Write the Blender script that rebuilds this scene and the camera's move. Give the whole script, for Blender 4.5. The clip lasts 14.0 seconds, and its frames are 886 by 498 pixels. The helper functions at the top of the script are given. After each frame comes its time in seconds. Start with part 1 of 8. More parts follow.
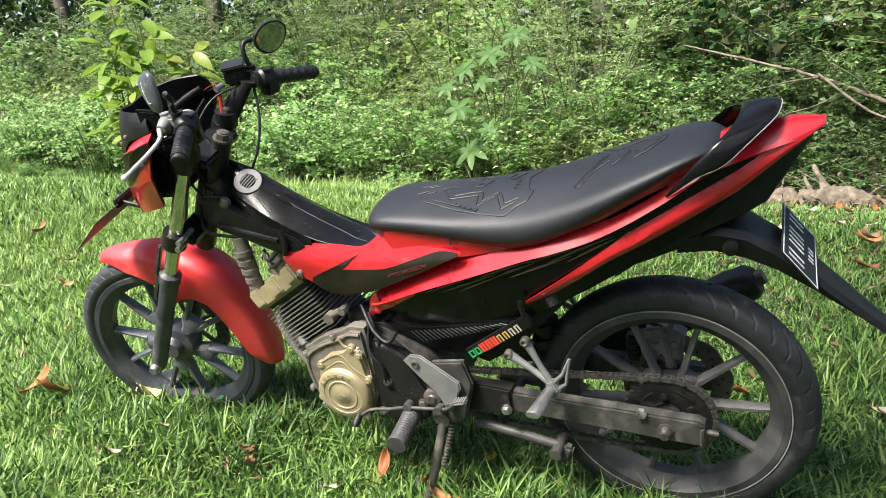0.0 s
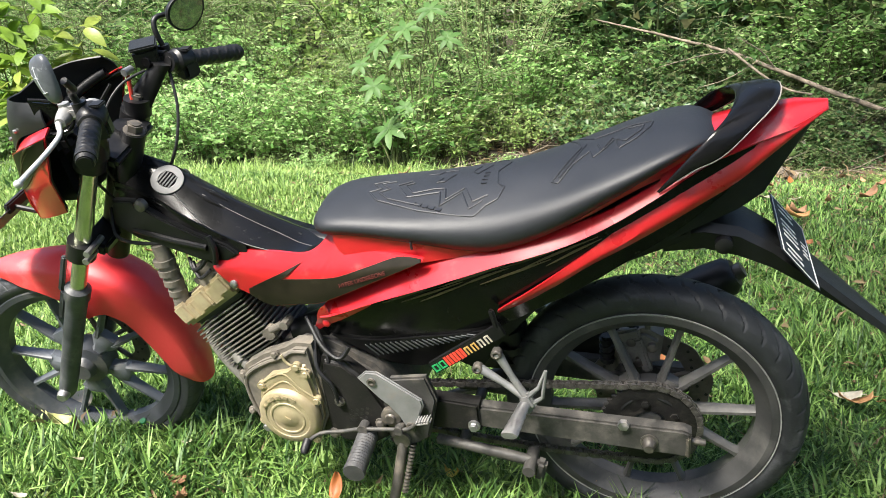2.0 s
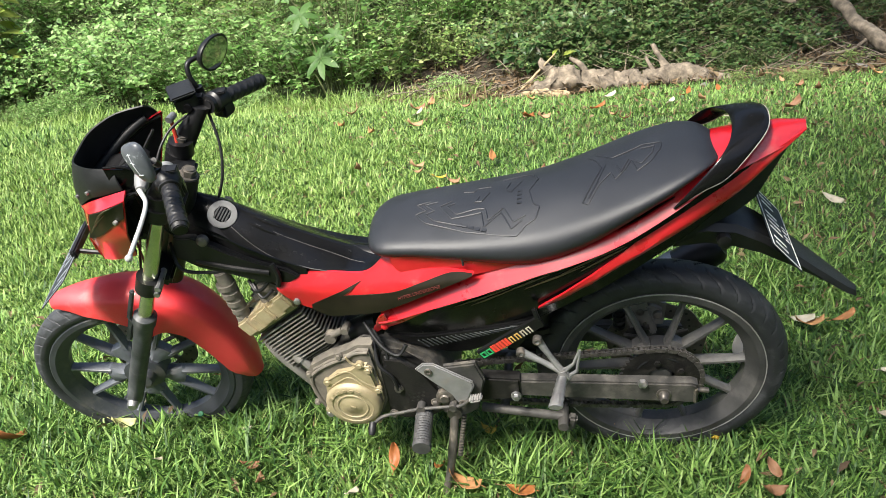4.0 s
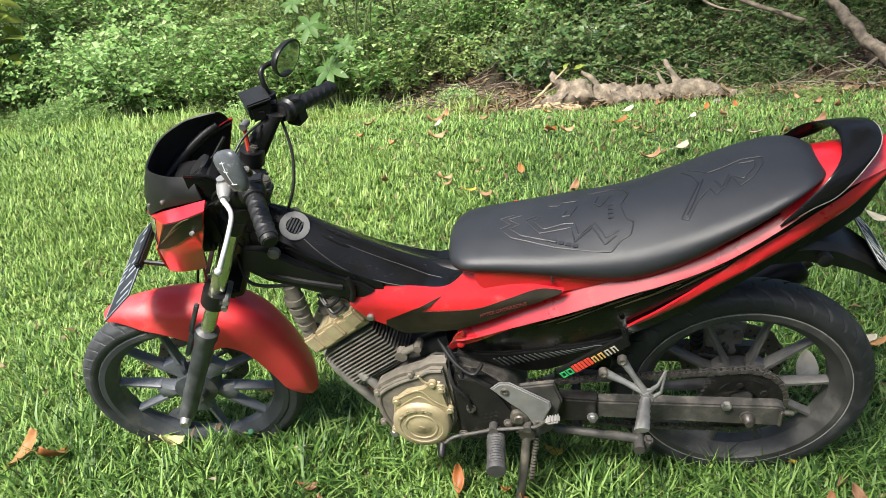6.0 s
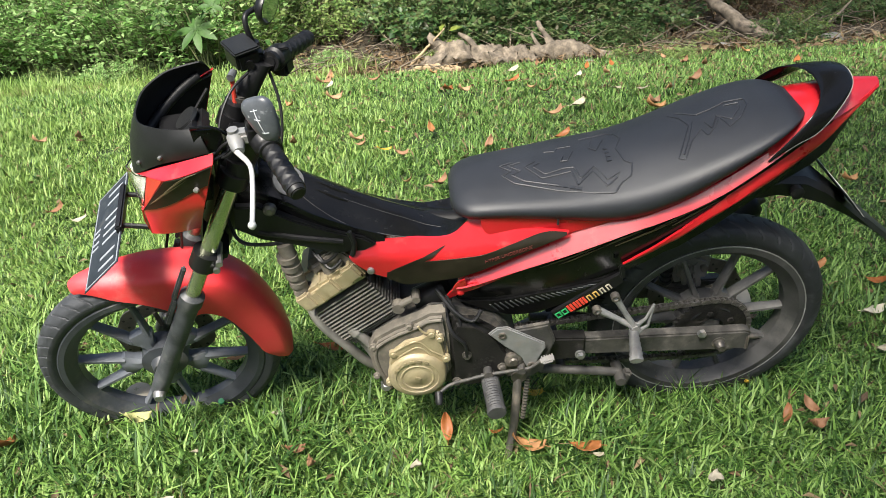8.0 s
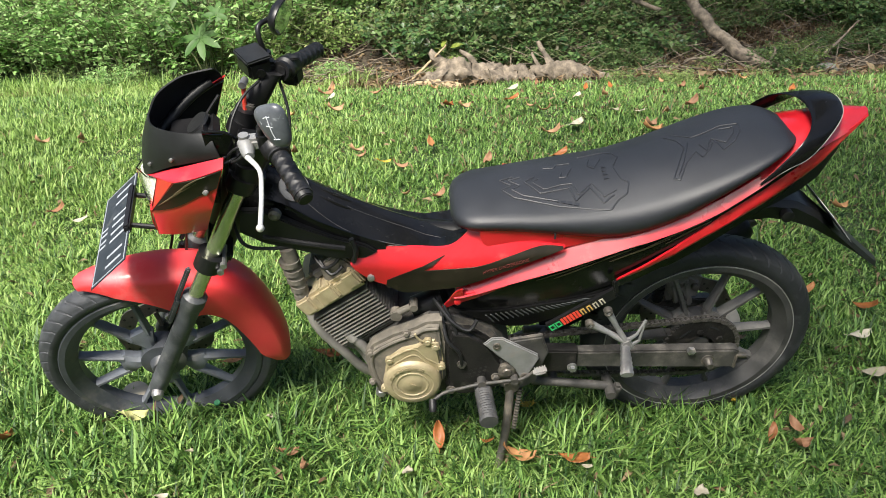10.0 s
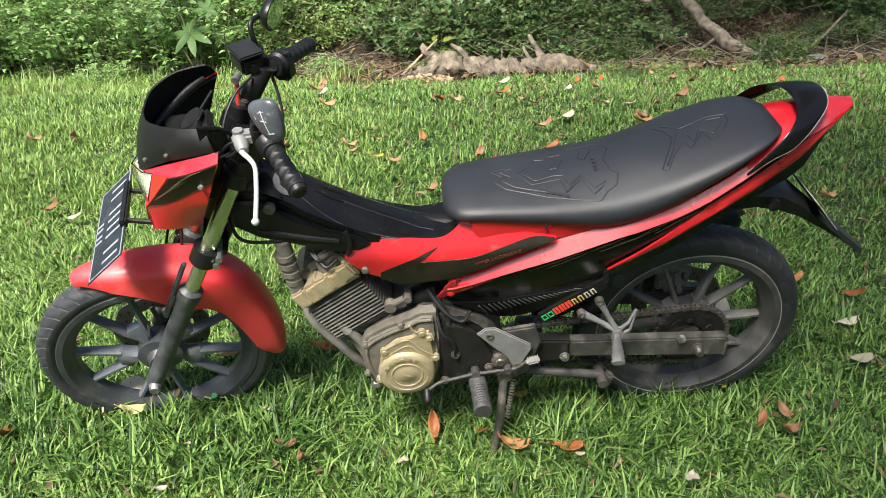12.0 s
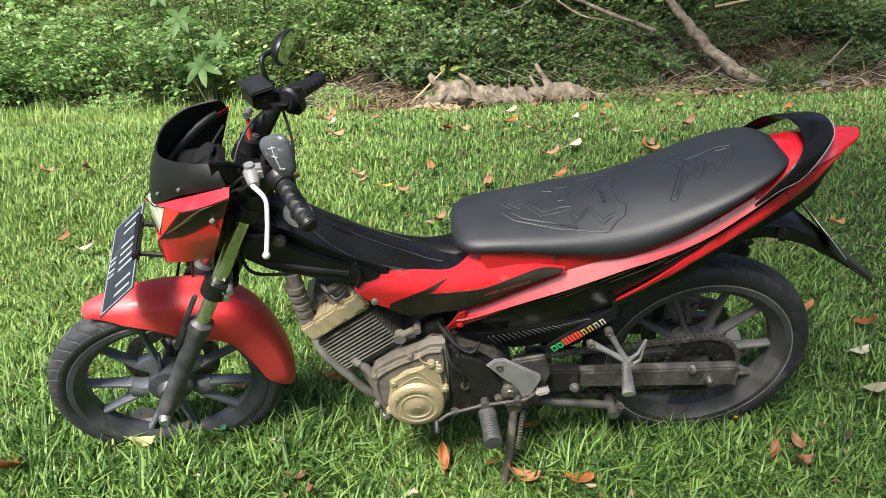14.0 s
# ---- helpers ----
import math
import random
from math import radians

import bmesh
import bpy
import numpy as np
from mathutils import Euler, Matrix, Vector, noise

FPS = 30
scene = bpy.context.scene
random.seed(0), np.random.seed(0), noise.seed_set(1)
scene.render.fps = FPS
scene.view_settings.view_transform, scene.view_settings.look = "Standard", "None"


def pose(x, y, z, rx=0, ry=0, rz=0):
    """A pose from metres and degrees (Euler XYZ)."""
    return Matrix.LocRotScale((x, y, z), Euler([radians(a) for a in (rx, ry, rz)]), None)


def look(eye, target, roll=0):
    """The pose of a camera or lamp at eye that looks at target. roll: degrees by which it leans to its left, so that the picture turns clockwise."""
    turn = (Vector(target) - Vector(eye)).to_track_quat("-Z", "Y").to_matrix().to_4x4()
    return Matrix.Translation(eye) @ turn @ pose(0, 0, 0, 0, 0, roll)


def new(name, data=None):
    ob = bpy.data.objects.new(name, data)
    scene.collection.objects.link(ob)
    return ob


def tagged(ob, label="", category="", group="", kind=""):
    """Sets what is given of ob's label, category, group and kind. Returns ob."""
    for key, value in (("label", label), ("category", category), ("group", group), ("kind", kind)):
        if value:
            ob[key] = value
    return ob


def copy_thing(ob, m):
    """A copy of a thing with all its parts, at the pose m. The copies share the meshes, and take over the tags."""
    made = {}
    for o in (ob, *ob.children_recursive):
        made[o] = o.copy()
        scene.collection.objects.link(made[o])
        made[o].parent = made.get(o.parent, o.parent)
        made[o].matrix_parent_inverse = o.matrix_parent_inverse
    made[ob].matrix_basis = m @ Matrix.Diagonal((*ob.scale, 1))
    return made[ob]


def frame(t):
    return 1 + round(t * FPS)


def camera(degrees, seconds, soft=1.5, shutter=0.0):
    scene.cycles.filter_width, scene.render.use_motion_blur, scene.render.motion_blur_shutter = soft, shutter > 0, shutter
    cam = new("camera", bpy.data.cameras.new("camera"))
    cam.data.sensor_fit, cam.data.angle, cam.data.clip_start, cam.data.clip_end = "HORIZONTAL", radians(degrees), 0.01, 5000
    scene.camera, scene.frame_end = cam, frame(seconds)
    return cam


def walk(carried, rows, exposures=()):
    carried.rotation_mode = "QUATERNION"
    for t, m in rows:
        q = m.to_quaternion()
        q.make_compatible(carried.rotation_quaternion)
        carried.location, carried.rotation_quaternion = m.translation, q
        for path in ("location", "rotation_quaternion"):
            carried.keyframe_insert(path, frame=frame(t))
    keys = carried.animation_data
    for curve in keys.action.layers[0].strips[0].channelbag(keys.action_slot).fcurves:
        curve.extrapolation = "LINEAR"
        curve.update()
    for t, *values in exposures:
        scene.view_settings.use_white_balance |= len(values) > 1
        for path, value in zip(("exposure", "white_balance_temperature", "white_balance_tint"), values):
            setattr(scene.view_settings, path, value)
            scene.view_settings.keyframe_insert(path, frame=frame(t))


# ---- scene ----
cam = camera(60.5, 14.0, soft=0.8)
PATH = [
    (0, (0.853, -1.441, 0.959), (-0.009, 0.294, 0.462), -3.7),
    (0.5, (0.86, -1.436, 0.96), (0.007, 0.304, 0.466), -4.0),
    (1, (0.86, -1.416, 0.958), (0.079, 0.358, 0.464), -4.0),
    (1.5, (0.811, -1.398, 0.955), (0.09, 0.397, 0.446), -3.4),
    (2, (0.71, -1.318, 0.968), (0.064, 0.487, 0.397), -3.8),
    (2.2, (0.676, -1.296, 1.001), (0.056, 0.501, 0.379), -4.7),
    (4.3, (0.532, -1.514, 1.255), (0.122, 0.257, 0.419), -7.9),
    (4.5, (0.511, -1.529, 1.255), (0.134, 0.253, 0.429), -7.7),
    (5, (0.475, -1.539, 1.259), (0.135, 0.257, 0.449), -6.5),
    (5.5, (0.432, -1.529, 1.26), (0.044, 0.259, 0.452), -6.0),
    (6, (0.367, -1.467, 1.252), (-0.06, 0.313, 0.447), -6.7),
    (6.5, (0.301, -1.43, 1.244), (-0.081, 0.352, 0.421), -7.0),
    (7, (0.219, -1.457, 1.241), (0.011, 0.34, 0.388), -5.9),
    (7.5, (0.111, -1.507, 1.249), (0.027, 0.283, 0.36), -5.6),
    (8, (0.085, -1.514, 1.248), (0.031, 0.263, 0.332), -4.4),
    (8.5, (0.075, -1.514, 1.25), (0.026, 0.269, 0.344), -3.3),
    (8.7, (0.073, -1.513, 1.25), (0.022, 0.273, 0.352), -3.1),
    (10.8, (0.073, -1.572, 1.262), (0.052, 0.224, 0.382), -1.7),
    (11, (0.075, -1.571, 1.263), (0.059, 0.22, 0.374), -1.8),
    (11.5, (0.074, -1.574, 1.264), (0.062, 0.215, 0.369), -2.1),
    (12, (0.074, -1.573, 1.261), (0.057, 0.216, 0.366), -2.5),
    (12.5, (0.074, -1.574, 1.261), (0.047, 0.217, 0.371), -2.9),
    (13, (0.075, -1.577, 1.274), (0.041, 0.232, 0.421), -3.0),
    (13.5, (0.074, -1.574, 1.274), (0.039, 0.244, 0.441), -3.1),
    (14, (0.073, -1.575, 1.273), (0.037, 0.244, 0.442), -3.0),
]
walk(cam, [(t, look(eye, target, roll)) for t, eye, target, roll in PATH], [(0, 1.53), (1.2, 1.55), (2.2, 1.74), (4.3, 1.40), (6, 1.36), (8, 1.25), (11, 1.22), (14, 1.22)])

# ---- light ----
world = bpy.data.worlds.new("sky")
scene.world = world
world.use_nodes = True
wn = world.node_tree
sky = wn.nodes.new("ShaderNodeTexSky")
sky.sky_type, sky.sun_disc = "NISHITA", False
SUN_ELEVATION, SUN_TURN = radians(55), radians(-156)
sky.sun_elevation, sky.sun_rotation = SUN_ELEVATION, SUN_TURN
sky.dust_density, sky.air_density = 2.5, 1.0
wn.links.new(sky.outputs[0], wn.nodes["Background"].inputs[0])
wn.nodes["Background"].inputs[1].default_value = 0.09
sun_data = bpy.data.lights.new("sun", "SUN")
sun_data.energy, sun_data.angle, sun_data.color = 5.0, radians(17), (1.0, 0.95, 0.86)
sun = new("sun", sun_data)
toward = Vector((math.sin(SUN_TURN) * math.cos(SUN_ELEVATION), math.cos(SUN_TURN) * math.cos(SUN_ELEVATION), math.sin(SUN_ELEVATION)))
sun.matrix_world = look(toward * 30, (0, 0, 0))
scene.view_settings.exposure = 1.6


# ---- materials ----
def surface(name, dark, light, scale=20, rough=0.5, metal=0.0, bump=0.1, bump_scale=200, dirt=None, coat=0.0, rough_var=0.12, detail=6, spec=0.5):
    """A worn surface: two tones in patches, fine relief and, where given, (colour, amount, scale) of dirt in patches."""
    m = bpy.data.materials.new(name)
    m.use_nodes = True
    n, l = m.node_tree.nodes, m.node_tree.links
    b = n["Principled BSDF"]
    co = n.new("ShaderNodeTexCoord")
    t = n.new("ShaderNodeTexNoise")
    t.inputs["Scale"].default_value, t.inputs["Detail"].default_value, t.inputs["Roughness"].default_value = scale, detail, 0.62
    l.new(co.outputs["Object"], t.inputs["Vector"])
    r = n.new("ShaderNodeValToRGB")
    r.color_ramp.elements[0].position, r.color_ramp.elements[1].position = 0.3, 0.7
    r.color_ramp.elements[0].color, r.color_ramp.elements[1].color = (*dark, 1), (*light, 1)
    l.new(t.outputs["Fac"], r.inputs["Fac"])
    colour = r.outputs["Color"]
    rv = n.new("ShaderNodeMapRange")
    rv.inputs["To Min"].default_value, rv.inputs["To Max"].default_value = max(0.02, rough - rough_var), min(1, rough + rough_var)
    l.new(t.outputs["Fac"], rv.inputs["Value"])
    roughness = rv.outputs["Result"]
    if dirt:
        dt = n.new("ShaderNodeTexNoise")
        dt.inputs["Scale"].default_value, dt.inputs["Detail"].default_value, dt.inputs["Roughness"].default_value = dirt[2], 9, 0.7
        l.new(co.outputs["Object"], dt.inputs["Vector"])
        dr = n.new("ShaderNodeMapRange")
        dr.inputs["From Min"].default_value, dr.inputs["From Max"].default_value = 0.62 - dirt[1] * 0.35, 0.85 - dirt[1] * 0.2
        l.new(dt.outputs["Fac"], dr.inputs["Value"])
        mx = n.new("ShaderNodeMix")
        mx.data_type = "RGBA"
        l.new(dr.outputs["Result"], mx.inputs[0])
        l.new(colour, mx.inputs[6])
        mx.inputs[7].default_value = (*dirt[0], 1)
        colour = mx.outputs[2]
        rm = n.new("ShaderNodeMix")
        l.new(dr.outputs["Result"], rm.inputs[0])
        l.new(roughness, rm.inputs[2])
        rm.inputs[3].default_value = 0.85
        roughness = rm.outputs[0]
        if metal:
            mm = n.new("ShaderNodeMix")
            l.new(dr.outputs["Result"], mm.inputs[0])
            mm.inputs[2].default_value, mm.inputs[3].default_value = metal, 0.0
            l.new(mm.outputs[0], b.inputs["Metallic"])
    l.new(colour, b.inputs["Base Color"])
    l.new(roughness, b.inputs["Roughness"])
    if not (dirt and metal):
        b.inputs["Metallic"].default_value = metal
    b.inputs["Coat Weight"].default_value = coat
    b.inputs["Coat Roughness"].default_value = 0.08
    b.inputs["Specular IOR Level"].default_value = spec
    if bump:
        bt = n.new("ShaderNodeTexNoise")
        bt.inputs["Scale"].default_value, bt.inputs["Detail"].default_value = bump_scale, 4
        l.new(co.outputs["Object"], bt.inputs["Vector"])
        bp = n.new("ShaderNodeBump")
        bp.inputs["Strength"].default_value, bp.inputs["Distance"].default_value = bump, 0.002
        l.new(bt.outputs["Fac"], bp.inputs["Height"])
        l.new(bp.outputs["Normal"], b.inputs["Normal"])
    return m


def foliage(name, tones, through_light=0.35, rough=0.5, by_object=False, spec=0.35):
    """Leaves: a tone picked for each leaf, mottled, and some light passing through."""
    m = bpy.data.materials.new(name)
    m.use_nodes = True
    n, l = m.node_tree.nodes, m.node_tree.links
    b = n["Principled BSDF"]
    if by_object:
        pick = n.new("ShaderNodeObjectInfo").outputs["Random"]
    else:
        pick = n.new("ShaderNodeNewGeometry").outputs["Random Per Island"]
    r = n.new("ShaderNodeValToRGB")
    e = r.color_ramp.elements
    while len(e) < len(tones):
        e.new(0.5)
    for k, tone in enumerate(tones):
        e[k].position, e[k].color = k / (len(tones) - 1), (*tone, 1)
    l.new(pick, r.inputs["Fac"])
    co = n.new("ShaderNodeTexCoord")
    t = n.new("ShaderNodeTexNoise")
    t.inputs["Scale"].default_value, t.inputs["Detail"].default_value = 45, 4
    l.new(co.outputs["Object"], t.inputs["Vector"])
    mr = n.new("ShaderNodeMapRange")
    mr.inputs["To Min"].default_value, mr.inputs["To Max"].default_value = 0.72, 1.25
    l.new(t.outputs["Fac"], mr.inputs["Value"])
    mx = n.new("ShaderNodeMix")
    mx.data_type, mx.blend_type = "RGBA", "MULTIPLY"
    mx.inputs[0].default_value = 1
    l.new(r.outputs["Color"], mx.inputs[6])
    l.new(mr.outputs["Result"], mx.inputs[7])
    l.new(mx.outputs[2], b.inputs["Base Color"])
    b.inputs["Roughness"].default_value = rough
    b.inputs["Specular IOR Level"].default_value = spec
    tr = n.new("ShaderNodeBsdfTranslucent")
    l.new(mx.outputs[2], tr.inputs["Color"])
    ms = n.new("ShaderNodeMixShader")
    ms.inputs[0].default_value = through_light
    l.new(b.outputs[0], ms.inputs[1])
    l.new(tr.outputs[0], ms.inputs[2])
    l.new(ms.outputs[0], n["Material Output"].inputs["Surface"])
    return m


DUST = (0.23, 0.19, 0.14)
# the pinkish patches put a sheen of bright sky into the red
RED = surface("red_paint", (0.42, 0.008, 0.014), (0.51, 0.013, 0.020), 9, 0.3, bump=0.02, dirt=((0.40, 0.09, 0.08), 0.12, 14), coat=0.8)
RED_FADED = surface("faded_red_plastic", (0.70, 0.030, 0.040), (0.80, 0.068, 0.074), 6, 0.48, bump=0.03, dirt=((0.66, 0.20, 0.19), 0.2, 7), coat=0.2)
BLACK_GLOSS = surface("black_paint", (0.004, 0.004, 0.0045), (0.008, 0.008, 0.008), 14, 0.18, bump=0.012, dirt=((0.03, 0.028, 0.025), 0.02, 40), rough_var=0.08, spec=0.25)
BLACK_SATIN = surface("black_plastic", (0.004, 0.004, 0.0045), (0.009, 0.009, 0.010), 30, 0.42, bump=0.12, bump_scale=500, dirt=((0.035, 0.032, 0.028), 0.02, 40), spec=0.38)
BLACK_MATT = surface("matt_black_plastic", (0.008, 0.0085, 0.009), (0.015, 0.016, 0.017), 22, 0.46, bump=0.12, bump_scale=700, spec=0.32)
RUBBER = surface("rubber", (0.006, 0.006, 0.007), (0.013, 0.013, 0.014), 35, 0.5, bump=0.2, bump_scale=350, dirt=((0.08, 0.072, 0.06), 0.12, 22), spec=0.4)
PEG_RUBBER = surface("greyed_rubber", (0.030, 0.030, 0.032), (0.062, 0.062, 0.064), 40, 0.6, bump=0.2, bump_scale=300, dirt=((0.12, 0.11, 0.10), 0.3, 22))
TYRE = surface("tyre_rubber", (0.010, 0.011, 0.013), (0.026, 0.028, 0.032), 25, 0.55, bump=0.2, bump_scale=300, dirt=((0.085, 0.088, 0.092), 0.2, 16))
LEATHER = surface("seat_vinyl", (0.012, 0.0135, 0.017), (0.019, 0.021, 0.026), 12, 0.5, bump=0.2, bump_scale=900, rough_var=0.08, spec=0.55)
# lighter than TYRE: light on the front tyre is added to its dust
TYRE_FRONT = surface("dusty_tyre_rubber", (0.017, 0.019, 0.022), (0.040, 0.043, 0.049), 25, 0.6, bump=0.2, bump_scale=300, dirt=((0.11, 0.115, 0.12), 0.25, 16))
# rear spokes in a lighter grey than their rim
SPOKE_GREY = surface("worn_spoke_paint", (0.055, 0.054, 0.052), (0.11, 0.108, 0.103), 22, 0.45, bump=0.1, dirt=((0.16, 0.15, 0.135), 0.3, 16))
RIM_GREY = surface("grey_wheel_paint", (0.030, 0.030, 0.031), (0.060, 0.059, 0.059), 18, 0.5, bump=0.1, dirt=((0.12, 0.116, 0.108), 0.28, 14))
RIM_DARK = surface("dark_rim_paint", (0.026, 0.029, 0.035), (0.052, 0.057, 0.066), 18, 0.45, bump=0.1, dirt=((0.12, 0.115, 0.10), 0.3, 14))
# bluish light falling on the front spokes is put into their paint
RIM_FRONT = surface("dark_wheel_paint", (0.068, 0.075, 0.088), (0.13, 0.142, 0.16), 18, 0.45, bump=0.1, dirt=((0.12, 0.115, 0.10), 0.3, 14))
GOLD = surface("gold_paint", (0.32, 0.262, 0.155), (0.43, 0.365, 0.23), 26, 0.45, metal=0.35, bump=0.15, bump_scale=260, dirt=(DUST, 0.34, 16))
COVER = surface("dark_sprocket_cover", (0.007, 0.007, 0.007), (0.017, 0.016, 0.015), 28, 0.5, bump=0.25, bump_scale=260, dirt=((0.06, 0.054, 0.046), 0.15, 30), spec=0.25)
CASE = surface("engine_case", (0.030, 0.029, 0.028), (0.06, 0.058, 0.055), 28, 0.55, metal=0.1, bump=0.3, bump_scale=220, dirt=((0.17, 0.15, 0.12), 0.4, 20))
ALLOY = surface("bare_alloy", (0.26, 0.26, 0.265), (0.42, 0.42, 0.42), 40, 0.38, metal=0.85, bump=0.1, dirt=((0.28, 0.25, 0.21), 0.35, 26))
ALLOY_PAINT = surface("silver_paint", (0.17, 0.172, 0.172), (0.26, 0.262, 0.26), 24, 0.4, metal=0.3, bump=0.06, dirt=((0.26, 0.23, 0.2), 0.3, 22))
PIPE = surface("dusty_grey_pipe", (0.13, 0.125, 0.115), (0.23, 0.22, 0.20), 24, 0.6, metal=0.2, bump=0.2, bump_scale=200, dirt=((0.28, 0.25, 0.2), 0.3, 16))
FIN = surface("fin_metal", (0.13, 0.125, 0.115), (0.24, 0.23, 0.21), 40, 0.5, metal=0.3, bump=0.15, dirt=((0.12, 0.10, 0.08), 0.35, 30))
# the yellow-green tint puts a reflection of greenery into the chrome
STANCHION = surface("worn_fork_tube", (0.44, 0.47, 0.33), (0.60, 0.62, 0.46), 30, 0.22, metal=0.9, bump=0.04, rough_var=0.1)
STEEL = surface("dull_steel", (0.08, 0.073, 0.066), (0.16, 0.148, 0.132), 30, 0.45, metal=0.6, bump=0.15, dirt=(DUST, 0.4, 24))
SWING = surface("dusty_swingarm", (0.034, 0.033, 0.031), (0.082, 0.078, 0.072), 30, 0.55, metal=0.25, bump=0.15, dirt=((0.15, 0.138, 0.12), 0.4, 26))
GREASE = surface("greasy_steel", (0.010, 0.010, 0.010), (0.030, 0.029, 0.027), 50, 0.42, metal=0.4, bump=0.3, bump_scale=300, dirt=((0.07, 0.06, 0.048), 0.25, 30))
CHAIN = surface("worn_chain_steel", (0.065, 0.060, 0.054), (0.18, 0.168, 0.155), 70, 0.4, metal=0.6, bump=0.2, bump_scale=300, dirt=((0.012, 0.011, 0.010), 0.4, 40))
DECAL = surface("dark_bronze_decal", (0.007, 0.006, 0.0045), (0.022, 0.018, 0.012), 14, 0.36, bump=0.03, dirt=((0.07, 0.055, 0.036), 0.08, 24), spec=0.25)
BRONZE = surface("bronze_streak", (0.05, 0.038, 0.02), (0.11, 0.085, 0.045), 40, 0.4, bump=0.03)
FAINT_RED = surface("worn_red_ink", (0.09, 0.02, 0.018), (0.15, 0.032, 0.027), 60, 0.5, bump=0.02)
REFLECTOR = surface("lamp_reflector", (0.42, 0.43, 0.41), (0.62, 0.63, 0.60), 60, 0.35, metal=0.15, bump=0.3, bump_scale=150)
FORK = surface("dusty_black_fork", (0.022, 0.024, 0.028), (0.070, 0.075, 0.083), 20, 0.5, bump=0.15, bump_scale=200, dirt=((0.15, 0.15, 0.145), 0.3, 22))
DUST_CASE = surface("dust_covered_case", (0.085, 0.077, 0.065), (0.165, 0.148, 0.122), 22, 0.75, metal=0.1, bump=0.3, bump_scale=180, dirt=((0.25, 0.22, 0.17), 0.3, 14))
CARBON = surface("ribbed_grey_sticker", (0.05, 0.055, 0.055), (0.09, 0.095, 0.095), 90, 0.45, bump=0.1)
# grey for lines that imitate highlights on the cover's creases
GLINT = surface("scuffed_black_edge", (0.006, 0.006, 0.006), (0.028, 0.028, 0.028), 120, 0.5, bump=0.05)
BADGE_GREY = surface("grey_badge", (0.06, 0.061, 0.062), (0.10, 0.10, 0.10), 60, 0.5, bump=0.05)
MIRROR_SHELL = surface("scratched_grey_plastic", (0.050, 0.056, 0.065), (0.092, 0.100, 0.112), 40, 0.35, bump=0.08, dirt=((0.5, 0.52, 0.54), 0.12, 50))
SCRATCH = surface("pale_scratch", (0.5, 0.52, 0.55), (0.6, 0.62, 0.65), 90, 0.6, bump=0)
RIM_LINE = surface("bright_rim_line", (0.18, 0.18, 0.17), (0.29, 0.29, 0.28), 60, 0.45, bump=0.02)
LEVER_ALLOY = surface("worn_lever_alloy", (0.42, 0.42, 0.41), (0.56, 0.56, 0.55), 50, 0.4, metal=0.25, bump=0.05)
WHITE_INK = surface("white_ink", (0.6, 0.6, 0.58), (0.74, 0.74, 0.72), 60, 0.55, bump=0.03, dirt=((0.2, 0.2, 0.19), 0.2, 50))
PLATE_BLACK = surface("plate_paint", (0.013, 0.017, 0.023), (0.027, 0.034, 0.043), 25, 0.6, bump=0.05, dirt=((0.07, 0.07, 0.065), 0.15, 25), spec=0.25)
# figures of the front plate, dimmer than the rear plate's
PLATE_INK = surface("worn_plate_ink", (0.20, 0.22, 0.25), (0.34, 0.37, 0.40), 60, 0.55, bump=0.03, dirt=((0.05, 0.055, 0.06), 0.3, 60))
GREEN_INK = surface("green_ink", (0.02, 0.28, 0.09), (0.03, 0.36, 0.12), 60, 0.45, bump=0.02)
GREEN_CAP = surface("green_cap_paint", (0.01, 0.12, 0.05), (0.016, 0.17, 0.07), 60, 0.45, bump=0.02)
RED_INK = surface("red_ink", (0.6, 0.05, 0.03), (0.7, 0.07, 0.04), 60, 0.45, bump=0.02)
AMBER_INK = surface("amber_ink", (0.44, 0.27, 0.07), (0.55, 0.36, 0.11), 60, 0.5, bump=0.02)
GREY_INK = surface("worn_pale_ink", (0.36, 0.33, 0.25), (0.46, 0.43, 0.35), 60, 0.5, bump=0.02)
FLUID_RED = surface("red_hose", (0.35, 0.03, 0.02), (0.45, 0.05, 0.03), 60, 0.4, bump=0.05)
EDGE_WORN = surface("worn_paint_edge", (0.22, 0.19, 0.16), (0.42, 0.38, 0.34), 90, 0.6, bump=0.1)


def clear(name, tint, rough):
    m = bpy.data.materials.new(name)
    m.use_nodes = True
    b = m.node_tree.nodes["Principled BSDF"]
    b.inputs["Base Color"].default_value = (*tint, 1)
    b.inputs["Roughness"].default_value = rough
    b.inputs["Transmission Weight"].default_value = 1.0
    b.inputs["IOR"].default_value = 1.45
    return m


LENS = clear("clear_lens", (0.95, 0.96, 0.94), 0.08)
GLASS_MIRROR = surface("mirror_glass", (0.62, 0.64, 0.62), (0.7, 0.72, 0.7), 30, 0.04, metal=1.0, bump=0, rough_var=0.02)


# ---- mesh tools ----
def part(name, bm, material, parent, label="", smooth=40, m=None):
    """Links a bmesh as one mesh object under a thing or a part (or alone)."""
    bmesh.ops.recalc_face_normals(bm, faces=bm.faces)
    me = bpy.data.meshes.new(name)
    bm.to_mesh(me)
    bm.free()
    me.materials.append(material)
    if smooth:
        me.shade_smooth()
        me.set_sharp_from_angle(angle=radians(smooth))
    ob = new(name, me)
    if parent is not None:
        ob.parent = parent
    if m is not None:
        ob.matrix_basis = m
    if label:
        ob["label"] = label
    return ob


def bm_new():
    return bmesh.new()


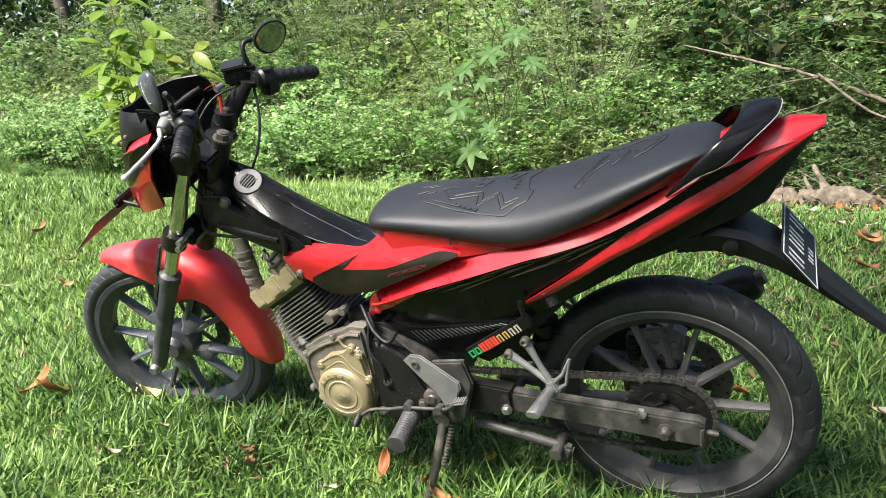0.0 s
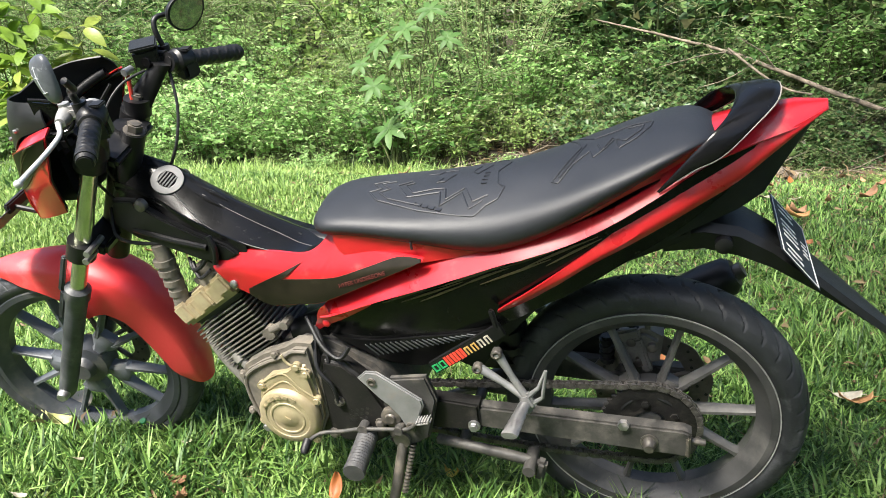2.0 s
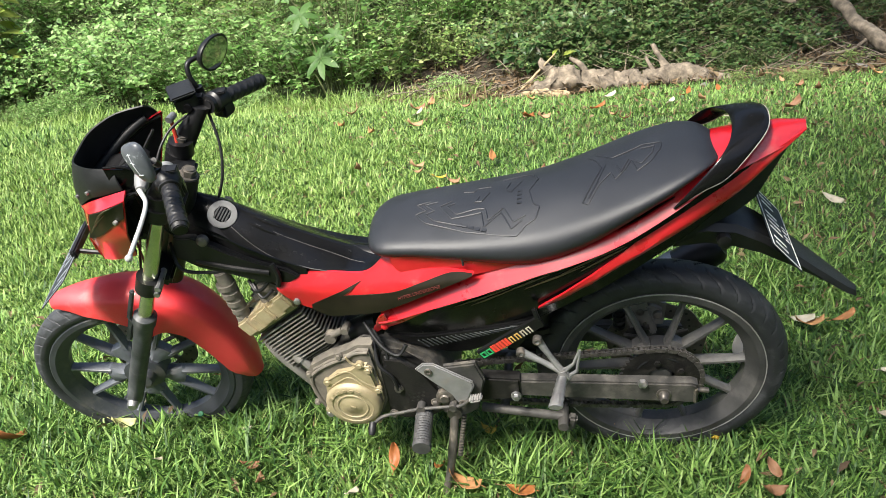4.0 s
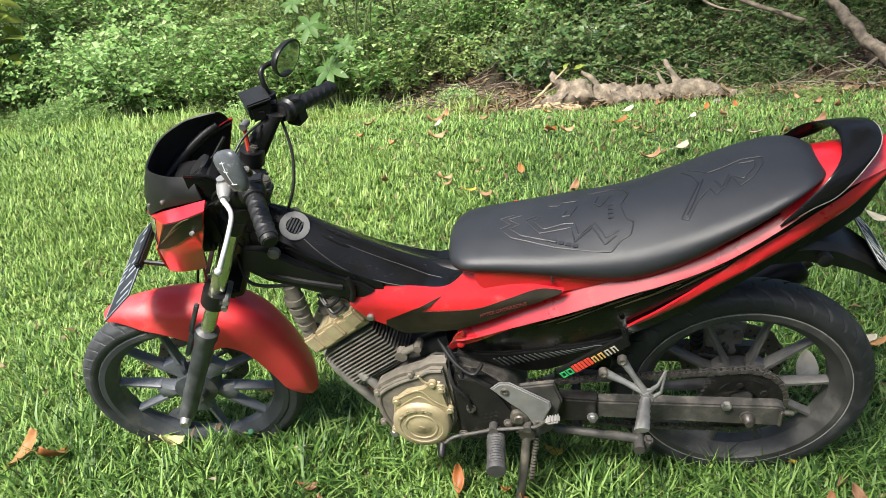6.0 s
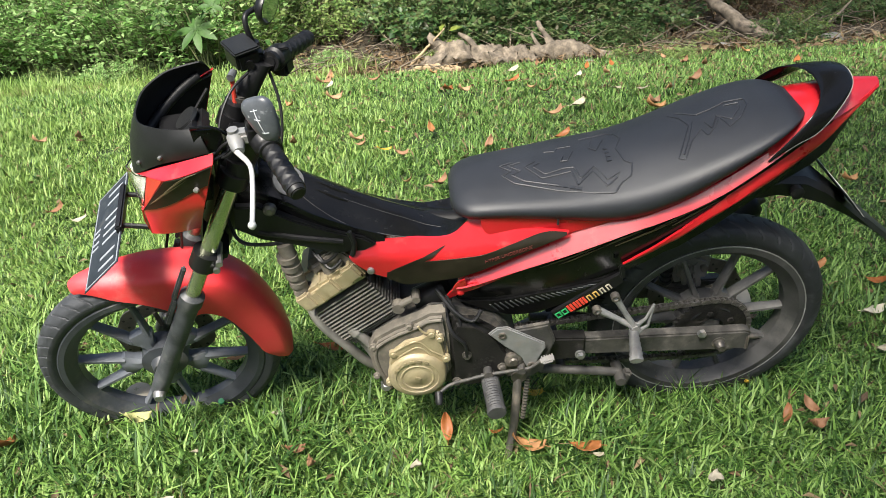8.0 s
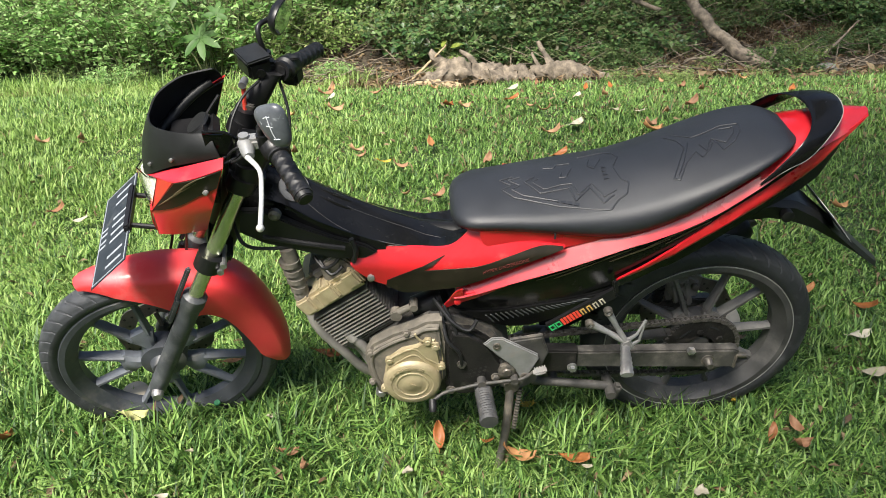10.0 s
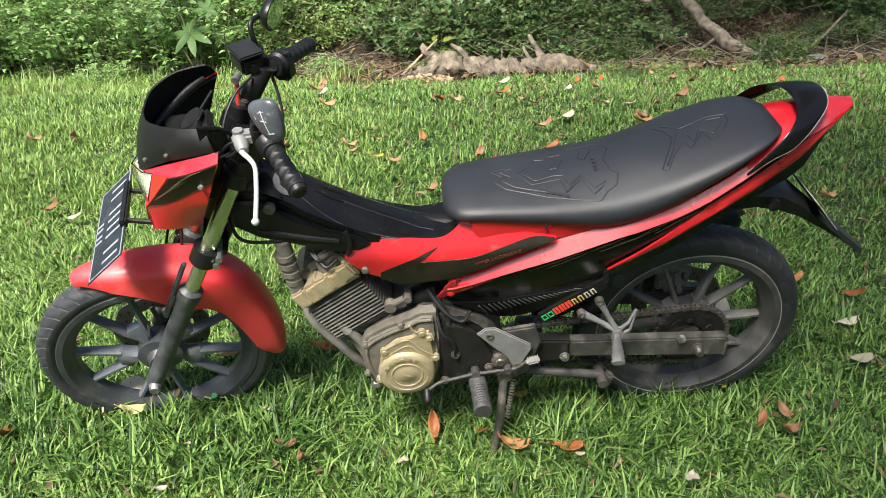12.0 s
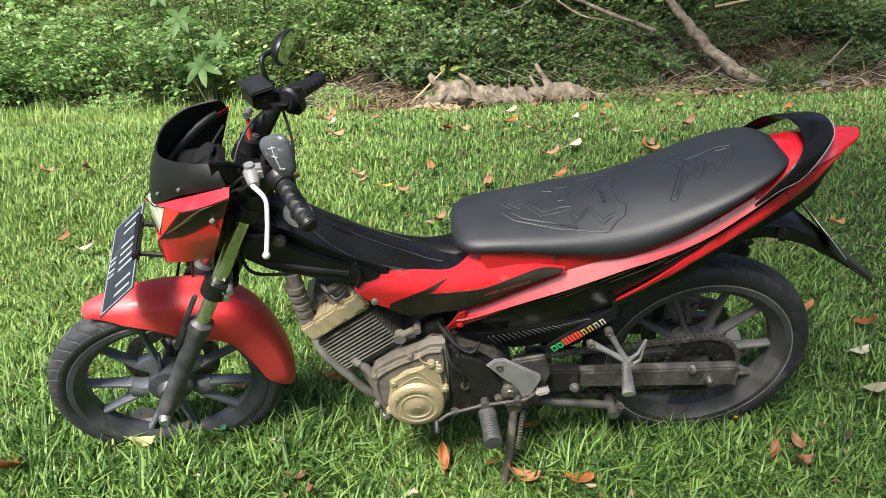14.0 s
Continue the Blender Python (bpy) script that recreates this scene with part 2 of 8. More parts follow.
def box(bm, c, s, m=None, bevel=0.0):
    r = bmesh.ops.create_cube(bm, size=1)
    vs = r["verts"]
    for v in vs:
        v.co = Vector((v.co.x * s[0], v.co.y * s[1], v.co.z * s[2]))
    if bevel:
        es = list({e for v in vs for e in v.link_edges})
        vs = list({v for f in bmesh.ops.bevel(bm, geom=es, offset=bevel, segments=2, affect="EDGES")["faces"] for v in f.verts} | {v for v in vs if v.is_valid})
    for v in vs:
        v.co = (m @ v.co if m else v.co) + Vector(c)
    return bm


def tube(bm, pts, radii, seg=12, squash=None, caps=True):
    """A tube along pts; radii one number or one a point; squash: (ratio, axis) flattens it."""
    pts = [Vector(p) for p in pts]
    if not hasattr(radii, "__len__"):
        radii = [radii] * len(pts)
    rings, ref = [], None
    for k, p in enumerate(pts):
        d = (pts[min(k + 1, len(pts) - 1)] - pts[max(k - 1, 0)]).normalized()
        if ref is None:
            ref = Vector((0, 0, 1)) if abs(d.z) < 0.9 else Vector((1, 0, 0))
        a = (ref - d * ref.dot(d)).normalized()
        b = d.cross(a)
        ref = a
        ring = []
        for q in range(seg):
            t = 2 * math.pi * q / seg
            ring.append(bm.verts.new(p + (a * math.cos(t) + b * math.sin(t)) * radii[k]))
        rings.append(ring)
    for r0, r1 in zip(rings, rings[1:]):
        for q in range(seg):
            bm.faces.new((r0[q], r0[(q + 1) % seg], r1[(q + 1) % seg], r1[q]))
    if caps:
        bm.faces.new(rings[0][::-1])
        bm.faces.new(rings[-1])
    return bm


def curve(pts, n=8):
    """A smooth line through pts, n steps a span."""
    pts = [Vector(p) for p in pts]
    out = []
    for k in range(len(pts) - 1):
        p0, p1, p2, p3 = pts[max(k - 1, 0)], pts[k], pts[k + 1], pts[min(k + 2, len(pts) - 1)]
        for q in range(n):
            t = q / n
            out.append(0.5 * (2 * p1 + (p2 - p0) * t + (2 * p0 - 5 * p1 + 4 * p2 - p3) * t * t + (3 * p1 - p0 - 3 * p2 + p3) * t ** 3))
    out.append(pts[-1])
    return out


def lathe(bm, profile, c=(0, 0, 0), seg=48, shape=None, closed=False):
    """Turns (radius, y) pairs about the y axis through c. shape(angle, r, y) may alter the radius."""
    rings = []
    for q in range(seg):
        t = 2 * math.pi * q / seg
        ring = []
        for r, y in profile:
            rr = shape(t, r, y) if shape else r
            ring.append(bm.verts.new((c[0] + rr * math.cos(t), c[1] + y, c[2] + rr * math.sin(t))))
        rings.append(ring)
    n = len(profile)
    for q in range(seg):
        r0, r1 = rings[q], rings[(q + 1) % seg]
        for k in range(n if closed else n - 1):
            f = (r0[k], r0[(k + 1) % n], r1[(k + 1) % n], r1[k])
            bm.faces.new(f)
    if not closed:
        for k in (0, -1):
            if profile[k][0] > 1e-5:
                ring = [r[k] for r in rings]
                bm.faces.new(ring)
    return bm


def prism(bm, poly, y0, y1, bevel=0.0, seg=2):
    """A plate: the (x, z) outline between two y."""
    a = [bm.verts.new((x, y0, z)) for x, z in poly]
    b = [bm.verts.new((x, y1, z)) for x, z in poly]
    f0 = bm.faces.new(a)
    f1 = bm.faces.new(b[::-1])
    n = len(poly)
    for k in range(n):
        bm.faces.new((a[k], b[k], b[(k + 1) % n], a[(k + 1) % n]))
    if bevel:
        bmesh.ops.recalc_face_normals(bm, faces=bm.faces)
        bmesh.ops.bevel(bm, geom=list(set(f0.edges) | set(f1.edges)), offset=bevel, segments=seg, affect="EDGES")
    return bm


def resample(pts, n):
    pts = [Vector(p) for p in pts]
    d = [0.0]
    for a, b in zip(pts, pts[1:]):
        d.append(d[-1] + (b - a).length)
    out = []
    for k in range(n):
        t = d[-1] * k / (n - 1)
        i = max(0, min(len(pts) - 2, next((q - 1 for q in range(1, len(d)) if d[q] >= t - 1e-9), len(pts) - 2)))
        s = (t - d[i]) / max(1e-9, d[i + 1] - d[i])
        out.append(pts[i].lerp(pts[i + 1], s))
    return out


def strip(bm, upper, lower, side, nu=24, nv=5, thick=0.004, offset=0.0, smooth_line=True):
    """A curved panel between two (x, z) lines on the body's flank. side(x, z) gives the distance from the middle plane."""
    up = [Vector((x, 0, z)) for x, z in upper]
    lo = [Vector((x, 0, z)) for x, z in lower]
    if smooth_line:
        up, lo = curve(up, 6), curve(lo, 6)
    up, lo = resample(up, nu), resample(lo, nu)
    outer, inner = [], []
    for u, w in zip(up, lo):
        oc, ic = [], []
        for k in range(nv):
            p = w.lerp(u, k / (nv - 1))
            y = side(p.x, p.z) + offset
            oc.append(bm.verts.new((p.x, -y, p.z)))
            ic.append(bm.verts.new((p.x, -y + thick, p.z)))
        outer.append(oc)
        inner.append(ic)
    for a in range(nu - 1):
        for k in range(nv - 1):
            bm.faces.new((outer[a][k], outer[a + 1][k], outer[a + 1][k + 1], outer[a][k + 1]))
            bm.faces.new((inner[a][k], inner[a][k + 1], inner[a + 1][k + 1], inner[a + 1][k]))
        for k in (0, nv - 1):
            bm.faces.new((outer[a][k], inner[a][k], inner[a + 1][k], outer[a + 1][k]))
    for a in (0, nu - 1):
        for k in range(nv - 1):
            bm.faces.new((outer[a][k], outer[a][k + 1], inner[a][k + 1], inner[a][k]))
    bmesh.ops.remove_doubles(bm, verts=bm.verts, dist=1e-5)
    return bm


def loft(bm, sections, closed_ring=True, caps=True):
    rings = [[bm.verts.new(p) for p in s] for s in sections]
    n = len(rings[0])
    for r0, r1 in zip(rings, rings[1:]):
        for k in range(n if closed_ring else n - 1):
            bm.faces.new((r0[k], r0[(k + 1) % n], r1[(k + 1) % n], r1[k]))
    if caps and closed_ring:
        bm.faces.new(rings[0][::-1])
        bm.faces.new(rings[-1])
    return bm


def along(table, x):
    """A value between the (x, value) pairs of a table, eased."""
    if x <= table[0][0]:
        return table[0][1]
    for (a, va), (b, vb) in zip(table, table[1:]):
        if x <= b:
            t = (x - a) / (b - a)
            return va + (vb - va) * t
    return table[-1][1]


def flip(bm):
    """Mirrors a bmesh to the other side of the middle plane."""
    for v in bm.verts:
        v.co.y = -v.co.y
    bmesh.ops.reverse_faces(bm, faces=bm.faces)
    return bm


def sheet(bm, grid, thick, away):
    """A shell from a grid of points; away: a point on its inner side."""
    away = Vector(away)
    nu, nv = len(grid), len(grid[0])
    o = [[bm.verts.new(p) for p in row] for row in grid]
    nrm = [[None] * nv for _ in range(nu)]
    for a in range(nu):
        for k in range(nv):
            du = Vector(grid[min(a + 1, nu - 1)][k]) - Vector(grid[max(a - 1, 0)][k])
            dv = Vector(grid[a][min(k + 1, nv - 1)]) - Vector(grid[a][max(k - 1, 0)])
            w = du.cross(dv).normalized() if du.cross(dv).length > 1e-12 else Vector((0, 0, 1))
            if w.dot(away - Vector(grid[a][k])) < 0:
                w = -w
            nrm[a][k] = w
    i = [[bm.verts.new(Vector(grid[a][k]) + nrm[a][k] * thick) for k in range(nv)] for a in range(nu)]
    for a in range(nu - 1):
        for k in range(nv - 1):
            bm.faces.new((o[a][k], o[a + 1][k], o[a + 1][k + 1], o[a][k + 1]))
            bm.faces.new((i[a][k], i[a][k + 1], i[a + 1][k + 1], i[a + 1][k]))
        for k in (0, nv - 1):
            bm.faces.new((o[a][k], i[a][k], i[a + 1][k], o[a + 1][k]))
    for a in (0, nu - 1):
        for k in range(nv - 1):
            bm.faces.new((o[a][k], o[a][k + 1], i[a][k + 1], i[a][k]))
    return bm


# ---- ground ----
def ease(a, b, t):
    t = max(0.0, min(1.0, (t - a) / (b - a)))
    return t * t * (3 - 2 * t)


BANK = Matrix.Translation((-0.066, 0.505, -0.4125)) @ Matrix.Diagonal((1.33, 1.33, 1.33, 1))  # the bank and its scrub, scaled about the camera's place to fit its view
LAWN = [(-500, 0.010), (0.6, 0.010), (1.1, 0.036), (1.6, 0.052), (2.1, 0.045), (2.6, 0.018), (3.1, -0.032), (3.7, -0.135), (4.3, -0.262), (4.8, -0.374), (5.2, -0.440), (5.5, -0.4657), (500, -0.4657)]


def ground_z(x, y):
    """A lawn that swells a little behind the bike and falls away to the foot of a bank under the scrub, its heights set
    to fit the camera's view.
    """
    z = 0.012 * noise.noise((x * 0.9, y * 0.9, 0.0)) * ease(0.6, 1.6, abs(y) + abs(x) * 0.4)
    k = 0
    while LAWN[k + 1][0] < y:
        k += 1
    u = (y - LAWN[k][0]) / (LAWN[k + 1][0] - LAWN[k][0])
    z += LAWN[k][1] + (LAWN[k + 1][1] - LAWN[k][1]) * u
    z -= 0.028 * max(-2.5, min(2.0, x)) * ease(0.7, 2.0, y) * ease(5.0, 3.2, y)
    z += 0.068 * ease(-0.2, -0.62, x) * ease(1.6, 0.5, abs(y + 0.05)) * ease(-2.6, -0.9, x)
    z += 1.0 * ease(5.43, 9.8, y) + 0.053 * noise.noise((x * 1.28, y * 1.28, 3.0)) * ease(5.2, 6.1, y)
    return z


def bank_z(x, y):
    """The ground in the bank's measure before BANK scales it."""
    w = BANK @ Vector((x, y, 0))
    return (ground_z(w.x, w.y) - BANK[2][3]) / BANK[2][2]


THATCH = surface("soil_and_thatch", (0.014, 0.026, 0.007), (0.036, 0.060, 0.016), 14, 0.95, bump=0.6, bump_scale=60, dirt=((0.075, 0.085, 0.035), 0.35, 5))
GRASS = foliage("grass_blades", [(0.015, 0.043, 0.010), (0.055, 0.124, 0.025), (0.115, 0.222, 0.044), (0.18, 0.31, 0.068), (0.26, 0.385, 0.12), (0.062, 0.138, 0.029), (0.018, 0.05, 0.011)], 0.24, 0.5, spec=0.3)
# sunlight on the open lawn is put into these lighter blades
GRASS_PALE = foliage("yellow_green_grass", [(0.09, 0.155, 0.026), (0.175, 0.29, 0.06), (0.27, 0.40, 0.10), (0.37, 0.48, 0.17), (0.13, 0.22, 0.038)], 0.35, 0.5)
# straw browns, darkened to carry some of the shade on the bank
DRY = foliage("dry_straw", [(0.14, 0.09, 0.045), (0.10, 0.062, 0.032), (0.23, 0.17, 0.095), (0.06, 0.038, 0.022)], 0.15, 0.7)
# sunlight on the left scrub is put into these lighter greens
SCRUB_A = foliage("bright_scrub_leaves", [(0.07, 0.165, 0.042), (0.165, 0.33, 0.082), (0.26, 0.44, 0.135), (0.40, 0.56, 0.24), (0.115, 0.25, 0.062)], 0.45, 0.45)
# shade on the right scrub is put into these darker greens
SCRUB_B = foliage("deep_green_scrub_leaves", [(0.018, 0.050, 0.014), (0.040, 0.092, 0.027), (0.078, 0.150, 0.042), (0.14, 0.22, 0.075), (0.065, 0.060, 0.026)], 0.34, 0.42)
SCRUB_C = foliage("yellow_green_weed_leaves", [(0.09, 0.17, 0.04), (0.18, 0.29, 0.07), (0.28, 0.38, 0.12), (0.13, 0.22, 0.05), (0.34, 0.35, 0.15)], 0.42, 0.5)
FERNY = foliage("feathery_leaves", [(0.07, 0.14, 0.04), (0.135, 0.24, 0.07), (0.21, 0.33, 0.11), (0.31, 0.42, 0.17)], 0.45, 0.5)
# near-black greens: the shade inside the wood is put into the leaves
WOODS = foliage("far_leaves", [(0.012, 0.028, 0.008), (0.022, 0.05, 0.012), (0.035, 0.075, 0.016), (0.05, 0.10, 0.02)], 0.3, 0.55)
CASSAVA = foliage("palmate_leaves", [(0.045, 0.105, 0.026), (0.065, 0.135, 0.036), (0.085, 0.16, 0.048)], 0.3, 0.5, spec=0.2)
BROAD = foliage("broad_leaves", [(0.10, 0.19, 0.025), (0.16, 0.26, 0.035), (0.26, 0.33, 0.05), (0.13, 0.22, 0.03)], 0.45, 0.45)
SALLOW = foliage("yellowed_leaves", [(0.19, 0.26, 0.05), (0.26, 0.31, 0.06), (0.14, 0.23, 0.04)], 0.4, 0.4)
BARK = surface("pale_bark", (0.075, 0.060, 0.044), (0.28, 0.23, 0.17), 20, 0.95, bump=1.0, bump_scale=70, dirt=((0.028, 0.022, 0.015), 0.55, 14))
BARK_DARK = surface("dark_bark", (0.045, 0.038, 0.028), (0.10, 0.085, 0.065), 12, 0.9, bump=0.6, bump_scale=50)
SPLIT = surface("split_wood", (0.24, 0.17, 0.09), (0.42, 0.32, 0.19), 16, 0.8, bump=0.4, bump_scale=80, dirt=((0.2, 0.15, 0.1), 0.35, 14))
STEM = surface("green_stem", (0.07, 0.09, 0.03), (0.13, 0.14, 0.06), 20, 0.7, bump=0.2)
STONE = surface("field_stone", (0.10, 0.095, 0.085), (0.19, 0.185, 0.17), 18, 0.85, bump=0.5, bump_scale=70)
LITTER = surface("leaf_mould", (0.022, 0.017, 0.011), (0.06, 0.046, 0.03), 12, 0.95, bump=0.8, bump_scale=45, dirt=((0.10, 0.08, 0.05), 0.3, 9))

bm = bm_new()
xs = [-400, -150, -60, -30, -18] + [-14 + 0.25 * k for k in range(85)] + [8, 12, 18, 30, 60, 150, 400]
ys = [-400, -150, -60, -30, -14, -7, -4, -3] + [-2 + 0.2 * k for k in range(61)] + [11, 14, 20, 32, 60, 150, 400]
rows = [[bm.verts.new((x, y, ground_z(x, y))) for x in xs] for y in ys]
for a in range(len(ys) - 1):
    for k in range(len(xs) - 1):
        bm.faces.new((rows[a][k], rows[a][k + 1], rows[a + 1][k + 1], rows[a + 1][k]))
ground = part("ground", bm, THATCH, None, smooth=180)
tagged(ground, "mossy soil and thatch under a mown lawn", "ground", kind="structure")

# bare leaf mould along the edge of the lawn, below the scrub
bm = bm_new()
nx, ny = 90, 14
rows = []
for a in range(ny + 1):
    row = []
    for k in range(nx + 1):
        x = -1.5 + 5.6 * k / nx
        edge = 3.44 + 0.08 * noise.noise((x * 2.2, 1.0, 0.0)) - 0.42 * ease(0.9, 2.2, x)
        y = edge + (1.9 - 0.6 * ease(1.2, 0.0, x)) * a / ny
        lift = 0.006 + 0.02 * ease(0, 0.25, a / ny) * (1 - ease(0.8, 1.0, a / ny)) - 0.02 * (a in (0, ny)) - 0.02 * (k in (0, nx))
        row.append(bm.verts.new((x, y, bank_z(x, y) + lift + 0.012 * noise.noise((x * 6, y * 6, 1)))))
    rows.append(row)
for a in range(ny):
    for k in range(nx):
        bm.faces.new((rows[a][k], rows[a][k + 1], rows[a + 1][k + 1], rows[a + 1][k]))
tagged(part("soil", bm, LITTER, None, smooth=180, m=BANK), "bare brown leaf mould below the scrub", "soil", kind="structure")


STRAW = (3.4, 6.4)  # a bare patch of straw on the bank


def blades(name, label, material, zones, seed, category="grass", droop=(0.3, 1.6), spread=0.14):
    """Grass as one mesh: zones of (x0, x1, y0, y1, count, length, width)."""
    rng = np.random.default_rng(seed)
    V, n_all = [], 0
    for x0, x1, y0, y1, count, length, width in zones:
        x, y = rng.uniform(x0, x1, count) + rng.normal(size=count) * spread, rng.uniform(y0, y1, count)
        y += rng.normal(size=count) * np.where((y > 0.9) & (y < 3.9) | (y < -0.7), spread, 0.02)
        tuft = np.array([noise.noise((a * 2.3, b * 2.3, 5.0)) + 0.5 * noise.noise((a * 9, b * 9, 8.0)) for a, b in zip(x, y)])
        z = np.array([ground_z(a, b) for a, b in zip(x, y)]) - 0.004
        h = length * rng.uniform(0.4, 1.4, count) * (1 + 0.8 * tuft)
        lean = rng.uniform(*droop, count)
        turn = rng.uniform(0, 2 * np.pi, count)
        d = np.stack([np.cos(turn), np.sin(turn)], 1)
        s = np.stack([-np.sin(turn), np.cos(turn)], 1) * (width * rng.uniform(0.6, 1.3, count) / 2)[:, None]
        base = np.stack([x, y], 1)
        m1 = base + d * (h * 0.45 * np.sin(lean * 0.6))[:, None]
        z1 = z + h * 0.5 * np.cos(lean * 0.6)
        m2 = m1 + d * (h * 0.55 * np.sin(lean * 1.25))[:, None]
        z2 = z1 + h * 0.5 * np.cos(lean * 1.25)
        block = np.stack([np.c_[base - s * 0.7, z], np.c_[base + s * 0.7, z], np.c_[m1 + s, z1], np.c_[m1 - s, z1], np.c_[m2, z2]], 1)
        V.append(block.reshape(-1, 3))
        n_all += count
    V = np.concatenate(V)
    q = np.arange(n_all)[:, None] * 5
    quads, tris = q + [0, 1, 2, 3], q + [3, 2, 4]
    me = bpy.data.meshes.new(name)
    me.vertices.add(len(V))
    me.vertices.foreach_set("co", V.astype(np.float32).ravel())
    loops = np.concatenate([np.concatenate([quads, tris], 1)]).ravel()
    me.loops.add(len(loops))
    me.loops.foreach_set("vertex_index", loops.astype(np.int32))
    me.polygons.add(2 * n_all)
    start = (np.arange(n_all)[:, None] * 7 + [0, 4]).ravel()
    me.polygons.foreach_set("loop_start", start.astype(np.int32))
    me.update(calc_edges=True)
    me.materials.append(material)
    me.shade_smooth()
    return tagged(new(name, me), label, category, kind="stuff")


blades("grass", "bright green uneven lawn grass", GRASS, [
    (-1.7, 1.8, -0.85, 1.0, 185000, 0.052, 0.0050),
    (-1.7, 1.8, -0.85, 1.0, 14000, 0.075, 0.0058),
    (-0.98, -0.22, -0.30, 0.25, 6000, 0.095, 0.0054),
    (0.34, 1.0, -0.24, 0.10, 4000, 0.085, 0.0054),
    (-3.3, 2.8, 1.0, 2.6, 130000, 0.045, 0.0052),
    (-6.0, 4.6, 2.6, 4.0, 95000, 0.048, 0.0068),
    (-8.0, 1.5, 4.0, 5.30, 64000, 0.056, 0.0086),
    (1.5, 5.0, 4.0, 4.55, 12000, 0.056, 0.0080),
    (1.5, 4.6, 4.45, 5.2, 4200, 0.075, 0.0080),
    (-4.2, -1.7, -0.85, 1.0, 20000, 0.066, 0.008),
    (-14.0, -3.3, 1.0, 4.0, 40000, 0.085, 0.012),
    (-14.0, -8.0, 4.0, 6.4, 22000, 0.11, 0.014),
    (-8.0, -2.8, 5.35, 5.9, 12000, 0.11, 0.011),
    (-4.2, 7.0, -3.4, -0.85, 34000, 0.065, 0.013),
    (1.8, 7.0, -0.85, 1.0, 44000, 0.06, 0.008),
    (2.8, 7.0, 1.0, 2.6, 30000, 0.06, 0.009),
    (4.6, 7.0, 2.6, 5.2, 18000, 0.07, 0.011),
    (-9.0, -4.2, -3.4, 1.0, 26000, 0.08, 0.014),
    (-9.0, 7.0, -8.0, -3.4, 14000, 0.09, 0.030),
], 1, droop=(0.35, 1.9))
# lighter blades set mostly to the left, where the lawn should look sunlit
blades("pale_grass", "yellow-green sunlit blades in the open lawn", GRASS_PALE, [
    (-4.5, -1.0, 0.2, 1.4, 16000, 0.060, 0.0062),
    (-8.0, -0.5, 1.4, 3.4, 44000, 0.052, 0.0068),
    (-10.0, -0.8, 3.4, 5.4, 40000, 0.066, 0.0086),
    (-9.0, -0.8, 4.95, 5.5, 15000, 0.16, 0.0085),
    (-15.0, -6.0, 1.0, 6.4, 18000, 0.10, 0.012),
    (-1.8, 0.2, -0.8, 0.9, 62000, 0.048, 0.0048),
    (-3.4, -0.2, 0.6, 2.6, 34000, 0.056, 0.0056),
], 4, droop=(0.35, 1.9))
blades("dry_grass", "withered straw-coloured blades in the lawn", DRY, [
    (-1.7, 1.8, -0.85, 1.2, 5200, 0.06, 0.004),
    (-4.0, 3.0, 1.2, 5.0, 4600, 0.06, 0.006),
    (0.2, 4.2, 0.6, 5.0, 9000, 0.055, 0.005),
    (-1.2, 4.7, 5.0, 6.6, 3200, 0.17, 0.011),
    (2.1, 4.5, 5.7, 6.6, 600, 0.20, 0.009),
    (STRAW[0] - 0.45, STRAW[0] + 0.45, STRAW[1] - 0.35, STRAW[1] + 0.45, 1500, 0.22, 0.009),
    (-4.2, 0.2, 4.9, 5.4, 2200, 0.13, 0.007),
], 2, droop=(0.9, 1.5))


# ---- scrub ----
def leaf_mesh(name, places, normals, sizes, material, seed, wide=0.5, fold=0.25, dirs=None):
    """Many pointed leaves as one mesh: six corners and four faces each, folded along the rib."""
    rng = np.random.default_rng(seed)
    c = len(places)
    nrm = normals / np.linalg.norm(normals, axis=1, keepdims=True)
    t = rng.normal(size=(c, 3))
    t[:, 2] -= 0.35
    if dirs is not None:
        t = dirs + t * 0.25
    t -= nrm * (t * nrm).sum(1, keepdims=True)
    t /= np.linalg.norm(t, axis=1, keepdims=True)
    s = np.cross(nrm, t)
    L = sizes[:, None]
    W = L * wide * rng.uniform(0.8, 1.2, (c, 1)) / 2
    up = nrm * L * fold * 0.5
    b = places
    P0 = b
    P1 = b + t * L * 0.38 + s * W + up
    P2 = b + t * L * 0.38 - s * W + up
    Pm = b + t * L * 0.42
    P3 = b + t * L - nrm * L * 0.12
    V = np.stack([P0, P1, Pm, P2, P3], 1).reshape(-1, 3)
    q = np.arange(c)[:, None] * 5
    tris = np.concatenate([q + [0, 2, 1], q + [0, 3, 2], q + [1, 2, 4], q + [2, 3, 4]], 1).reshape(-1)
    me = bpy.data.meshes.new(name)
    me.vertices.add(len(V))
    me.vertices.foreach_set("co", V.astype(np.float32).ravel())
    me.loops.add(len(tris))
    me.loops.foreach_set("vertex_index", tris.astype(np.int32))
    me.polygons.add(len(tris) // 3)
    me.polygons.foreach_set("loop_start", (np.arange(len(tris) // 3) * 3).astype(np.int32))
    me.update(calc_edges=True)
    me.materials.append(material)
    return me


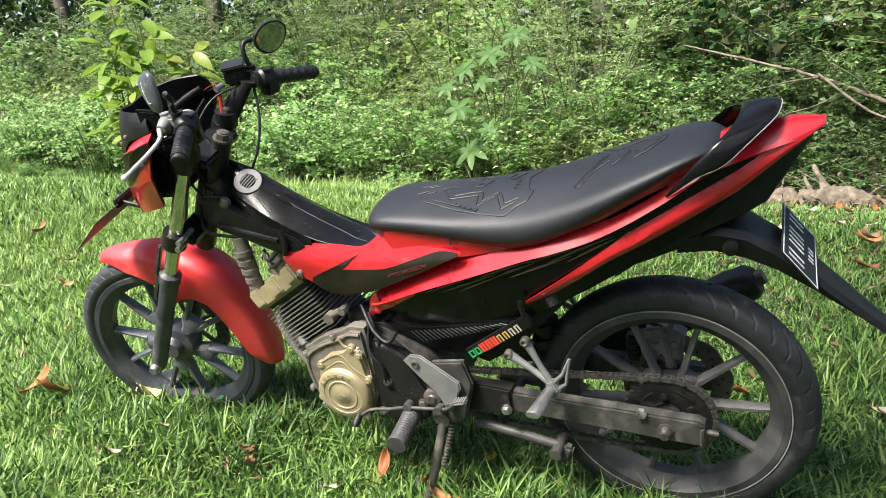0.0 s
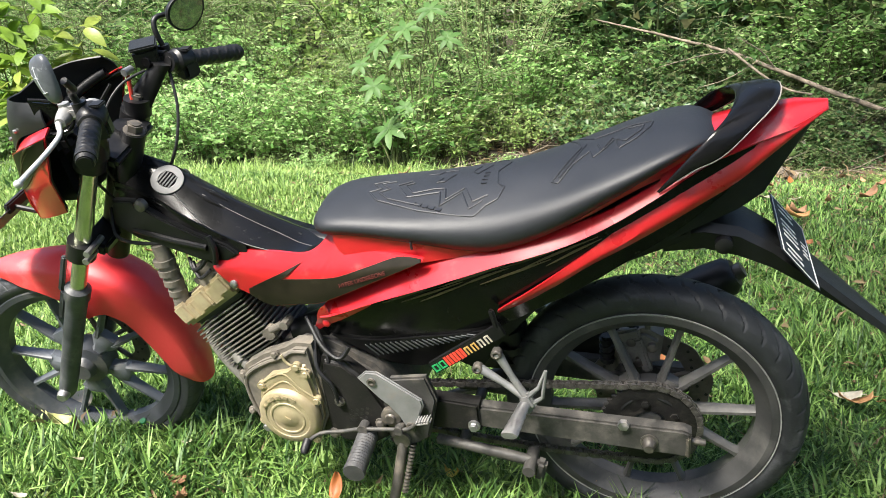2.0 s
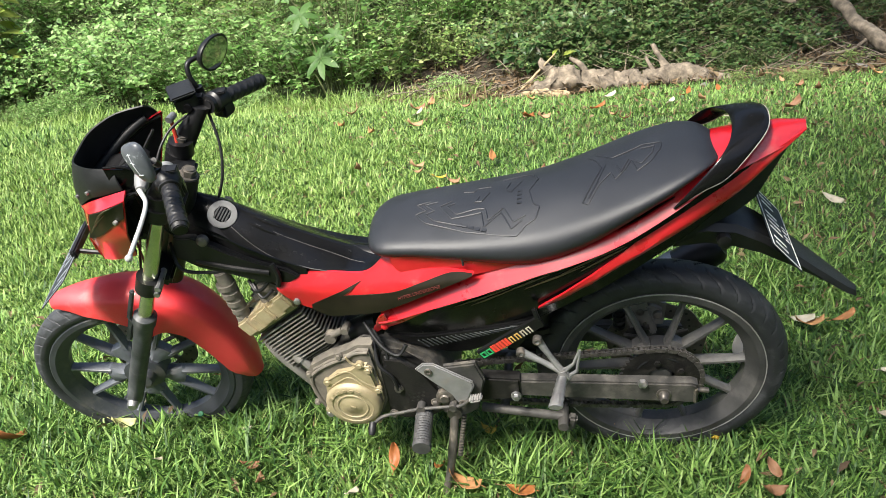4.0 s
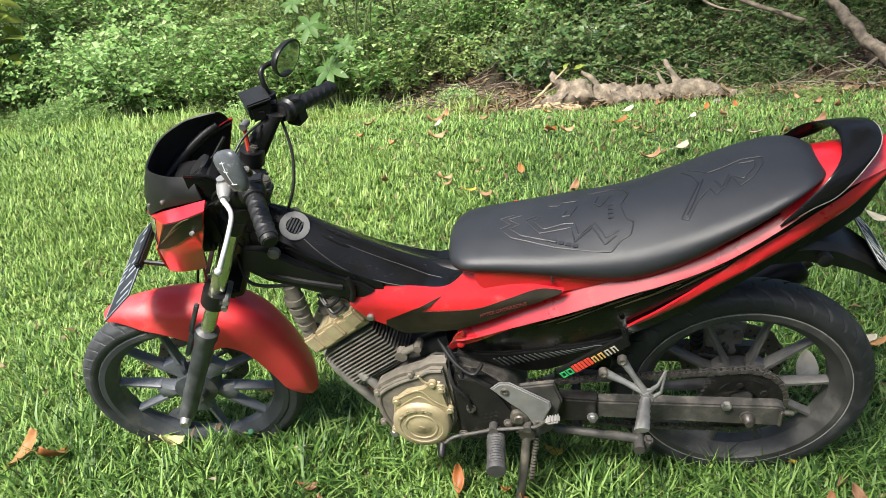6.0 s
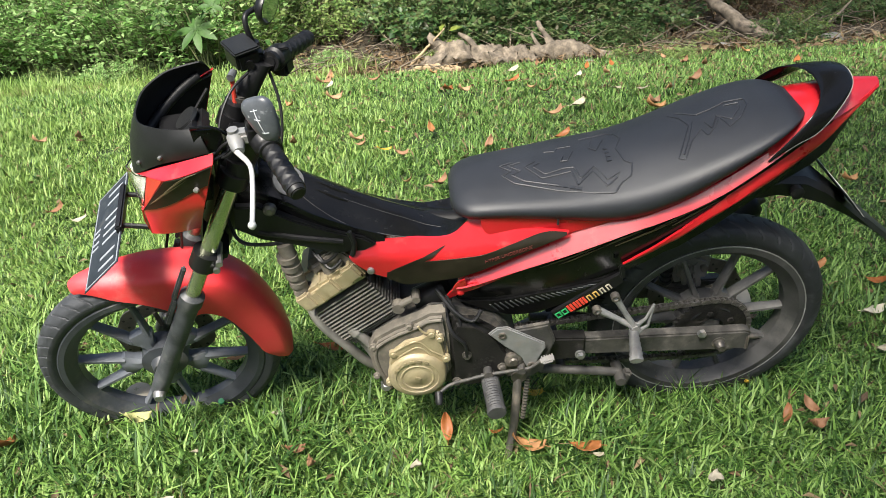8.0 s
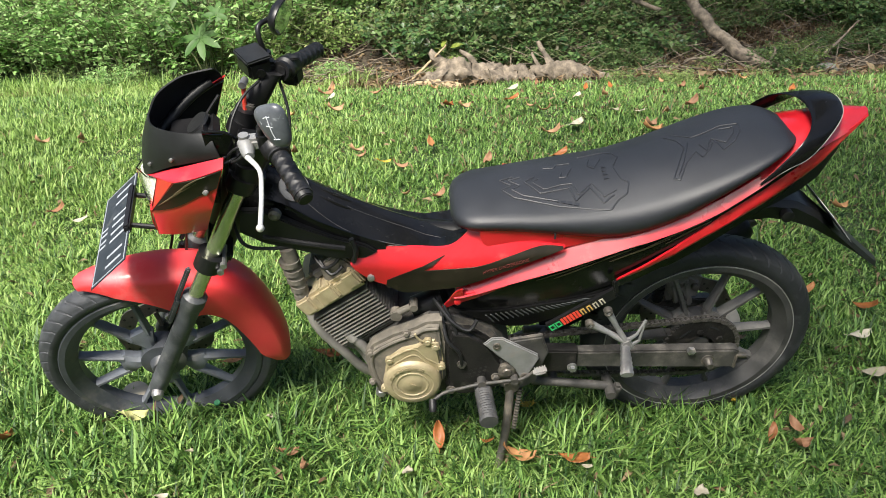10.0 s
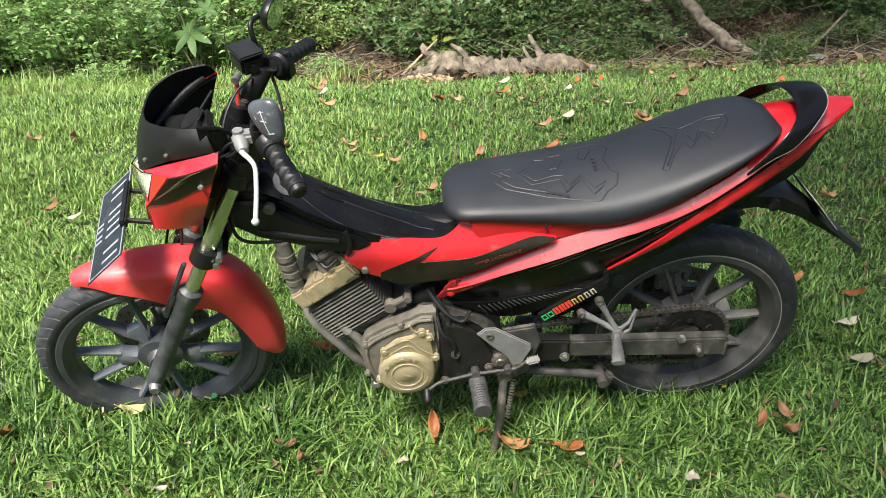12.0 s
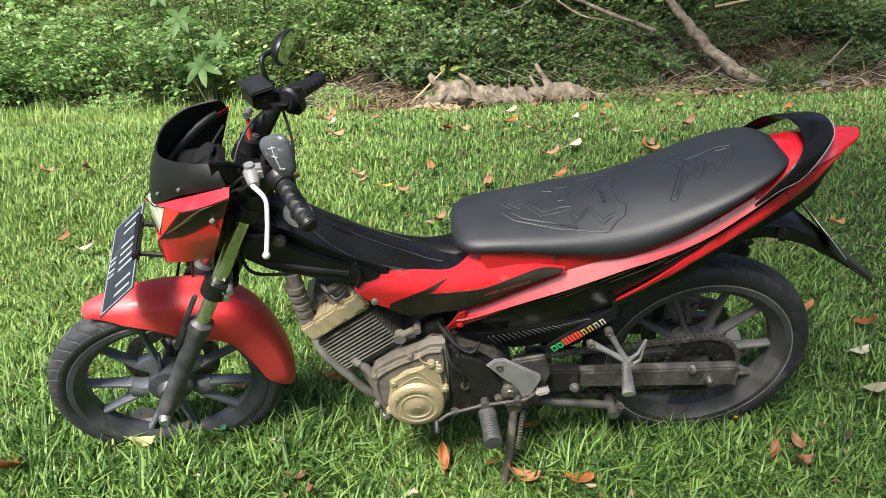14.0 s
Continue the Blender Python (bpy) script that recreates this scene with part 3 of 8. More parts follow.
def mound(name, label, material, stem_material, seed, radius, height, shoots, size, wide, twigs=5, step=0.03, group="scrub along the lawn's edge"):
    """A thicket: many arching shoots, each with side twigs set with single leaves, standing on its base at the origin."""
    rng = np.random.default_rng(seed)
    root = new(name)
    tagged(root, label, "shrub", group)
    places, dirs, sizes = [], [], []
    bm = bm_new()
    for k in range(shoots):
        a, r = rng.uniform(0, 2 * np.pi), radius * math.sqrt(rng.uniform(0, 1))
        foot = Vector((math.cos(a) * r * 0.75, math.sin(a) * r * 0.75, -0.04))
        length = height * rng.uniform(0.45, 1.2) * (1.08 - 0.45 * (r / radius) ** 2)
        lean = Vector((math.cos(a), math.sin(a), 0)) * rng.uniform(0.05, 0.55) * (0.3 + r / radius) + Vector((rng.normal() * 0.18, rng.normal() * 0.18, 0))
        tip = foot + Vector((0, 0, length)) + lean * length
        mid = foot.lerp(tip, 0.55) + Vector((-lean.x, -lean.y, 0)) * length * 0.12 + Vector((0, 0, length * 0.06))
        tip.z -= length * rng.uniform(0.0, 0.28)
        line = curve([foot, mid, tip], 5)
        tube(bm, line[::2], [0.0065, 0.0055, 0.0045, 0.0035, 0.0025, 0.0015][:len(line[::2])], 4)
        twig_list = [(line, 0.25)]
        for q in range(twigs):
            u = rng.uniform(0.25, 0.95)
            p = line[int(u * (len(line) - 1))]
            ang = rng.uniform(0, 2 * np.pi)
            d = Vector((math.cos(ang), math.sin(ang), rng.uniform(-0.1, 0.7))).normalized() * rng.uniform(0.12, 0.30) * (1.15 - 0.6 * u)
            e = p + d
            twig_list.append(([p, p + d * 0.5 + Vector((0, 0, 0.015)), e - Vector((0, 0, 0.02))], 0.1))
            tube(bm, [p, p + d * 0.55, e], [0.0028, 0.002, 0.001], 3)
        for pts, start in twig_list:
            total = sum((b - a2).length for a2, b in zip(pts, pts[1:]))
            n = max(3, int(total * (1 - start) / step))
            rs = resample(pts, n + 2)
            for q in range(n + 2):
                if q / (n + 1) < start:
                    continue
                f = rs[min(q + 1, n + 1)] - rs[max(q - 1, 0)]
                f = f.normalized()
                sd = f.cross(Vector((0, 0, 1)))
                sd = sd.normalized() if sd.length > 0.05 else Vector((1, 0, 0))
                turn = rng.uniform(-0.6, 0.6)
                for s in ((1,) if q % 2 else (-1,)) if wide > 0.4 else (1, -1):
                    dd = (sd * s + f * 0.55 + Vector((0, 0, turn * 0.5))).normalized()
                    places.append(rs[q] + dd * 0.006)
                    dirs.append(dd)
                    sizes.append(size * rng.uniform(0.55, 1.25) * (1.1 - 0.5 * q / (n + 1)))
    places, dirs, sizes = np.array(places), np.array(dirs), np.array(sizes)
    places[:, 2] = np.maximum(places[:, 2], 0.012)
    normals = np.array([0, -0.3, 1.0]) + rng.normal(size=(len(places), 3)) * 0.42
    crown = new("crown", leaf_mesh("crown", places, normals, sizes, material, seed + 1, wide, dirs=dirs))
    crown.parent = root
    part("branchwork", bm, stem_material, root)
    return root


def set_out(kinds, spots):
    """Stands copies of the kinds at (kind, x, y, size, turn)."""
    for k, x, y, s, turn in spots:
        m = BANK @ pose(x, y, bank_z(x, y) - 0.03, 0, 0, turn) @ Matrix.Diagonal((s, s, s, 1))
        ob = kinds[k]
        if ob.get("placed"):
            c = copy_thing(ob, m)
            c.matrix_basis = m
        else:
            ob.matrix_basis = m
            ob["placed"] = 1


SHRUBS = [
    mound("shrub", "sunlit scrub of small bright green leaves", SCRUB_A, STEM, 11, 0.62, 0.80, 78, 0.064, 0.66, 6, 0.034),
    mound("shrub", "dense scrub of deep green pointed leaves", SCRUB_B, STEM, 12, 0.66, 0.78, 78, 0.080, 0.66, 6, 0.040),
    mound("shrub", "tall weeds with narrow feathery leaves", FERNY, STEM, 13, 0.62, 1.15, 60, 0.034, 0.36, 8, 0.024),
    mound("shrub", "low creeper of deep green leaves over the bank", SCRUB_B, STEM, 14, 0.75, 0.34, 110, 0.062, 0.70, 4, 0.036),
    mound("shrub", "loose weeds with yellow-green leaves and thin stalks", SCRUB_C, STEM, 15, 0.5, 0.7, 46, 0.062, 0.6, 6, 0.036),
]
rng = random.Random(5)
spots = []


def edge_y(x):
    """Where the scrub begins: it runs away towards the open end."""
    return 4.25 - 0.10 * (x + 2.2) * (x < -2.2)


# bright kinds stand to the left, darkened ones right, as sun and shade fall
for k in range(24):  # front row, uneven
    x = -9.2 + k * 0.42 + rng.uniform(-0.12, 0.12)
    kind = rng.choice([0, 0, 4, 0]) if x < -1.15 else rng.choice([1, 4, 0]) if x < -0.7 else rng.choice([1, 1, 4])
    spots.append((kind, x, edge_y(x) + rng.uniform(-0.12, 0.3), rng.uniform(0.55, 1.05), rng.uniform(0, 360)))
for k in range(30):  # weeds that run out into the lawn
    x = rng.uniform(-8.6, 0.2)
    spots.append((rng.choice([0, 4, 0, 4]), x, edge_y(x) - rng.uniform(0.25, 0.62), rng.uniform(0.16, 0.4), rng.uniform(0, 360)))
for k in range(24):
    x = -9.8 + k * 0.56 + rng.uniform(-0.18, 0.18)
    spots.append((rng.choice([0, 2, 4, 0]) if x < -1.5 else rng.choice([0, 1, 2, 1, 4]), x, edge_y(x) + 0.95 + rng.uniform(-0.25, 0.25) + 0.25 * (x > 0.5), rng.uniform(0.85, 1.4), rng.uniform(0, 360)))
for k in range(20):
    x = -11 + k * 0.8 + rng.uniform(-0.2, 0.2)
    spots.append((rng.choice([0, 1, 2, 2, 4]), x, edge_y(x) + 2.2 + rng.uniform(-0.3, 0.3), rng.uniform(1.3, 2.0), rng.uniform(0, 360)))
for x, y, s in ((0.35, 4.25, 0.8), (0.95, 4.3, 0.95), (1.5, 4.45, 0.8), (1.35, 4.9, 1.0), (2.35, 5.2, 0.7), (3.1, 5.0, 0.7), (2.9, 4.2, 0.35), (3.6, 4.4, 0.7), (1.6, 3.85, 0.3), (4.2, 4.9, 1.0)):
    spots.append((3, x, y, s, rng.uniform(0, 360)))
for k in range(16):  # creeper over the bank
    spots.append((rng.choice([3, 3, 1]), rng.uniform(2.1, 4.4), rng.uniform(4.15, 5.4), rng.uniform(0.4, 0.75), rng.uniform(0, 360)))
for k in range(44):  # low weeds in the litter of the bank
    spots.append((rng.choice([3, 3, 4, 1]), rng.uniform(1.2, 4.2), rng.uniform(3.6, 5.3), rng.uniform(0.2, 0.5), rng.uniform(0, 360)))
for k in range(30):
    spots.append((rng.choice([3, 4, 3]), rng.uniform(1.2, 3.5), rng.uniform(3.02, 3.6), rng.uniform(0.10, 0.24), rng.uniform(0, 360)))
spots = [p for p in spots if abs(p[1] + 1.66) > 0.28 or p[2] > 4.1]  # room for the palmate plants
spots = [p for p in spots if math.hypot(p[1] - 2.61, (p[2] - 4.35) * 0.8) > 0.22 + 0.3 * p[3]]  # and for the straw
set_out(SHRUBS, spots)

# wood behind, its leaves coloured dark as in shade, no single plant of which can be told apart
rg = np.random.default_rng(31)
c = 60000
px, py = rg.uniform(-30, 10, c), rg.uniform(7.4, 11.5, c)
pz = rg.uniform(0.3, 6.0, c)
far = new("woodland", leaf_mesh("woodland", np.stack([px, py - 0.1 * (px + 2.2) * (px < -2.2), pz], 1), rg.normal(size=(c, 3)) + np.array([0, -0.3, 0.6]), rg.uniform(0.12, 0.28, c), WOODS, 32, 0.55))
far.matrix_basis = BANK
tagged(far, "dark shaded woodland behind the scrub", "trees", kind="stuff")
for k, (x, y, r) in enumerate(((-8.9, 7.3, 0.09), (-7.3, 7.6, 0.13), (-5.9, 7.2, 0.06), (-4.0, 7.2, 0.07), (-3.7, 7.5, 0.10), (-1.6, 7.6, 0.12), (0.4, 7.4, 0.08), (2.4, 7.7, 0.11), (-11.2, 8.2, 0.14))):
    root = tagged(new("tree"), "slender dark tree trunk among the woodland", "tree", "trees behind the scrub")
    rr = random.Random(60 + k)
    bm = bm_new()
    p = [(rr.uniform(-0.1, 0.1) * q * 0.5, rr.uniform(-0.1, 0.1) * q * 0.5, -0.2 + 1.1 * q) for q in range(6)]
    tube(bm, curve(p, 4), [r * (1 - 0.1 * q / 4) for q in range(21)], 9)
    for q in range(3):
        h = rr.uniform(1.6, 4.2)
        a = rr.uniform(0, 6.28)
        tube(bm, curve([(0, 0, h), (math.cos(a) * 0.5, math.sin(a) * 0.5, h + 0.5), (math.cos(a) * 1.3, math.sin(a) * 1.3, h + 1.1)], 4), [r * 0.4 * (1 - 0.1 * u) for u in range(9)], 6)
    part("trunk", bm, BARK_DARK, root)
    cc = 900
    d = rg.normal(size=(cc, 3))
    d /= np.linalg.norm(d, axis=1, keepdims=True)
    pl = d * (0.5 + 0.9 * rg.uniform(0, 1, (cc, 1))) * np.array([1.1, 1.1, 0.9]) + np.array([0, 0, 5.2])
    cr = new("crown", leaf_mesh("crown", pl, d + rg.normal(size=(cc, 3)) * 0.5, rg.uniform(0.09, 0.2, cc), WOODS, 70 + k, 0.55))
    cr.parent = root
    root.matrix_basis = BANK @ pose(x, y, bank_z(x, y))


# ---- single plants that stand out ----
def blade_leaf(bm, base, along_dir, normal, length, width, sag=0.25, n=5):
    """One broad leaf with a rib, drooping to its tip."""
    t, nrm = Vector(along_dir).normalized(), Vector(normal).normalized()
    nrm = (nrm - t * nrm.dot(t)).normalized()
    s = t.cross(nrm)
    rows = []
    for k in range(n + 1):
        u = k / n
        w = width / 2 * math.sin(math.pi * min(1, u * 0.92 + 0.06)) ** 0.8 if k < n else 0.0
        p = Vector(base) + t * length * u - nrm * length * sag * u * u
        if k == n:
            rows.append([bm.verts.new(p)])
        else:
            rows.append([bm.verts.new(p + s * w + nrm * w * 0.25), bm.verts.new(p), bm.verts.new(p - s * w + nrm * w * 0.25)])
    for a, b in zip(rows, rows[1:]):
        if len(b) == 3:
            bm.faces.new((a[0], a[1], b[1], b[0]))
            bm.faces.new((a[1], a[2], b[2], b[1]))
        else:
            bm.faces.new((a[0], a[1], b[0]))
            bm.faces.new((a[1], a[2], b[0]))


def palmate_plant(x, y, heads, seed, label):
    """A plant with thin stems, each ending in a fan of long leaflets."""
    rr = random.Random(seed)
    root = tagged(new("cassava_plant"), label, "plant", "palmate plants in the scrub")
    bm = bm_new()
    for hx, hy, hz, size in heads:
        tube(bm, curve([(0, 0, 0), (hx * 0.4, hy * 0.3, hz * 0.6), (hx, hy, hz)], 5), 0.006, 6)
    part("stem", bm, STEM, root)
    for hx, hy, hz, size in heads:
        bm = bm_new()
        face = Vector((rr.uniform(-0.25, 0.25), -0.75, 0.75)).normalized()
        a = face.cross(Vector((0, 0, 1))).normalized()
        b = a.cross(face)
        n = rr.choice([6, 7, 7])
        for q in range(n):
            ang = 2 * math.pi * q / n + rr.uniform(-0.15, 0.15)
            d = a * math.cos(ang) + b * math.sin(ang)
            blade_leaf(bm, (hx, hy, hz), d + face * 0.1, face, size * rr.uniform(0.8, 1.1), size * 0.36, rr.uniform(0.15, 0.4))
        part("leaf", bm, CASSAVA, root, smooth=60)
    root.matrix_basis = BANK @ pose(x, y, bank_z(x, y))


palmate_plant(-1.60, 3.80, [(0.0, -0.06, 0.36, 0.165), (-0.11, -0.02, 0.66, 0.14), (0.12, 0.0, 0.50, 0.11), (-0.26, 0.02, 0.44, 0.11)], 3, "light green plant with fans of long leaflets")
palmate_plant(-1.52, 4.05, [(0.02, -0.1, 1.02, 0.14), (-0.2, -0.1, 0.92, 0.13), (0.22, -0.1, 1.14, 0.13), (-0.05, -0.12, 0.82, 0.12), (0.34, -0.1, 0.94, 0.12), (-0.36, -0.1, 0.78, 0.11)], 4, "taller light green plant with fans of leaflets")


def broad_plant(x, y, leaves, seed, material, label, height, size):
    rr = random.Random(seed)
    root = tagged(new("broadleaf_plant"), label, "plant", "broadleaf plants in the scrub")
    bm = bm_new()
    top = Vector((0.06, -0.05, height))
    tube(bm, curve([(0, 0, 0), (0.05, 0.02, height * 0.5), top], 5), [0.012 - 0.0007 * q for q in range(11)], 6)
    tips = []
    for q in range(leaves):
        h = height * (0.30 + 0.70 * q / leaves)
        ang = q * 2.4 + rr.uniform(-0.4, 0.4)
        out = Vector((math.cos(ang), math.sin(ang), rr.uniform(0.2, 0.9)))
        foot = Vector((0.04, -0.01, h))
        tip = foot + out * size * rr.uniform(0.1, 0.9) * (1.15 - h / height * 0.6)
        tube(bm, [foot, foot.lerp(tip, 0.5) + Vector((0, 0, 0.01)), tip], [0.0035, 0.003, 0.002], 4)
        tips.append((tip, out))
    part("stem", bm, STEM, root)
    for tip, out in tips:
        d = Vector((out.x, out.y, rr.uniform(-0.45, 0.75)))
        bm = bm_new()
        blade_leaf(bm, tip, d, (rr.uniform(-0.5, 0.5), rr.uniform(-0.9, 0.1), 1), size * rr.uniform(0.6, 1.15), size * rr.uniform(0.36, 0.48), rr.uniform(0.15, 0.5), 6)
        part("leaf", bm, material, root, smooth=60)
    root.matrix_basis = BANK @ pose(x, y, bank_z(x, y))


broad_plant(-5.15, 4.1, 40, 7, BROAD, "young tree with broad shining green leaves", 1.45, 0.27)
broad_plant(-5.6, 4.2, 44, 8, BROAD, "young tree with broad yellowish green leaves", 1.8, 0.31)
broad_plant(-5.4, 3.95, 40, 12, BROAD, "young tree with broad green leaves", 1.25, 0.25)
broad_plant(-4.85, 4.35, 30, 9, SALLOW, "young tree with broad yellowed leaves", 1.2, 0.24)
broad_plant(-5.1, 3.85, 26, 9, SALLOW, "sapling with yellowed leaves", 0.95, 0.20)
broad_plant(0.05, 3.95, 8, 10, SALLOW, "small weed with yellow leaves behind the log", 0.24, 0.09)


# ---- fallen wood ----
def limb(name, label, pts, radii, material, seed, seg=14, rough=0.12, ends=True, category="log", kids=()):
    rr = random.Random(seed)
    root = tagged(new(name), label, category)
    base = Vector(pts[0])
    bm = bm_new()
    path = resample(curve([Vector(p) - base for p in pts], 7), 60)
    n = len(path)
    rad = []
    for k in range(n):
        u = k / (n - 1) * (len(radii) - 1)
        i = min(int(u), len(radii) - 2)
        rad.append(radii[i] + (radii[i + 1] - radii[i]) * (u - i))
    tube(bm, path, rad, seg)
    for v in bm.verts:
        p = v.co * 9
        v.co += Vector((noise.noise(p), noise.noise(p + Vector((7, 0, 0))), noise.noise(p + Vector((0, 9, 0))))) * rough * max(radii) * 2
        p = v.co * 38
        v.co += Vector((noise.noise(p), noise.noise(p + Vector((7, 0, 0))), noise.noise(p + Vector((0, 9, 0))))) * max(radii) * 0.22
    part("trunk", bm, material, root, smooth=60)
    for kpts, krad in kids:
        bm = bm_new()
        tube(bm, curve([Vector(p) - base for p in kpts], 5), [krad * (1 - 0.6 * q / (5 * (len(kpts) - 1))) for q in range(5 * (len(kpts) - 1) + 1)], 8)
        for v in bm.verts:
            p = v.co * 14
            v.co += Vector((noise.noise(p), noise.noise(p + Vector((3, 0, 0))), noise.noise(p + Vector((0, 5, 0))))) * krad * 0.5
        part("branch_stub", bm, material, root, smooth=60)
    root.matrix_basis = BANK @ pose(*base)
    return root


limb("fallen_log", "weathered broken log lying at the lawn's edge", [(-0.05, 3.54, 0.0), (0.08, 3.55, 0.045), (0.3, 3.55, 0.03), (0.5, 3.52, 0.025), (0.68, 3.52, 0.02)],
     [0.07, 0.105, 0.085, 0.075, 0.06], BARK, 21, rough=0.3, seg=20,
     kids=[([(0.10, 3.6, 0.06), (0.02, 3.64, 0.14), (-0.04, 3.64, 0.18)], 0.065), ([(0.28, 3.6, 0.06), (0.24, 3.64, 0.15), (0.17, 3.66, 0.19)], 0.03)])
limb("fallen_log", "forked grey log end in the creeper", [(0.66, 3.56, 0.05), (0.86, 3.54, 0.040), (1.05, 3.5, 0.0), (1.25, 3.48, -0.03), (1.42, 3.46, -0.06)],
     [0.07, 0.080, 0.062, 0.05, 0.028], BARK, 28, rough=0.26, seg=18,
     kids=[([(0.80, 3.58, 0.05), (0.75, 3.66, 0.14), (0.70, 3.72, 0.22)], 0.034), ([(0.72, 3.58, 0.05), (0.68, 3.62, 0.12), (0.66, 3.66, 0.16)], 0.022)])
limb("fallen_log", "thin grey log leaning down the bank", [(1.76, 4.6, 0.58), (1.85, 4.33, 0.42), (1.99, 3.95, 0.20), (2.13, 3.77, 0.08), (2.30, 3.62, 0.01), (2.41, 3.51, -0.02)], [0.028, 0.033, 0.037, 0.042, 0.048, 0.04], BARK, 22, rough=0.16, seg=18,
     kids=[([(2.05, 3.87, 0.12), (1.92, 3.82, 0.06), (1.76, 3.8, 0.05)], 0.020), ([(2.28, 3.66, 0.05), (2.32, 3.70, 0.11), (2.31, 3.72, 0.14)], 0.014)])
limb("dead_branch", "bare pale branch lying across the scrub", [(-0.26, 4.85, 0.98), (0.25, 4.75, 0.84), (0.71, 4.7, 0.70), (1.03, 4.6, 0.57), (1.32, 4.5, 0.44), (1.7, 4.4, 0.29)], [0.006, 0.009, 0.012, 0.014, 0.016, 0.018], BARK, 23, 8, 0.1, category="branch",
     kids=[([(0.71, 4.7, 0.70), (0.5, 4.62, 0.68), (0.25, 4.6, 0.62)], 0.007), ([(1.03, 4.6, 0.57), (0.93, 4.55, 0.70), (0.78, 4.5, 0.80)], 0.007), ([(0.9, 4.65, 0.62), (0.7, 4.5, 0.52), (0.5, 4.45, 0.47)], 0.006)])
limb("dead_branch", "dry twig sticking out of the scrub", [(-0.2, 3.62, -0.02), (-0.05, 3.6, 0.12), (0.08, 3.62, 0.24)], [0.011, 0.009, 0.005], SPLIT, 24, 7, 0.05, category="branch")
limb("dead_branch", "long dry cane lying over the bank", [(2.2, 4.6, 0.42), (2.7, 4.6, 0.5), (3.3, 4.6, 0.6)], [0.012, 0.011, 0.006], SPLIT, 25, 7, 0.05, category="branch")
limb("dead_branch", "grey dead stick among the creeper", [(0.7, 4.2, 0.75), (1.0, 4.0, 0.52), (1.2, 3.92, 0.46)], [0.009, 0.009, 0.006], BARK, 26, 7, 0.08, category="branch")
limb("dead_branch", "dead stick lying on the leaf mould", [(2.5, 3.6, 0.0), (2.75, 3.75, 0.14), (2.9, 3.8, 0.28)], [0.012, 0.01, 0.006], BARK, 27, 7, 0.08, category="branch")
rr = random.Random(77)
for x, y, l, w, turn in ((-0.14, 3.44, 0.36, 0.08, 8), (0.02, 3.40, 0.30, 0.05, 3), (0.10, 3.46, 0.16, 0.05, -20), (0.26, 3.66, 0.14, 0.07, 30), (-0.50, 3.58, 0.2, 0.035, 15)):
    bm = bm_new()
    sections = []
    for q in range(9):
        u = q / 8
        s = math.sin(math.pi * (0.12 + 0.76 * u)) ** 0.5
        sections.append([(l * (u - 0.5) + rr.uniform(-0.008, 0.008), w / 2 * s * math.cos(t) * rr.uniform(0.75, 1.15), 0.02 * s * math.sin(t) * rr.uniform(0.6, 1.3)) for t in [2 * math.pi * k / 7 for k in range(7)]])
    loft(bm, sections)
    ob = part("wood_chunk", bm, SPLIT, None, smooth=20)
    ob.matrix_basis = BANK @ pose(x, y, bank_z(x, y) + 0.03, rr.uniform(-20, 20), rr.uniform(-8, 8), turn)
    tagged(ob, "splintered piece of pale wood on the leaf mould", "wood chunk", "wood chunks by the log")
for x, y, r in ((1.92, 3.58, 0.05), (2.62, 3.55, 0.075), (0.98, 3.32, 0.03), (2.05, 3.5, 0.03)):
    bm = bm_new()
    bmesh.ops.create_icosphere(bm, subdivisions=3, radius=r)
    for v in bm.verts:
        v.co *= 1 + 0.35 * noise.noise(v.co * (0.09 / r) * 14 + Vector((x, y, 0)))
        v.co.z *= 0.7
    ob = part("stone", bm, STONE, None, smooth=60)
    ob.matrix_basis = BANK @ pose(x, y, bank_z(x, y) + r * 0.35)
    tagged(ob, "rounded pale grey stone at the lawn's edge", "stone", "stones by the logs")

# twigs too thin and tangled to count
bm = bm_new()
rr = random.Random(78)
for _ in range(700):
    x, y = rr.uniform(-1.3, 3.6), rr.uniform(3.42, 5.0)
    a, l, t = rr.uniform(0, 6.28), rr.uniform(0.08, 0.38), rr.uniform(0.0, 0.5)
    p = Vector((x, y, bank_z(x, y) + rr.uniform(0.01, 0.06)))
    d = Vector((math.cos(a), math.sin(a), t)) * l
    tube(bm, [p, p + d * 0.5 + Vector((0, 0, rr.uniform(-0.02, 0.03))), p + d], [0.005, 0.004, 0.002], 4)
tagged(part("twigs", bm, BARK, None, m=BANK), "tangle of dry twigs on the leaf mould", "twigs", kind="stuff")

# dry leaves and straw lying on the bank
rg = np.random.default_rng(79)
cc = 3000
lx, ly = rg.uniform(-1.2, 3.8, cc), 3.42 + 1.7 * rg.uniform(0, 1, cc) ** 1.3
ly -= 0.40 * np.clip((lx - 0.9) / 1.3, 0, 1)
lz = np.array([bank_z(a, b) for a, b in zip(lx, ly)]) + 0.03 + rg.uniform(0, 0.02, cc)
litter = new("leaf_litter", leaf_mesh("leaf_litter", np.stack([lx, ly, lz], 1), rg.normal(size=(cc, 3)) * 0.45 + np.array([0, 0, 1.0]), rg.uniform(0.03, 0.085, cc), DRY, 80, 0.4))
litter.matrix_basis = BANK
tagged(litter, "dry brown leaf litter on the bank", "leaf litter", kind="stuff")

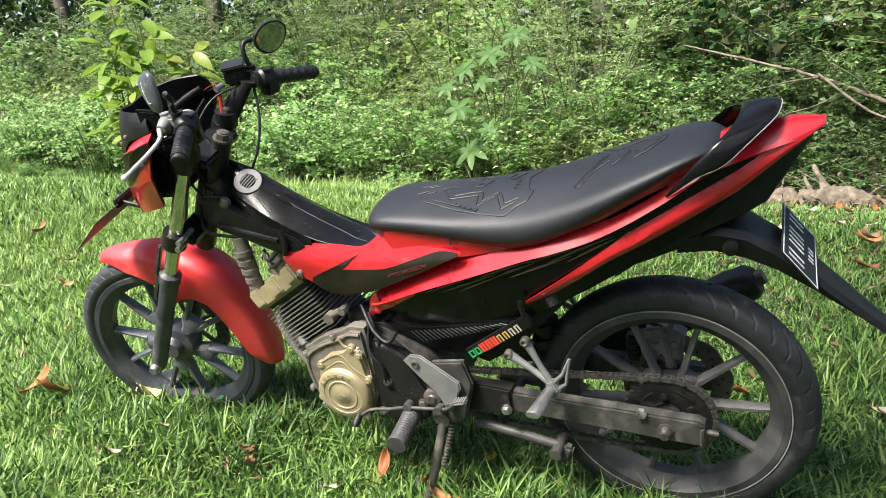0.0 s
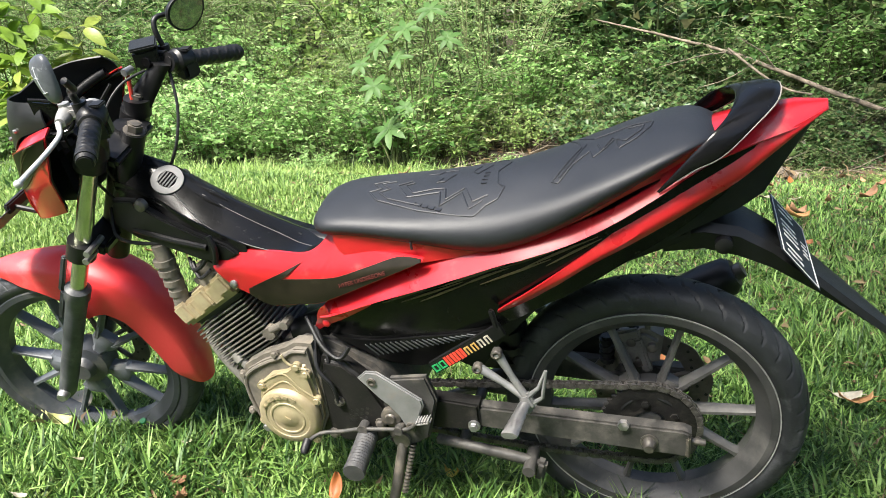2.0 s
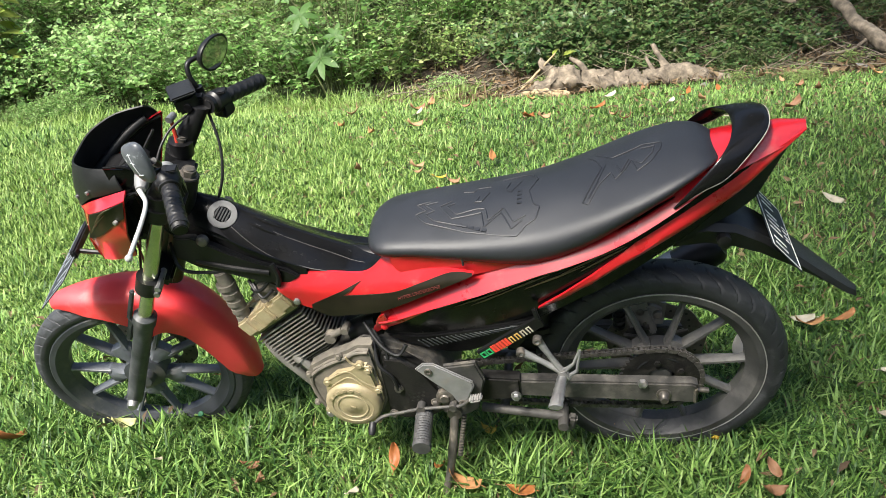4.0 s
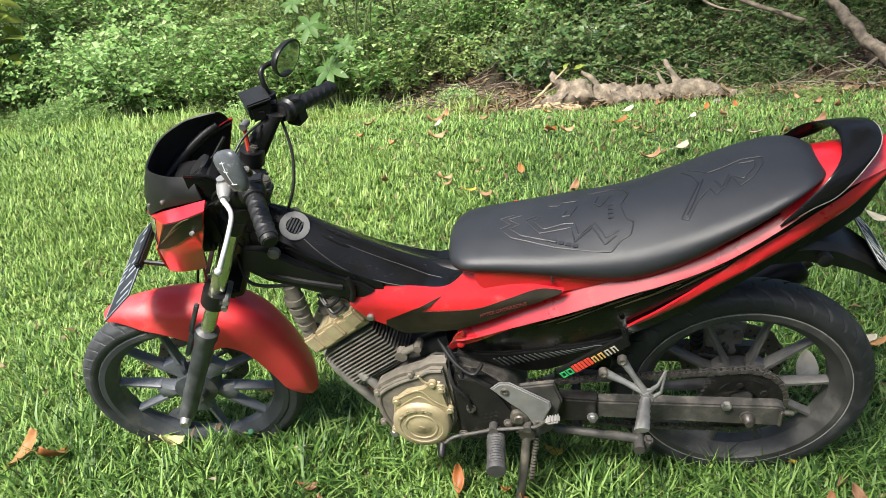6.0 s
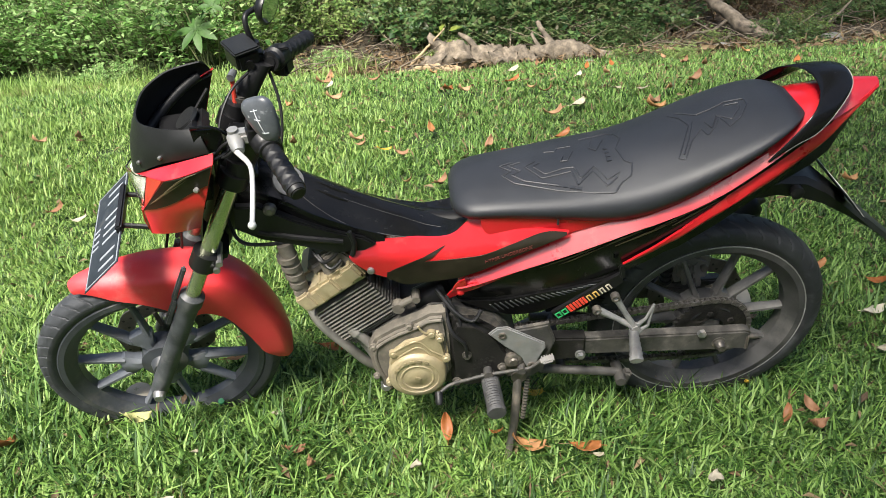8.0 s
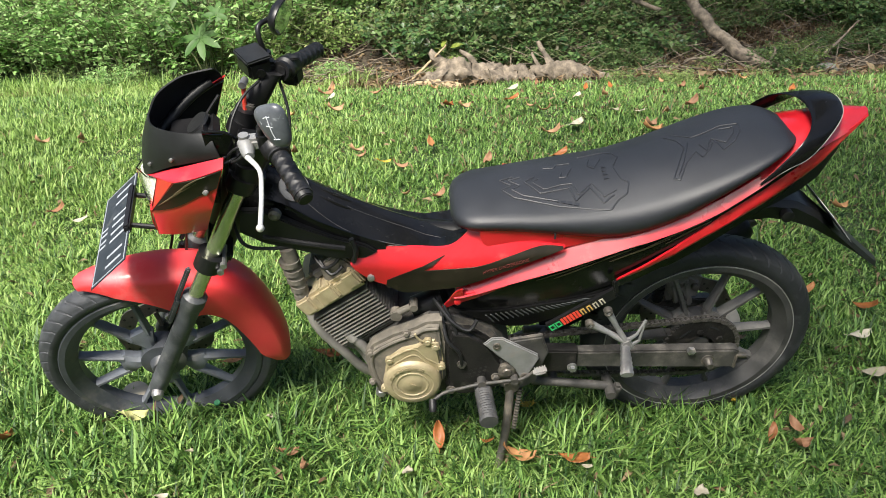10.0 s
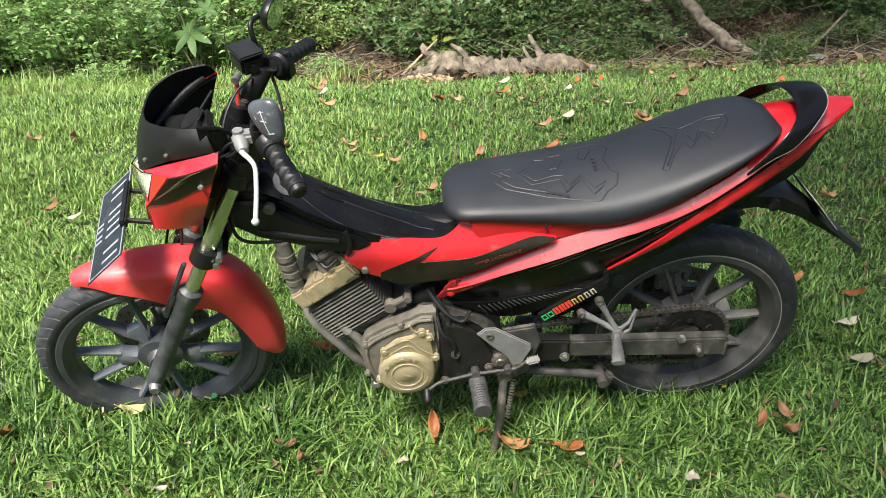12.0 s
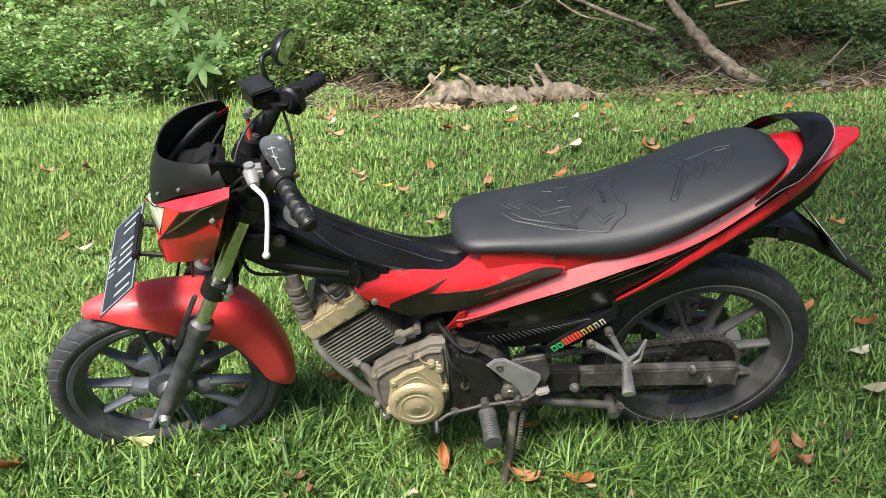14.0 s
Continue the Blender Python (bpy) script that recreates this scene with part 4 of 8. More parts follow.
# small scraps of dead leaf scattered in the lawn
rg = np.random.default_rng(83)
cc = 2400
lx, ly = 3.2 - 5.0 * rg.uniform(0, 1, cc) ** 1.4, rg.uniform(-0.4, 4.9, cc)
lz = np.array([ground_z(a, b) for a, b in zip(lx, ly)]) + 0.028 + rg.uniform(0, 0.015, cc)
scraps = new("leaf_scraps", leaf_mesh("leaf_scraps", np.stack([lx, ly, lz], 1), rg.normal(size=(cc, 3)) * 0.5 + np.array([0, 0, 1.0]), rg.uniform(0.015, 0.05, cc), DRY, 84, 0.35))
tagged(scraps, "small scraps of dead leaf scattered in the lawn", "leaf litter", kind="stuff")

# unseen woods added behind the camera, to darken what mirrors and gloss reflect
cc = 16000
turn = rg.uniform(math.pi * 0.95, math.pi * 2.05, cc)
away = rg.uniform(10.5, 14.5, cc)
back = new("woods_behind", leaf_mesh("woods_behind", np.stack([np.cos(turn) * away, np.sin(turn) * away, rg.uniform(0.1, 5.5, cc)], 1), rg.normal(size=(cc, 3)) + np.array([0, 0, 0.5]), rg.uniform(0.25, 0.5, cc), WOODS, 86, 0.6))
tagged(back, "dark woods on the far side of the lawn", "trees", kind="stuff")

# an unseen tree added behind the camera, its crown placed to shade the lawn's right side
shade = tagged(new("tree"), "spreading tree that shades the end of the lawn", "tree")
bm = bm_new()
tube(bm, curve([(0, 0, -0.2), (-0.1, 0.1, 1.6), (-0.3, 0.5, 3.2), (-0.7, 1.1, 4.6), (-1.2, 1.7, 5.6)], 5), [0.2 - 0.007 * k for k in range(21)], 12)
for a in range(6):
    t = a * 1.05
    tube(bm, curve([(-0.5, 0.8, 4.0), (-1.0 + 0.8 * math.cos(t), 1.5 + 0.8 * math.sin(t), 5.0), (-1.2 + 1.7 * math.cos(t), 1.7 + 1.9 * math.sin(t), 5.6)], 4), [0.07 - 0.007 * k for k in range(9)], 7)
part("trunk", bm, BARK_DARK, shade)
rg = np.random.default_rng(91)
cc = 5400
centre = rg.normal(size=(30, 3)) * np.array([0.5, 1.35, 0.4]) + np.array([-1.0, 2.2, 5.6])
pl = centre[rg.integers(0, 30, cc)] + rg.normal(size=(cc, 3)) * np.array([0.32, 0.32, 0.2])
limb_end = rg.normal(size=(9, 3)) * np.array([0.34, 0.26, 0.25]) + np.array([-1.9, 1.0, 5.6])
pl[:700] = limb_end[rg.integers(0, 9, 700)] + rg.normal(size=(700, 3)) * np.array([0.22, 0.22, 0.15])
cr = new("crown", leaf_mesh("crown", pl, rg.normal(size=(cc, 3)) + np.array([0, 0, 0.8]), rg.uniform(0.09, 0.17, cc), WOODS, 92, 0.55))
cr.parent = shade
shade.matrix_basis = pose(1.32, -5.3, 0.0)


# an unseen tree added beside the lawn, its crown placed to shade the bank behind the log
over = tagged(new("tree"), "leaning tree with a wide crown over the bank", "tree")
bm = bm_new()
tube(bm, curve([(0, 0, -0.3), (-0.2, 0.05, 1.8), (-0.8, 0.2, 3.6), (-2.0, 0.4, 5.2), (-3.4, 0.6, 6.1)], 5), [0.24 - 0.008 * k for k in range(21)], 12)
for a in range(8):
    t = a * 0.79
    tube(bm, curve([(-1.6 - 0.2 * a, 0.35, 4.7 + 0.15 * a), (-3.4 + 0.9 * math.cos(t), 0.5 + 0.8 * math.sin(t), 5.9), (-3.5 + 2.0 * math.cos(t), 0.5 + 1.7 * math.sin(t), 6.3)], 4), [0.07 - 0.007 * k for k in range(9)], 7)
part("trunk", bm, BARK_DARK, over)
rg = np.random.default_rng(93)
cc = 3800
centre = rg.normal(size=(44, 3)) * np.array([0.95, 0.75, 0.35]) + np.array([-3.5, 0.5, 6.2])
pl = centre[rg.integers(0, 44, cc)] + rg.normal(size=(cc, 3)) * np.array([0.34, 0.34, 0.2])
cr = new("crown", leaf_mesh("crown", pl, rg.normal(size=(cc, 3)) + np.array([0, 0, 0.8]), rg.uniform(0.09, 0.18, cc), WOODS, 94, 0.55))
cr.parent = over
over.matrix_basis = pose(4.7, 1.8, 0.0)


# ---- motorcycle: x runs to its tail, y to its right side, z up; it leans on its side stand ----
bike = tagged(new("motorcycle"), "red and black underbone motorcycle leaning on its side stand", "motorcycle")
BIKE = pose(-0.0135, 0.0136, -0.0097, 11.0, 0, 2.0)
bike.matrix_basis = BIKE
STEER_RAKE = radians(28)
STEM_FOOT = Vector((-0.7185, 0, 0))
STEER = (Matrix.Translation((0, 0, 0.28)) @ Matrix.Rotation(radians(2.3), 4, "X") @ Matrix.Translation((0, 0, -0.28))
         @ Matrix.Translation(STEM_FOOT) @ Matrix.Rotation(radians(10), 4, Vector((math.sin(STEER_RAKE), 0, math.cos(STEER_RAKE)))) @ Matrix.Translation(-STEM_FOOT))


def fixed(name, bm, material, label="", parent=None, smooth=40):
    return part(name, bm, material, parent or bike, label, smooth)


def turned(name, bm, material, label="", parent=None, smooth=40):
    return part(name, bm, material, parent or bike, label, smooth, None if parent else STEER)


def bolt(c, r, h, parent=None, material=None, steer=False, name="bolt", label=""):
    """A bolt head on the left flank: a washer and a hexagon."""
    bm = bm_new()
    lathe(bm, [(0.0, 0), (r * 1.35, 0), (r * 1.35, -h * 0.35), (r * 1.05, -h * 0.4), (0.0, -h * 0.4)], c, 16)
    lathe(bm, [(r, -h * 0.4), (r, -h * 0.9), (r * 0.8, -h), (0.0, -h)], c, 6)
    (turned if steer else fixed)(name, bm, material or ALLOY, label, parent, smooth=25)


# ---- wheels ----
def wheel(name, c, R, half, flange, tyre_material, rim_material, spoke_material, put, phase, disc_side, grooves, fork_at, label):
    cx, cy, cz = c
    bm = bm_new()
    side_prof = [(flange - 0.004, 0.78), (flange + 0.004, 0.90), (flange + 0.012, 0.985), (flange + 0.020, 1.0), (R - 0.020, 0.95), (R - 0.013, 0.86), (R - 0.007, 0.68), (R - 0.0025, 0.42), (R - 0.0006, 0.2)]
    line = curve([Vector((r, y * half, 0)) for r, y in side_prof], 3)
    prof = [(v.x, -v.y) for v in line] + [(R, 0.0)] + [(v.x, v.y) for v in reversed(line)]

    def cut(t, r, y):
        """Slanted tread grooves across the shoulders and one round the sidewall."""
        u = abs(y) / half
        side = 1 if y > 0 else 0
        if r > R - 0.022 and 0.12 < u:
            ph = (t * grooves / (2 * math.pi) + 1.25 * u + 0.5 * side) % 1.0
            if ph < 0.11:
                return r - 0.0034
        return r

    lathe(bm, prof, c, grooves * 18, cut, closed=True)
    wheel_ob = put(name, bm, tyre_material, label)
    bm = bm_new()
    w = half * 0.96
    lathe(bm, [(flange - 0.012, -w), (flange, -w), (flange + 0.003, -w + 0.003), (flange, -w + 0.007), (flange - 0.009, -w + 0.010), (flange - 0.014, -w * 0.5), (flange - 0.026, -w * 0.35), (flange - 0.026, w * 0.35),
               (flange - 0.014, w * 0.5), (flange - 0.009, w - 0.010), (flange, w - 0.007), (flange + 0.003, w - 0.003), (flange, w), (flange - 0.012, w), (flange - 0.02, w * 0.75), (flange - 0.036, w * 0.35), (flange - 0.036, -w * 0.35), (flange - 0.02, -w * 0.75)], c, 96, closed=True)
    put("rim", bm, rim_material, "", wheel_ob)
    bm = bm_new()
    lathe(bm, [(0.0, -0.048), (0.022, -0.048), (0.026, -0.042), (0.03, -0.03), (0.05, -0.024), (0.052, 0.024), (0.03, 0.03), (0.026, 0.042), (0.0, 0.048)], c, 40)
    put("hub", bm, rim_material, "", wheel_ob)
    for k in range(5):
        a0 = phase + k * 2 * math.pi / 5
        bm = bm_new()

        def at(r, a):
            return Vector((cx + r * math.cos(a), 0, cz + r * math.sin(a)))

        outer = flange - 0.028
        across = Vector((-math.sin(a0), 0, math.cos(a0)))

        def bar(rows):
            """A spar of bevelled section through rows of (middle, half width, half depth)."""
            sections = []
            for k2, (p, w2, d2) in enumerate(rows):
                q2 = rows[min(k2 + 1, len(rows) - 1)][0] - rows[max(k2 - 1, 0)][0]
                side2 = Vector((-q2.z, 0, q2.x)).normalized() * w2
                sections.append([p + side2 * f2 + Vector((0, cy + d2 * g2, 0)) for f2, g2 in ((1, -0.55), (0.55, -1), (-0.55, -1), (-1, -0.55), (-1, 0.55), (-0.55, 1), (0.55, 1), (1, 0.55))])
            loft(bm, sections)

        fork_r = fork_at * outer
        wide = 0.031 * fork_at / 0.47
        bar([(at(0.034, a0), 0.014, 0.019), (at(0.62 * fork_r, a0), 0.0145, 0.018), (at(0.9 * fork_r, a0), wide, 0.016), (at(fork_r * 1.08, a0), wide * 0.86, 0.012)])
        for s in (-1, 1):
            start = at(fork_r * 0.94, a0) + across * wide * 0.66 * s
            stop = at(outer, a0 + 0.285 * s)
            bar([(start, 0.0072, 0.0150), (start.lerp(stop, 0.3), 0.0058, 0.0135), (start.lerp(stop, 0.85), 0.0052, 0.0115), (stop, 0.0095, 0.0115)])
        put("spoke", bm, spoke_material, "", wheel_ob, smooth=35)
    dr = 0.11
    bm = bm_new()
    y0 = disc_side * 0.062
    lathe(bm, [(dr * 0.66, y0), (dr * 0.66, y0 + 0.004), (dr, y0 + 0.004), (dr, y0)], c, 72, closed=True, shape=lambda t, r, y: r * (1 + (0.025 * math.sin(t * 9) if r > dr * 0.8 else 0.03 * math.sin(t * 9))))
    for k in range(5):
        a = k * 2 * math.pi / 5 + 0.4
        tube(bm, [(cx + 0.03 * math.cos(a), y0 + 0.002, cz + 0.03 * math.sin(a)), (cx + dr * 0.7 * math.cos(a), y0 + 0.002, cz + dr * 0.7 * math.sin(a))], 0.006, 6)
    put("brake_disc", bm, STEEL, "perforated steel brake disc", wheel_ob)
    bm = bm_new()
    for k in range(36):
        a = k * 2 * math.pi / 36
        r = dr * (0.76 if k % 3 == 0 else 0.84 if k % 3 == 1 else 0.92)
        lathe(bm, [(0.0, y0 - 0.0006), (0.0032, y0 - 0.0006), (0.0032, y0 + 0.0046), (0.0, y0 + 0.0046)], (cx + r * math.cos(a), 0, cz + r * math.sin(a)), 8)
    put("disc_holes", bm, GREASE, "", wheel_ob)
    return wheel_ob


FRONT, REAR = (-0.602, 0, 0.297), (0.64, 0, 0.288)
front_wheel = wheel("front_wheel", FRONT, 0.263, 0.034, 0.219, TYRE_FRONT, RIM_DARK, RIM_FRONT, turned, radians(41), 1, 46, 0.47, "narrow front tyre on a dark alloy wheel, sunk in the grass")
rear_wheel = wheel("rear_wheel", REAR, 0.267, 0.040, 0.216, TYRE, RIM_GREY, SPOKE_GREY, fixed, radians(57), 1, 40, 0.36, "dusty rear tyre on a grey alloy wheel")
bm = bm_new()
lathe(bm, [(0.2172, -0.0388), (0.2195, -0.0394), (0.2195, -0.0372)], REAR, 96, closed=True)
fixed("rim_stripe", bm, RIM_LINE, "bright worn line on the rim's edge", rear_wheel)

# ---- fork, fender and front brake ----
AXIS = Vector((0.2953, 0, 0.548)).normalized()
AXLE = Vector((-0.612, 0, 0.292))


def on_fork(h, y, ahead=0.0):
    """A point on the fork leg at height h."""
    p = AXLE + AXIS * ((h - AXLE.z) / AXIS.z)
    return Vector((p.x, y, p.z)) + Vector((-AXIS.z, 0, AXIS.x)) * ahead


for side in (-1, 1):
    y = 0.09 * side
    bm = bm_new()
    foot = on_fork(0.276, y)
    tube(bm, [foot, on_fork(0.288, y), on_fork(0.32, y), on_fork(0.50, y), on_fork(0.535, y), on_fork(0.54, y), on_fork(0.562, y), on_fork(0.568, y)], [0.013, 0.0185, 0.0195, 0.0205, 0.0215, 0.025, 0.025, 0.017], 24)
    box(bm, on_fork(0.51, y - 0.004 * side, 0.028), (0.012, 0.014, 0.075), Matrix.Rotation(math.atan2(AXIS.x, AXIS.z), 3, "Y"), 0.003)
    box(bm, on_fork(0.585, y + 0.0, 0.032), (0.010, 0.012, 0.09), Matrix.Rotation(math.atan2(AXIS.x, AXIS.z), 3, "Y"), 0.003)
    leg = turned("fork_leg", bm, FORK, "black fork leg grey with dust")
    bm = bm_new()
    tube(bm, [on_fork(0.55, y), on_fork(0.84, y)], 0.0155, 20)
    turned("fork_tube", bm, STANCHION, "worn shiny fork tube", leg)
    bm = bm_new()
    a = AXLE + Vector((0.0, y, 0.0))
    lathe(bm, [(0.0, -0.020 * 1), (0.010, -0.020), (0.013, -0.012), (0.013, 0.02), (0, 0.02)], (a.x, y + 0.012 * side, a.z), 16)
    turned("axle_nut", bm, ALLOY, "", leg)
for h, t, nm in ((0.655, 0.034, "lower_fork_clamp"), (0.835, 0.026, "upper_fork_clamp")):
    bm = bm_new()
    for side in (-1, 1):
        tube(bm, [on_fork(h - t / 2, 0.09 * side), on_fork(h + t / 2, 0.09 * side)], 0.0275, 20)
    p = on_fork(h, 0, -0.018)
    box(bm, p, (0.05, 0.16, t * 0.8), Matrix.Rotation(STEER_RAKE, 3, "Y"), 0.006)
    turned(nm, bm, BLACK_SATIN)
for h in (0.652, 0.668):
    for side in (-1, 1):
        p = on_fork(h, 0.09 * side, -0.022)
        bm = bm_new()
        tube(bm, [p + Vector((0, -0.03 * 1, 0)), p + Vector((0, 0.03, 0))], 0.0068, 8)
        turned("clamp_bolt", bm, ALLOY)
bm = bm_new()
tube(bm, [on_fork(0.60, 0, -0.035), on_fork(0.86, 0, -0.035)], 0.022, 20)
turned("steering_stem", bm, BLACK_SATIN)
for y, ahead, h, r in ((0.0, -0.035, 0.866, 0.017), (-0.09, 0, 0.872, 0.0165), (0.09, 0, 0.872, 0.0165)):
    bm = bm_new()
    tube(bm, [on_fork(h - 0.022, y, ahead), on_fork(h - 0.004, y, ahead)], r * 1.15, 20)
    tube(bm, [on_fork(h - 0.004, y, ahead), on_fork(h + 0.008, y, ahead)], r * 0.85, 6)
    tube(bm, [on_fork(h + 0.008, y, ahead), on_fork(h + 0.010, y, ahead)], r * 0.6, 12)
    turned("stem_nut", bm, STEEL, "dull steel nut")

TOP = [(-0.714, 0.566), (-0.702, 0.575), (-0.672, 0.583), (-0.628, 0.588), (-0.57, 0.591), (-0.512, 0.586), (-0.458, 0.573), (-0.406, 0.545), (-0.361, 0.488), (-0.329, 0.40), (-0.317, 0.31), (-0.324, 0.235)]
HALF = [(0, 0.020), (0.12, 0.046), (0.25, 0.056), (0.45, 0.060), (0.6, 0.058), (0.85, 0.052), (0.95, 0.046), (1.0, 0.032)]
SKIRT = [(0, 0.006), (0.1, 0.025), (0.25, 0.052), (0.38, 0.085), (0.44, 0.105), (0.50, 0.075), (0.6, 0.06), (0.75, 0.055), (0.92, 0.045), (1.0, 0.018)]
top_line = resample(curve([Vector((x, 0, z)) for x, z in TOP], 5), 46)
grid = []
for k, p in enumerate(top_line):
    u = k / 45
    inward = (Vector((FRONT[0], 0, FRONT[2] + 0.03)) - p).normalized()
    hw, sk = along(HALF, u), along(SKIRT, u)
    row = []
    for q in range(21):
        t = -1 + q / 10
        a = abs(t)
        if a < 0.62:
            yy = hw * 0.93 * math.sin(a / 0.62 * math.pi / 2) ** 0.92
            dd = hw * 0.42 * (1 - math.cos(a / 0.62 * math.pi / 2))
        else:
            v = (a - 0.62) / 0.38
            yy = hw * (0.93 + 0.07 * math.sin(v * math.pi / 2) - 0.02 * v)
            dd = hw * 0.42 + sk * v
        if a < 0.35:
            dd -= 0.004 * (1 - (a / 0.35) ** 2)
        row.append(p + Vector((0, math.copysign(yy, t), 0)) + inward * dd)
    grid.append(row)
bm = sheet(bm_new(), grid, 0.003, (FRONT[0], 0, FRONT[2]))
fender = turned("front_fender", bm, RED_FADED, "sun-faded red front fender", smooth=50)
for side in (-1, 1):
    bm = bm_new()
    lathe(bm, [(0.0, -0.006), (0.008, -0.006), (0.010, -0.003), (0.010, 0.003), (0.0, 0.003)], (-0.540, 0.061 * side, 0.482), 14)
    turned("fender_bolt", bm, ALLOY, "", fender)
bm = bm_new()
prism(bm, [(-0.60, 0.43), (-0.565, 0.40), (-0.535, 0.42), (-0.54, 0.47), (-0.575, 0.485), (-0.605, 0.46)], 0.045, 0.085, 0.008)
turned("front_brake_caliper", bm, BLACK_SATIN)
bm = bm_new()
tube(bm, curve([(-0.55, 0.075, 0.49), (-0.50, 0.085, 0.62), (-0.44, 0.075, 0.74), (-0.40, 0.08, 0.84), (-0.35, 0.10, 0.90)], 6), 0.003, 8)
turned("brake_hose", bm, RUBBER)
bm = bm_new()
tube(bm, curve([(-0.60, 0.052, 0.30), (-0.535, 0.055, 0.42), (-0.48, 0.03, 0.60), (-0.44, 0.0, 0.78), (-0.41, -0.01, 0.85)], 6), 0.0028, 8)
turned("speedometer_cable", bm, RUBBER)

# ---- handlebar ----
for side in (-1, 1):
    foot = on_fork(0.855, 0.088 * side)
    top = Vector((-0.252 if side < 0 else -0.240, 0.116 * side, 0.934 if side < 0 else 0.926))
    bm = bm_new()
    d = (top - foot)
    sections = []
    for q in range(7):
        u = q / 6
        p = foot.lerp(top, u)
        wx, wy = 0.027 - 0.012 * u + (0.004 if u > 0.95 else 0), 0.010 + 0.002 * u
        ring = []
        for k in range(12):
            a = 2 * math.pi * k / 12
            ring.append(p + Vector((wx * math.cos(a), 0, -0.35 * wx * math.cos(a))) + Vector((0, wy * math.sin(a), 0)))
        sections.append(ring)
    loft(bm, sections)
    tube(bm, [foot + Vector((0, 0, -0.014)), foot + AXIS * 0.02], 0.025, 18)
    arm = turned("handlebar_arm", bm, BLACK_SATIN, "raised black clip-on bar bracket")
    inner, outer = (Vector((-0.258, -0.108, 0.938)), Vector((-0.205, -0.260, 0.910))) if side < 0 else (Vector((-0.228, 0.116, 0.926)), Vector((-0.147, 0.268, 0.882)))
    bm = bm_new()
    tube(bm, [inner, outer], 0.011, 16)
    turned("bar", bm, BLACK_SATIN, "", arm)
    dirn = (outer - inner).normalized()
    outer = outer - dirn * 0.010
    g0 = inner + dirn * 0.052
    bm = bm_new()
    e1 = dirn.cross(Vector((0, 0, 1))).normalized()
    e2 = e1.cross(dirn)
    sections = []
    for k in range(73):  # crossed spiral ridges
        u = k / 72
        ring = []
        for q in range(30):
            t = 2 * math.pi * q / 30
            ridge = max(abs(math.sin(1.5 * t + 17 * u)), abs(math.sin(1.5 * t - 17 * u))) ** 6
            r = 0.0150 + 0.0016 * ridge * ease(0.05, 0.1, u) * ease(0.97, 0.93, u) + (0.0040 if u < 0.05 else 0.0014 if u > 0.955 else 0)
            ring.append(g0.lerp(outer, u) + e1 * r * math.cos(t) + e2 * r * math.sin(t))
        sections.append(ring)
    loft(bm, sections)
    tube(bm, [outer, outer + dirn * 0.008], [0.015, 0.013], 18)
    turned("grip", bm, RUBBER, "ribbed black rubber grip", arm)
    bm = bm_new()
    h0 = inner + dirn * 0.012
    tube(bm, [h0, h0 + dirn * 0.006, h0 + dirn * 0.034, h0 + dirn * 0.04], [0.018, 0.0235, 0.0235, 0.019], 20)
    box(bm, h0 + dirn * 0.02 + Vector((0.006, 0, -0.018)), (0.036, 0.036, 0.034), Matrix.Rotation(math.atan2(dirn.x, abs(dirn.y)) * -side, 3, "Z"), 0.006)
    box(bm, h0 + dirn * 0.018 + Vector((0.016, 0, 0.020)), (0.022, 0.022, 0.006), None, 0.002)
    turned("switch_housing", bm, BLACK_SATIN, "", arm)
    # lever and its holder
    piv = inner + Vector((-0.036, 0.02 * side, 0.004))
    bm = bm_new()
    tube(bm, [inner + dirn * 0.002, inner + dirn * 0.012], 0.0185, 16)
    box(bm, piv + Vector((0.012, 0, 0)), (0.04, 0.026, 0.022), None, 0.005)
    tube(bm, [piv + Vector((0, 0, -0.012)), piv + Vector((0, 0, 0.016))], 0.009, 12)
    tube(bm, [piv, piv + Vector((0.004, 0.022 * side, -0.003)), piv + Vector((0.006, 0.036 * side, -0.004))], [0.0135, 0.0125, 0.0085], 10)
    holder = turned("lever_holder", bm, ALLOY_PAINT if side < 0 else BLACK_SATIN)
    tip = Vector((-0.278, 0.318 * side, 0.915)) if side < 0 else Vector((-0.215, 0.262, 0.872))
    bm = bm_new()
    path = curve([piv, piv.lerp(tip, 0.16) + Vector((-0.002, 0, 0.001)), piv.lerp(tip, 0.36) + Vector((0.015, 0, 0)), piv.lerp(tip, 0.6) + Vector((0.012, 0, -0.001)), piv.lerp(tip, 0.85) + Vector((0.005, 0, 0)), tip], 5)
    tube(bm, path, [0.0062 - 0.0022 * min(1, k / 10) for k in range(len(path))], 12)
    bmesh.ops.create_uvsphere(bm, u_segments=12, v_segments=8, radius=0.0066, matrix=Matrix.Translation(tip))
    turned("lever", bm, LEVER_ALLOY if side < 0 else BLACK_SATIN, "pale worn alloy clutch lever" if side < 0 else "black brake lever", holder)

# right mirror on its stalk
base = Vector((-0.252, 0.166, 0.938))
eye_r = Vector((-0.210, 0.216, 0.988))
bm = bm_new()
tube(bm, [base + Vector((0, 0, -0.016)), base + Vector((0, 0, 0.006))], 0.011, 12)
tube(bm, curve([base, base + Vector((-0.006, 0.0, 0.035)), eye_r + Vector((-0.045, -0.038, 0.005)), eye_r + Vector((-0.024, -0.012, 0.004))], 6), 0.0052, 10)
mirror_r = turned("mirror_stalk", bm, BLACK_SATIN, "black stalk of the round mirror")


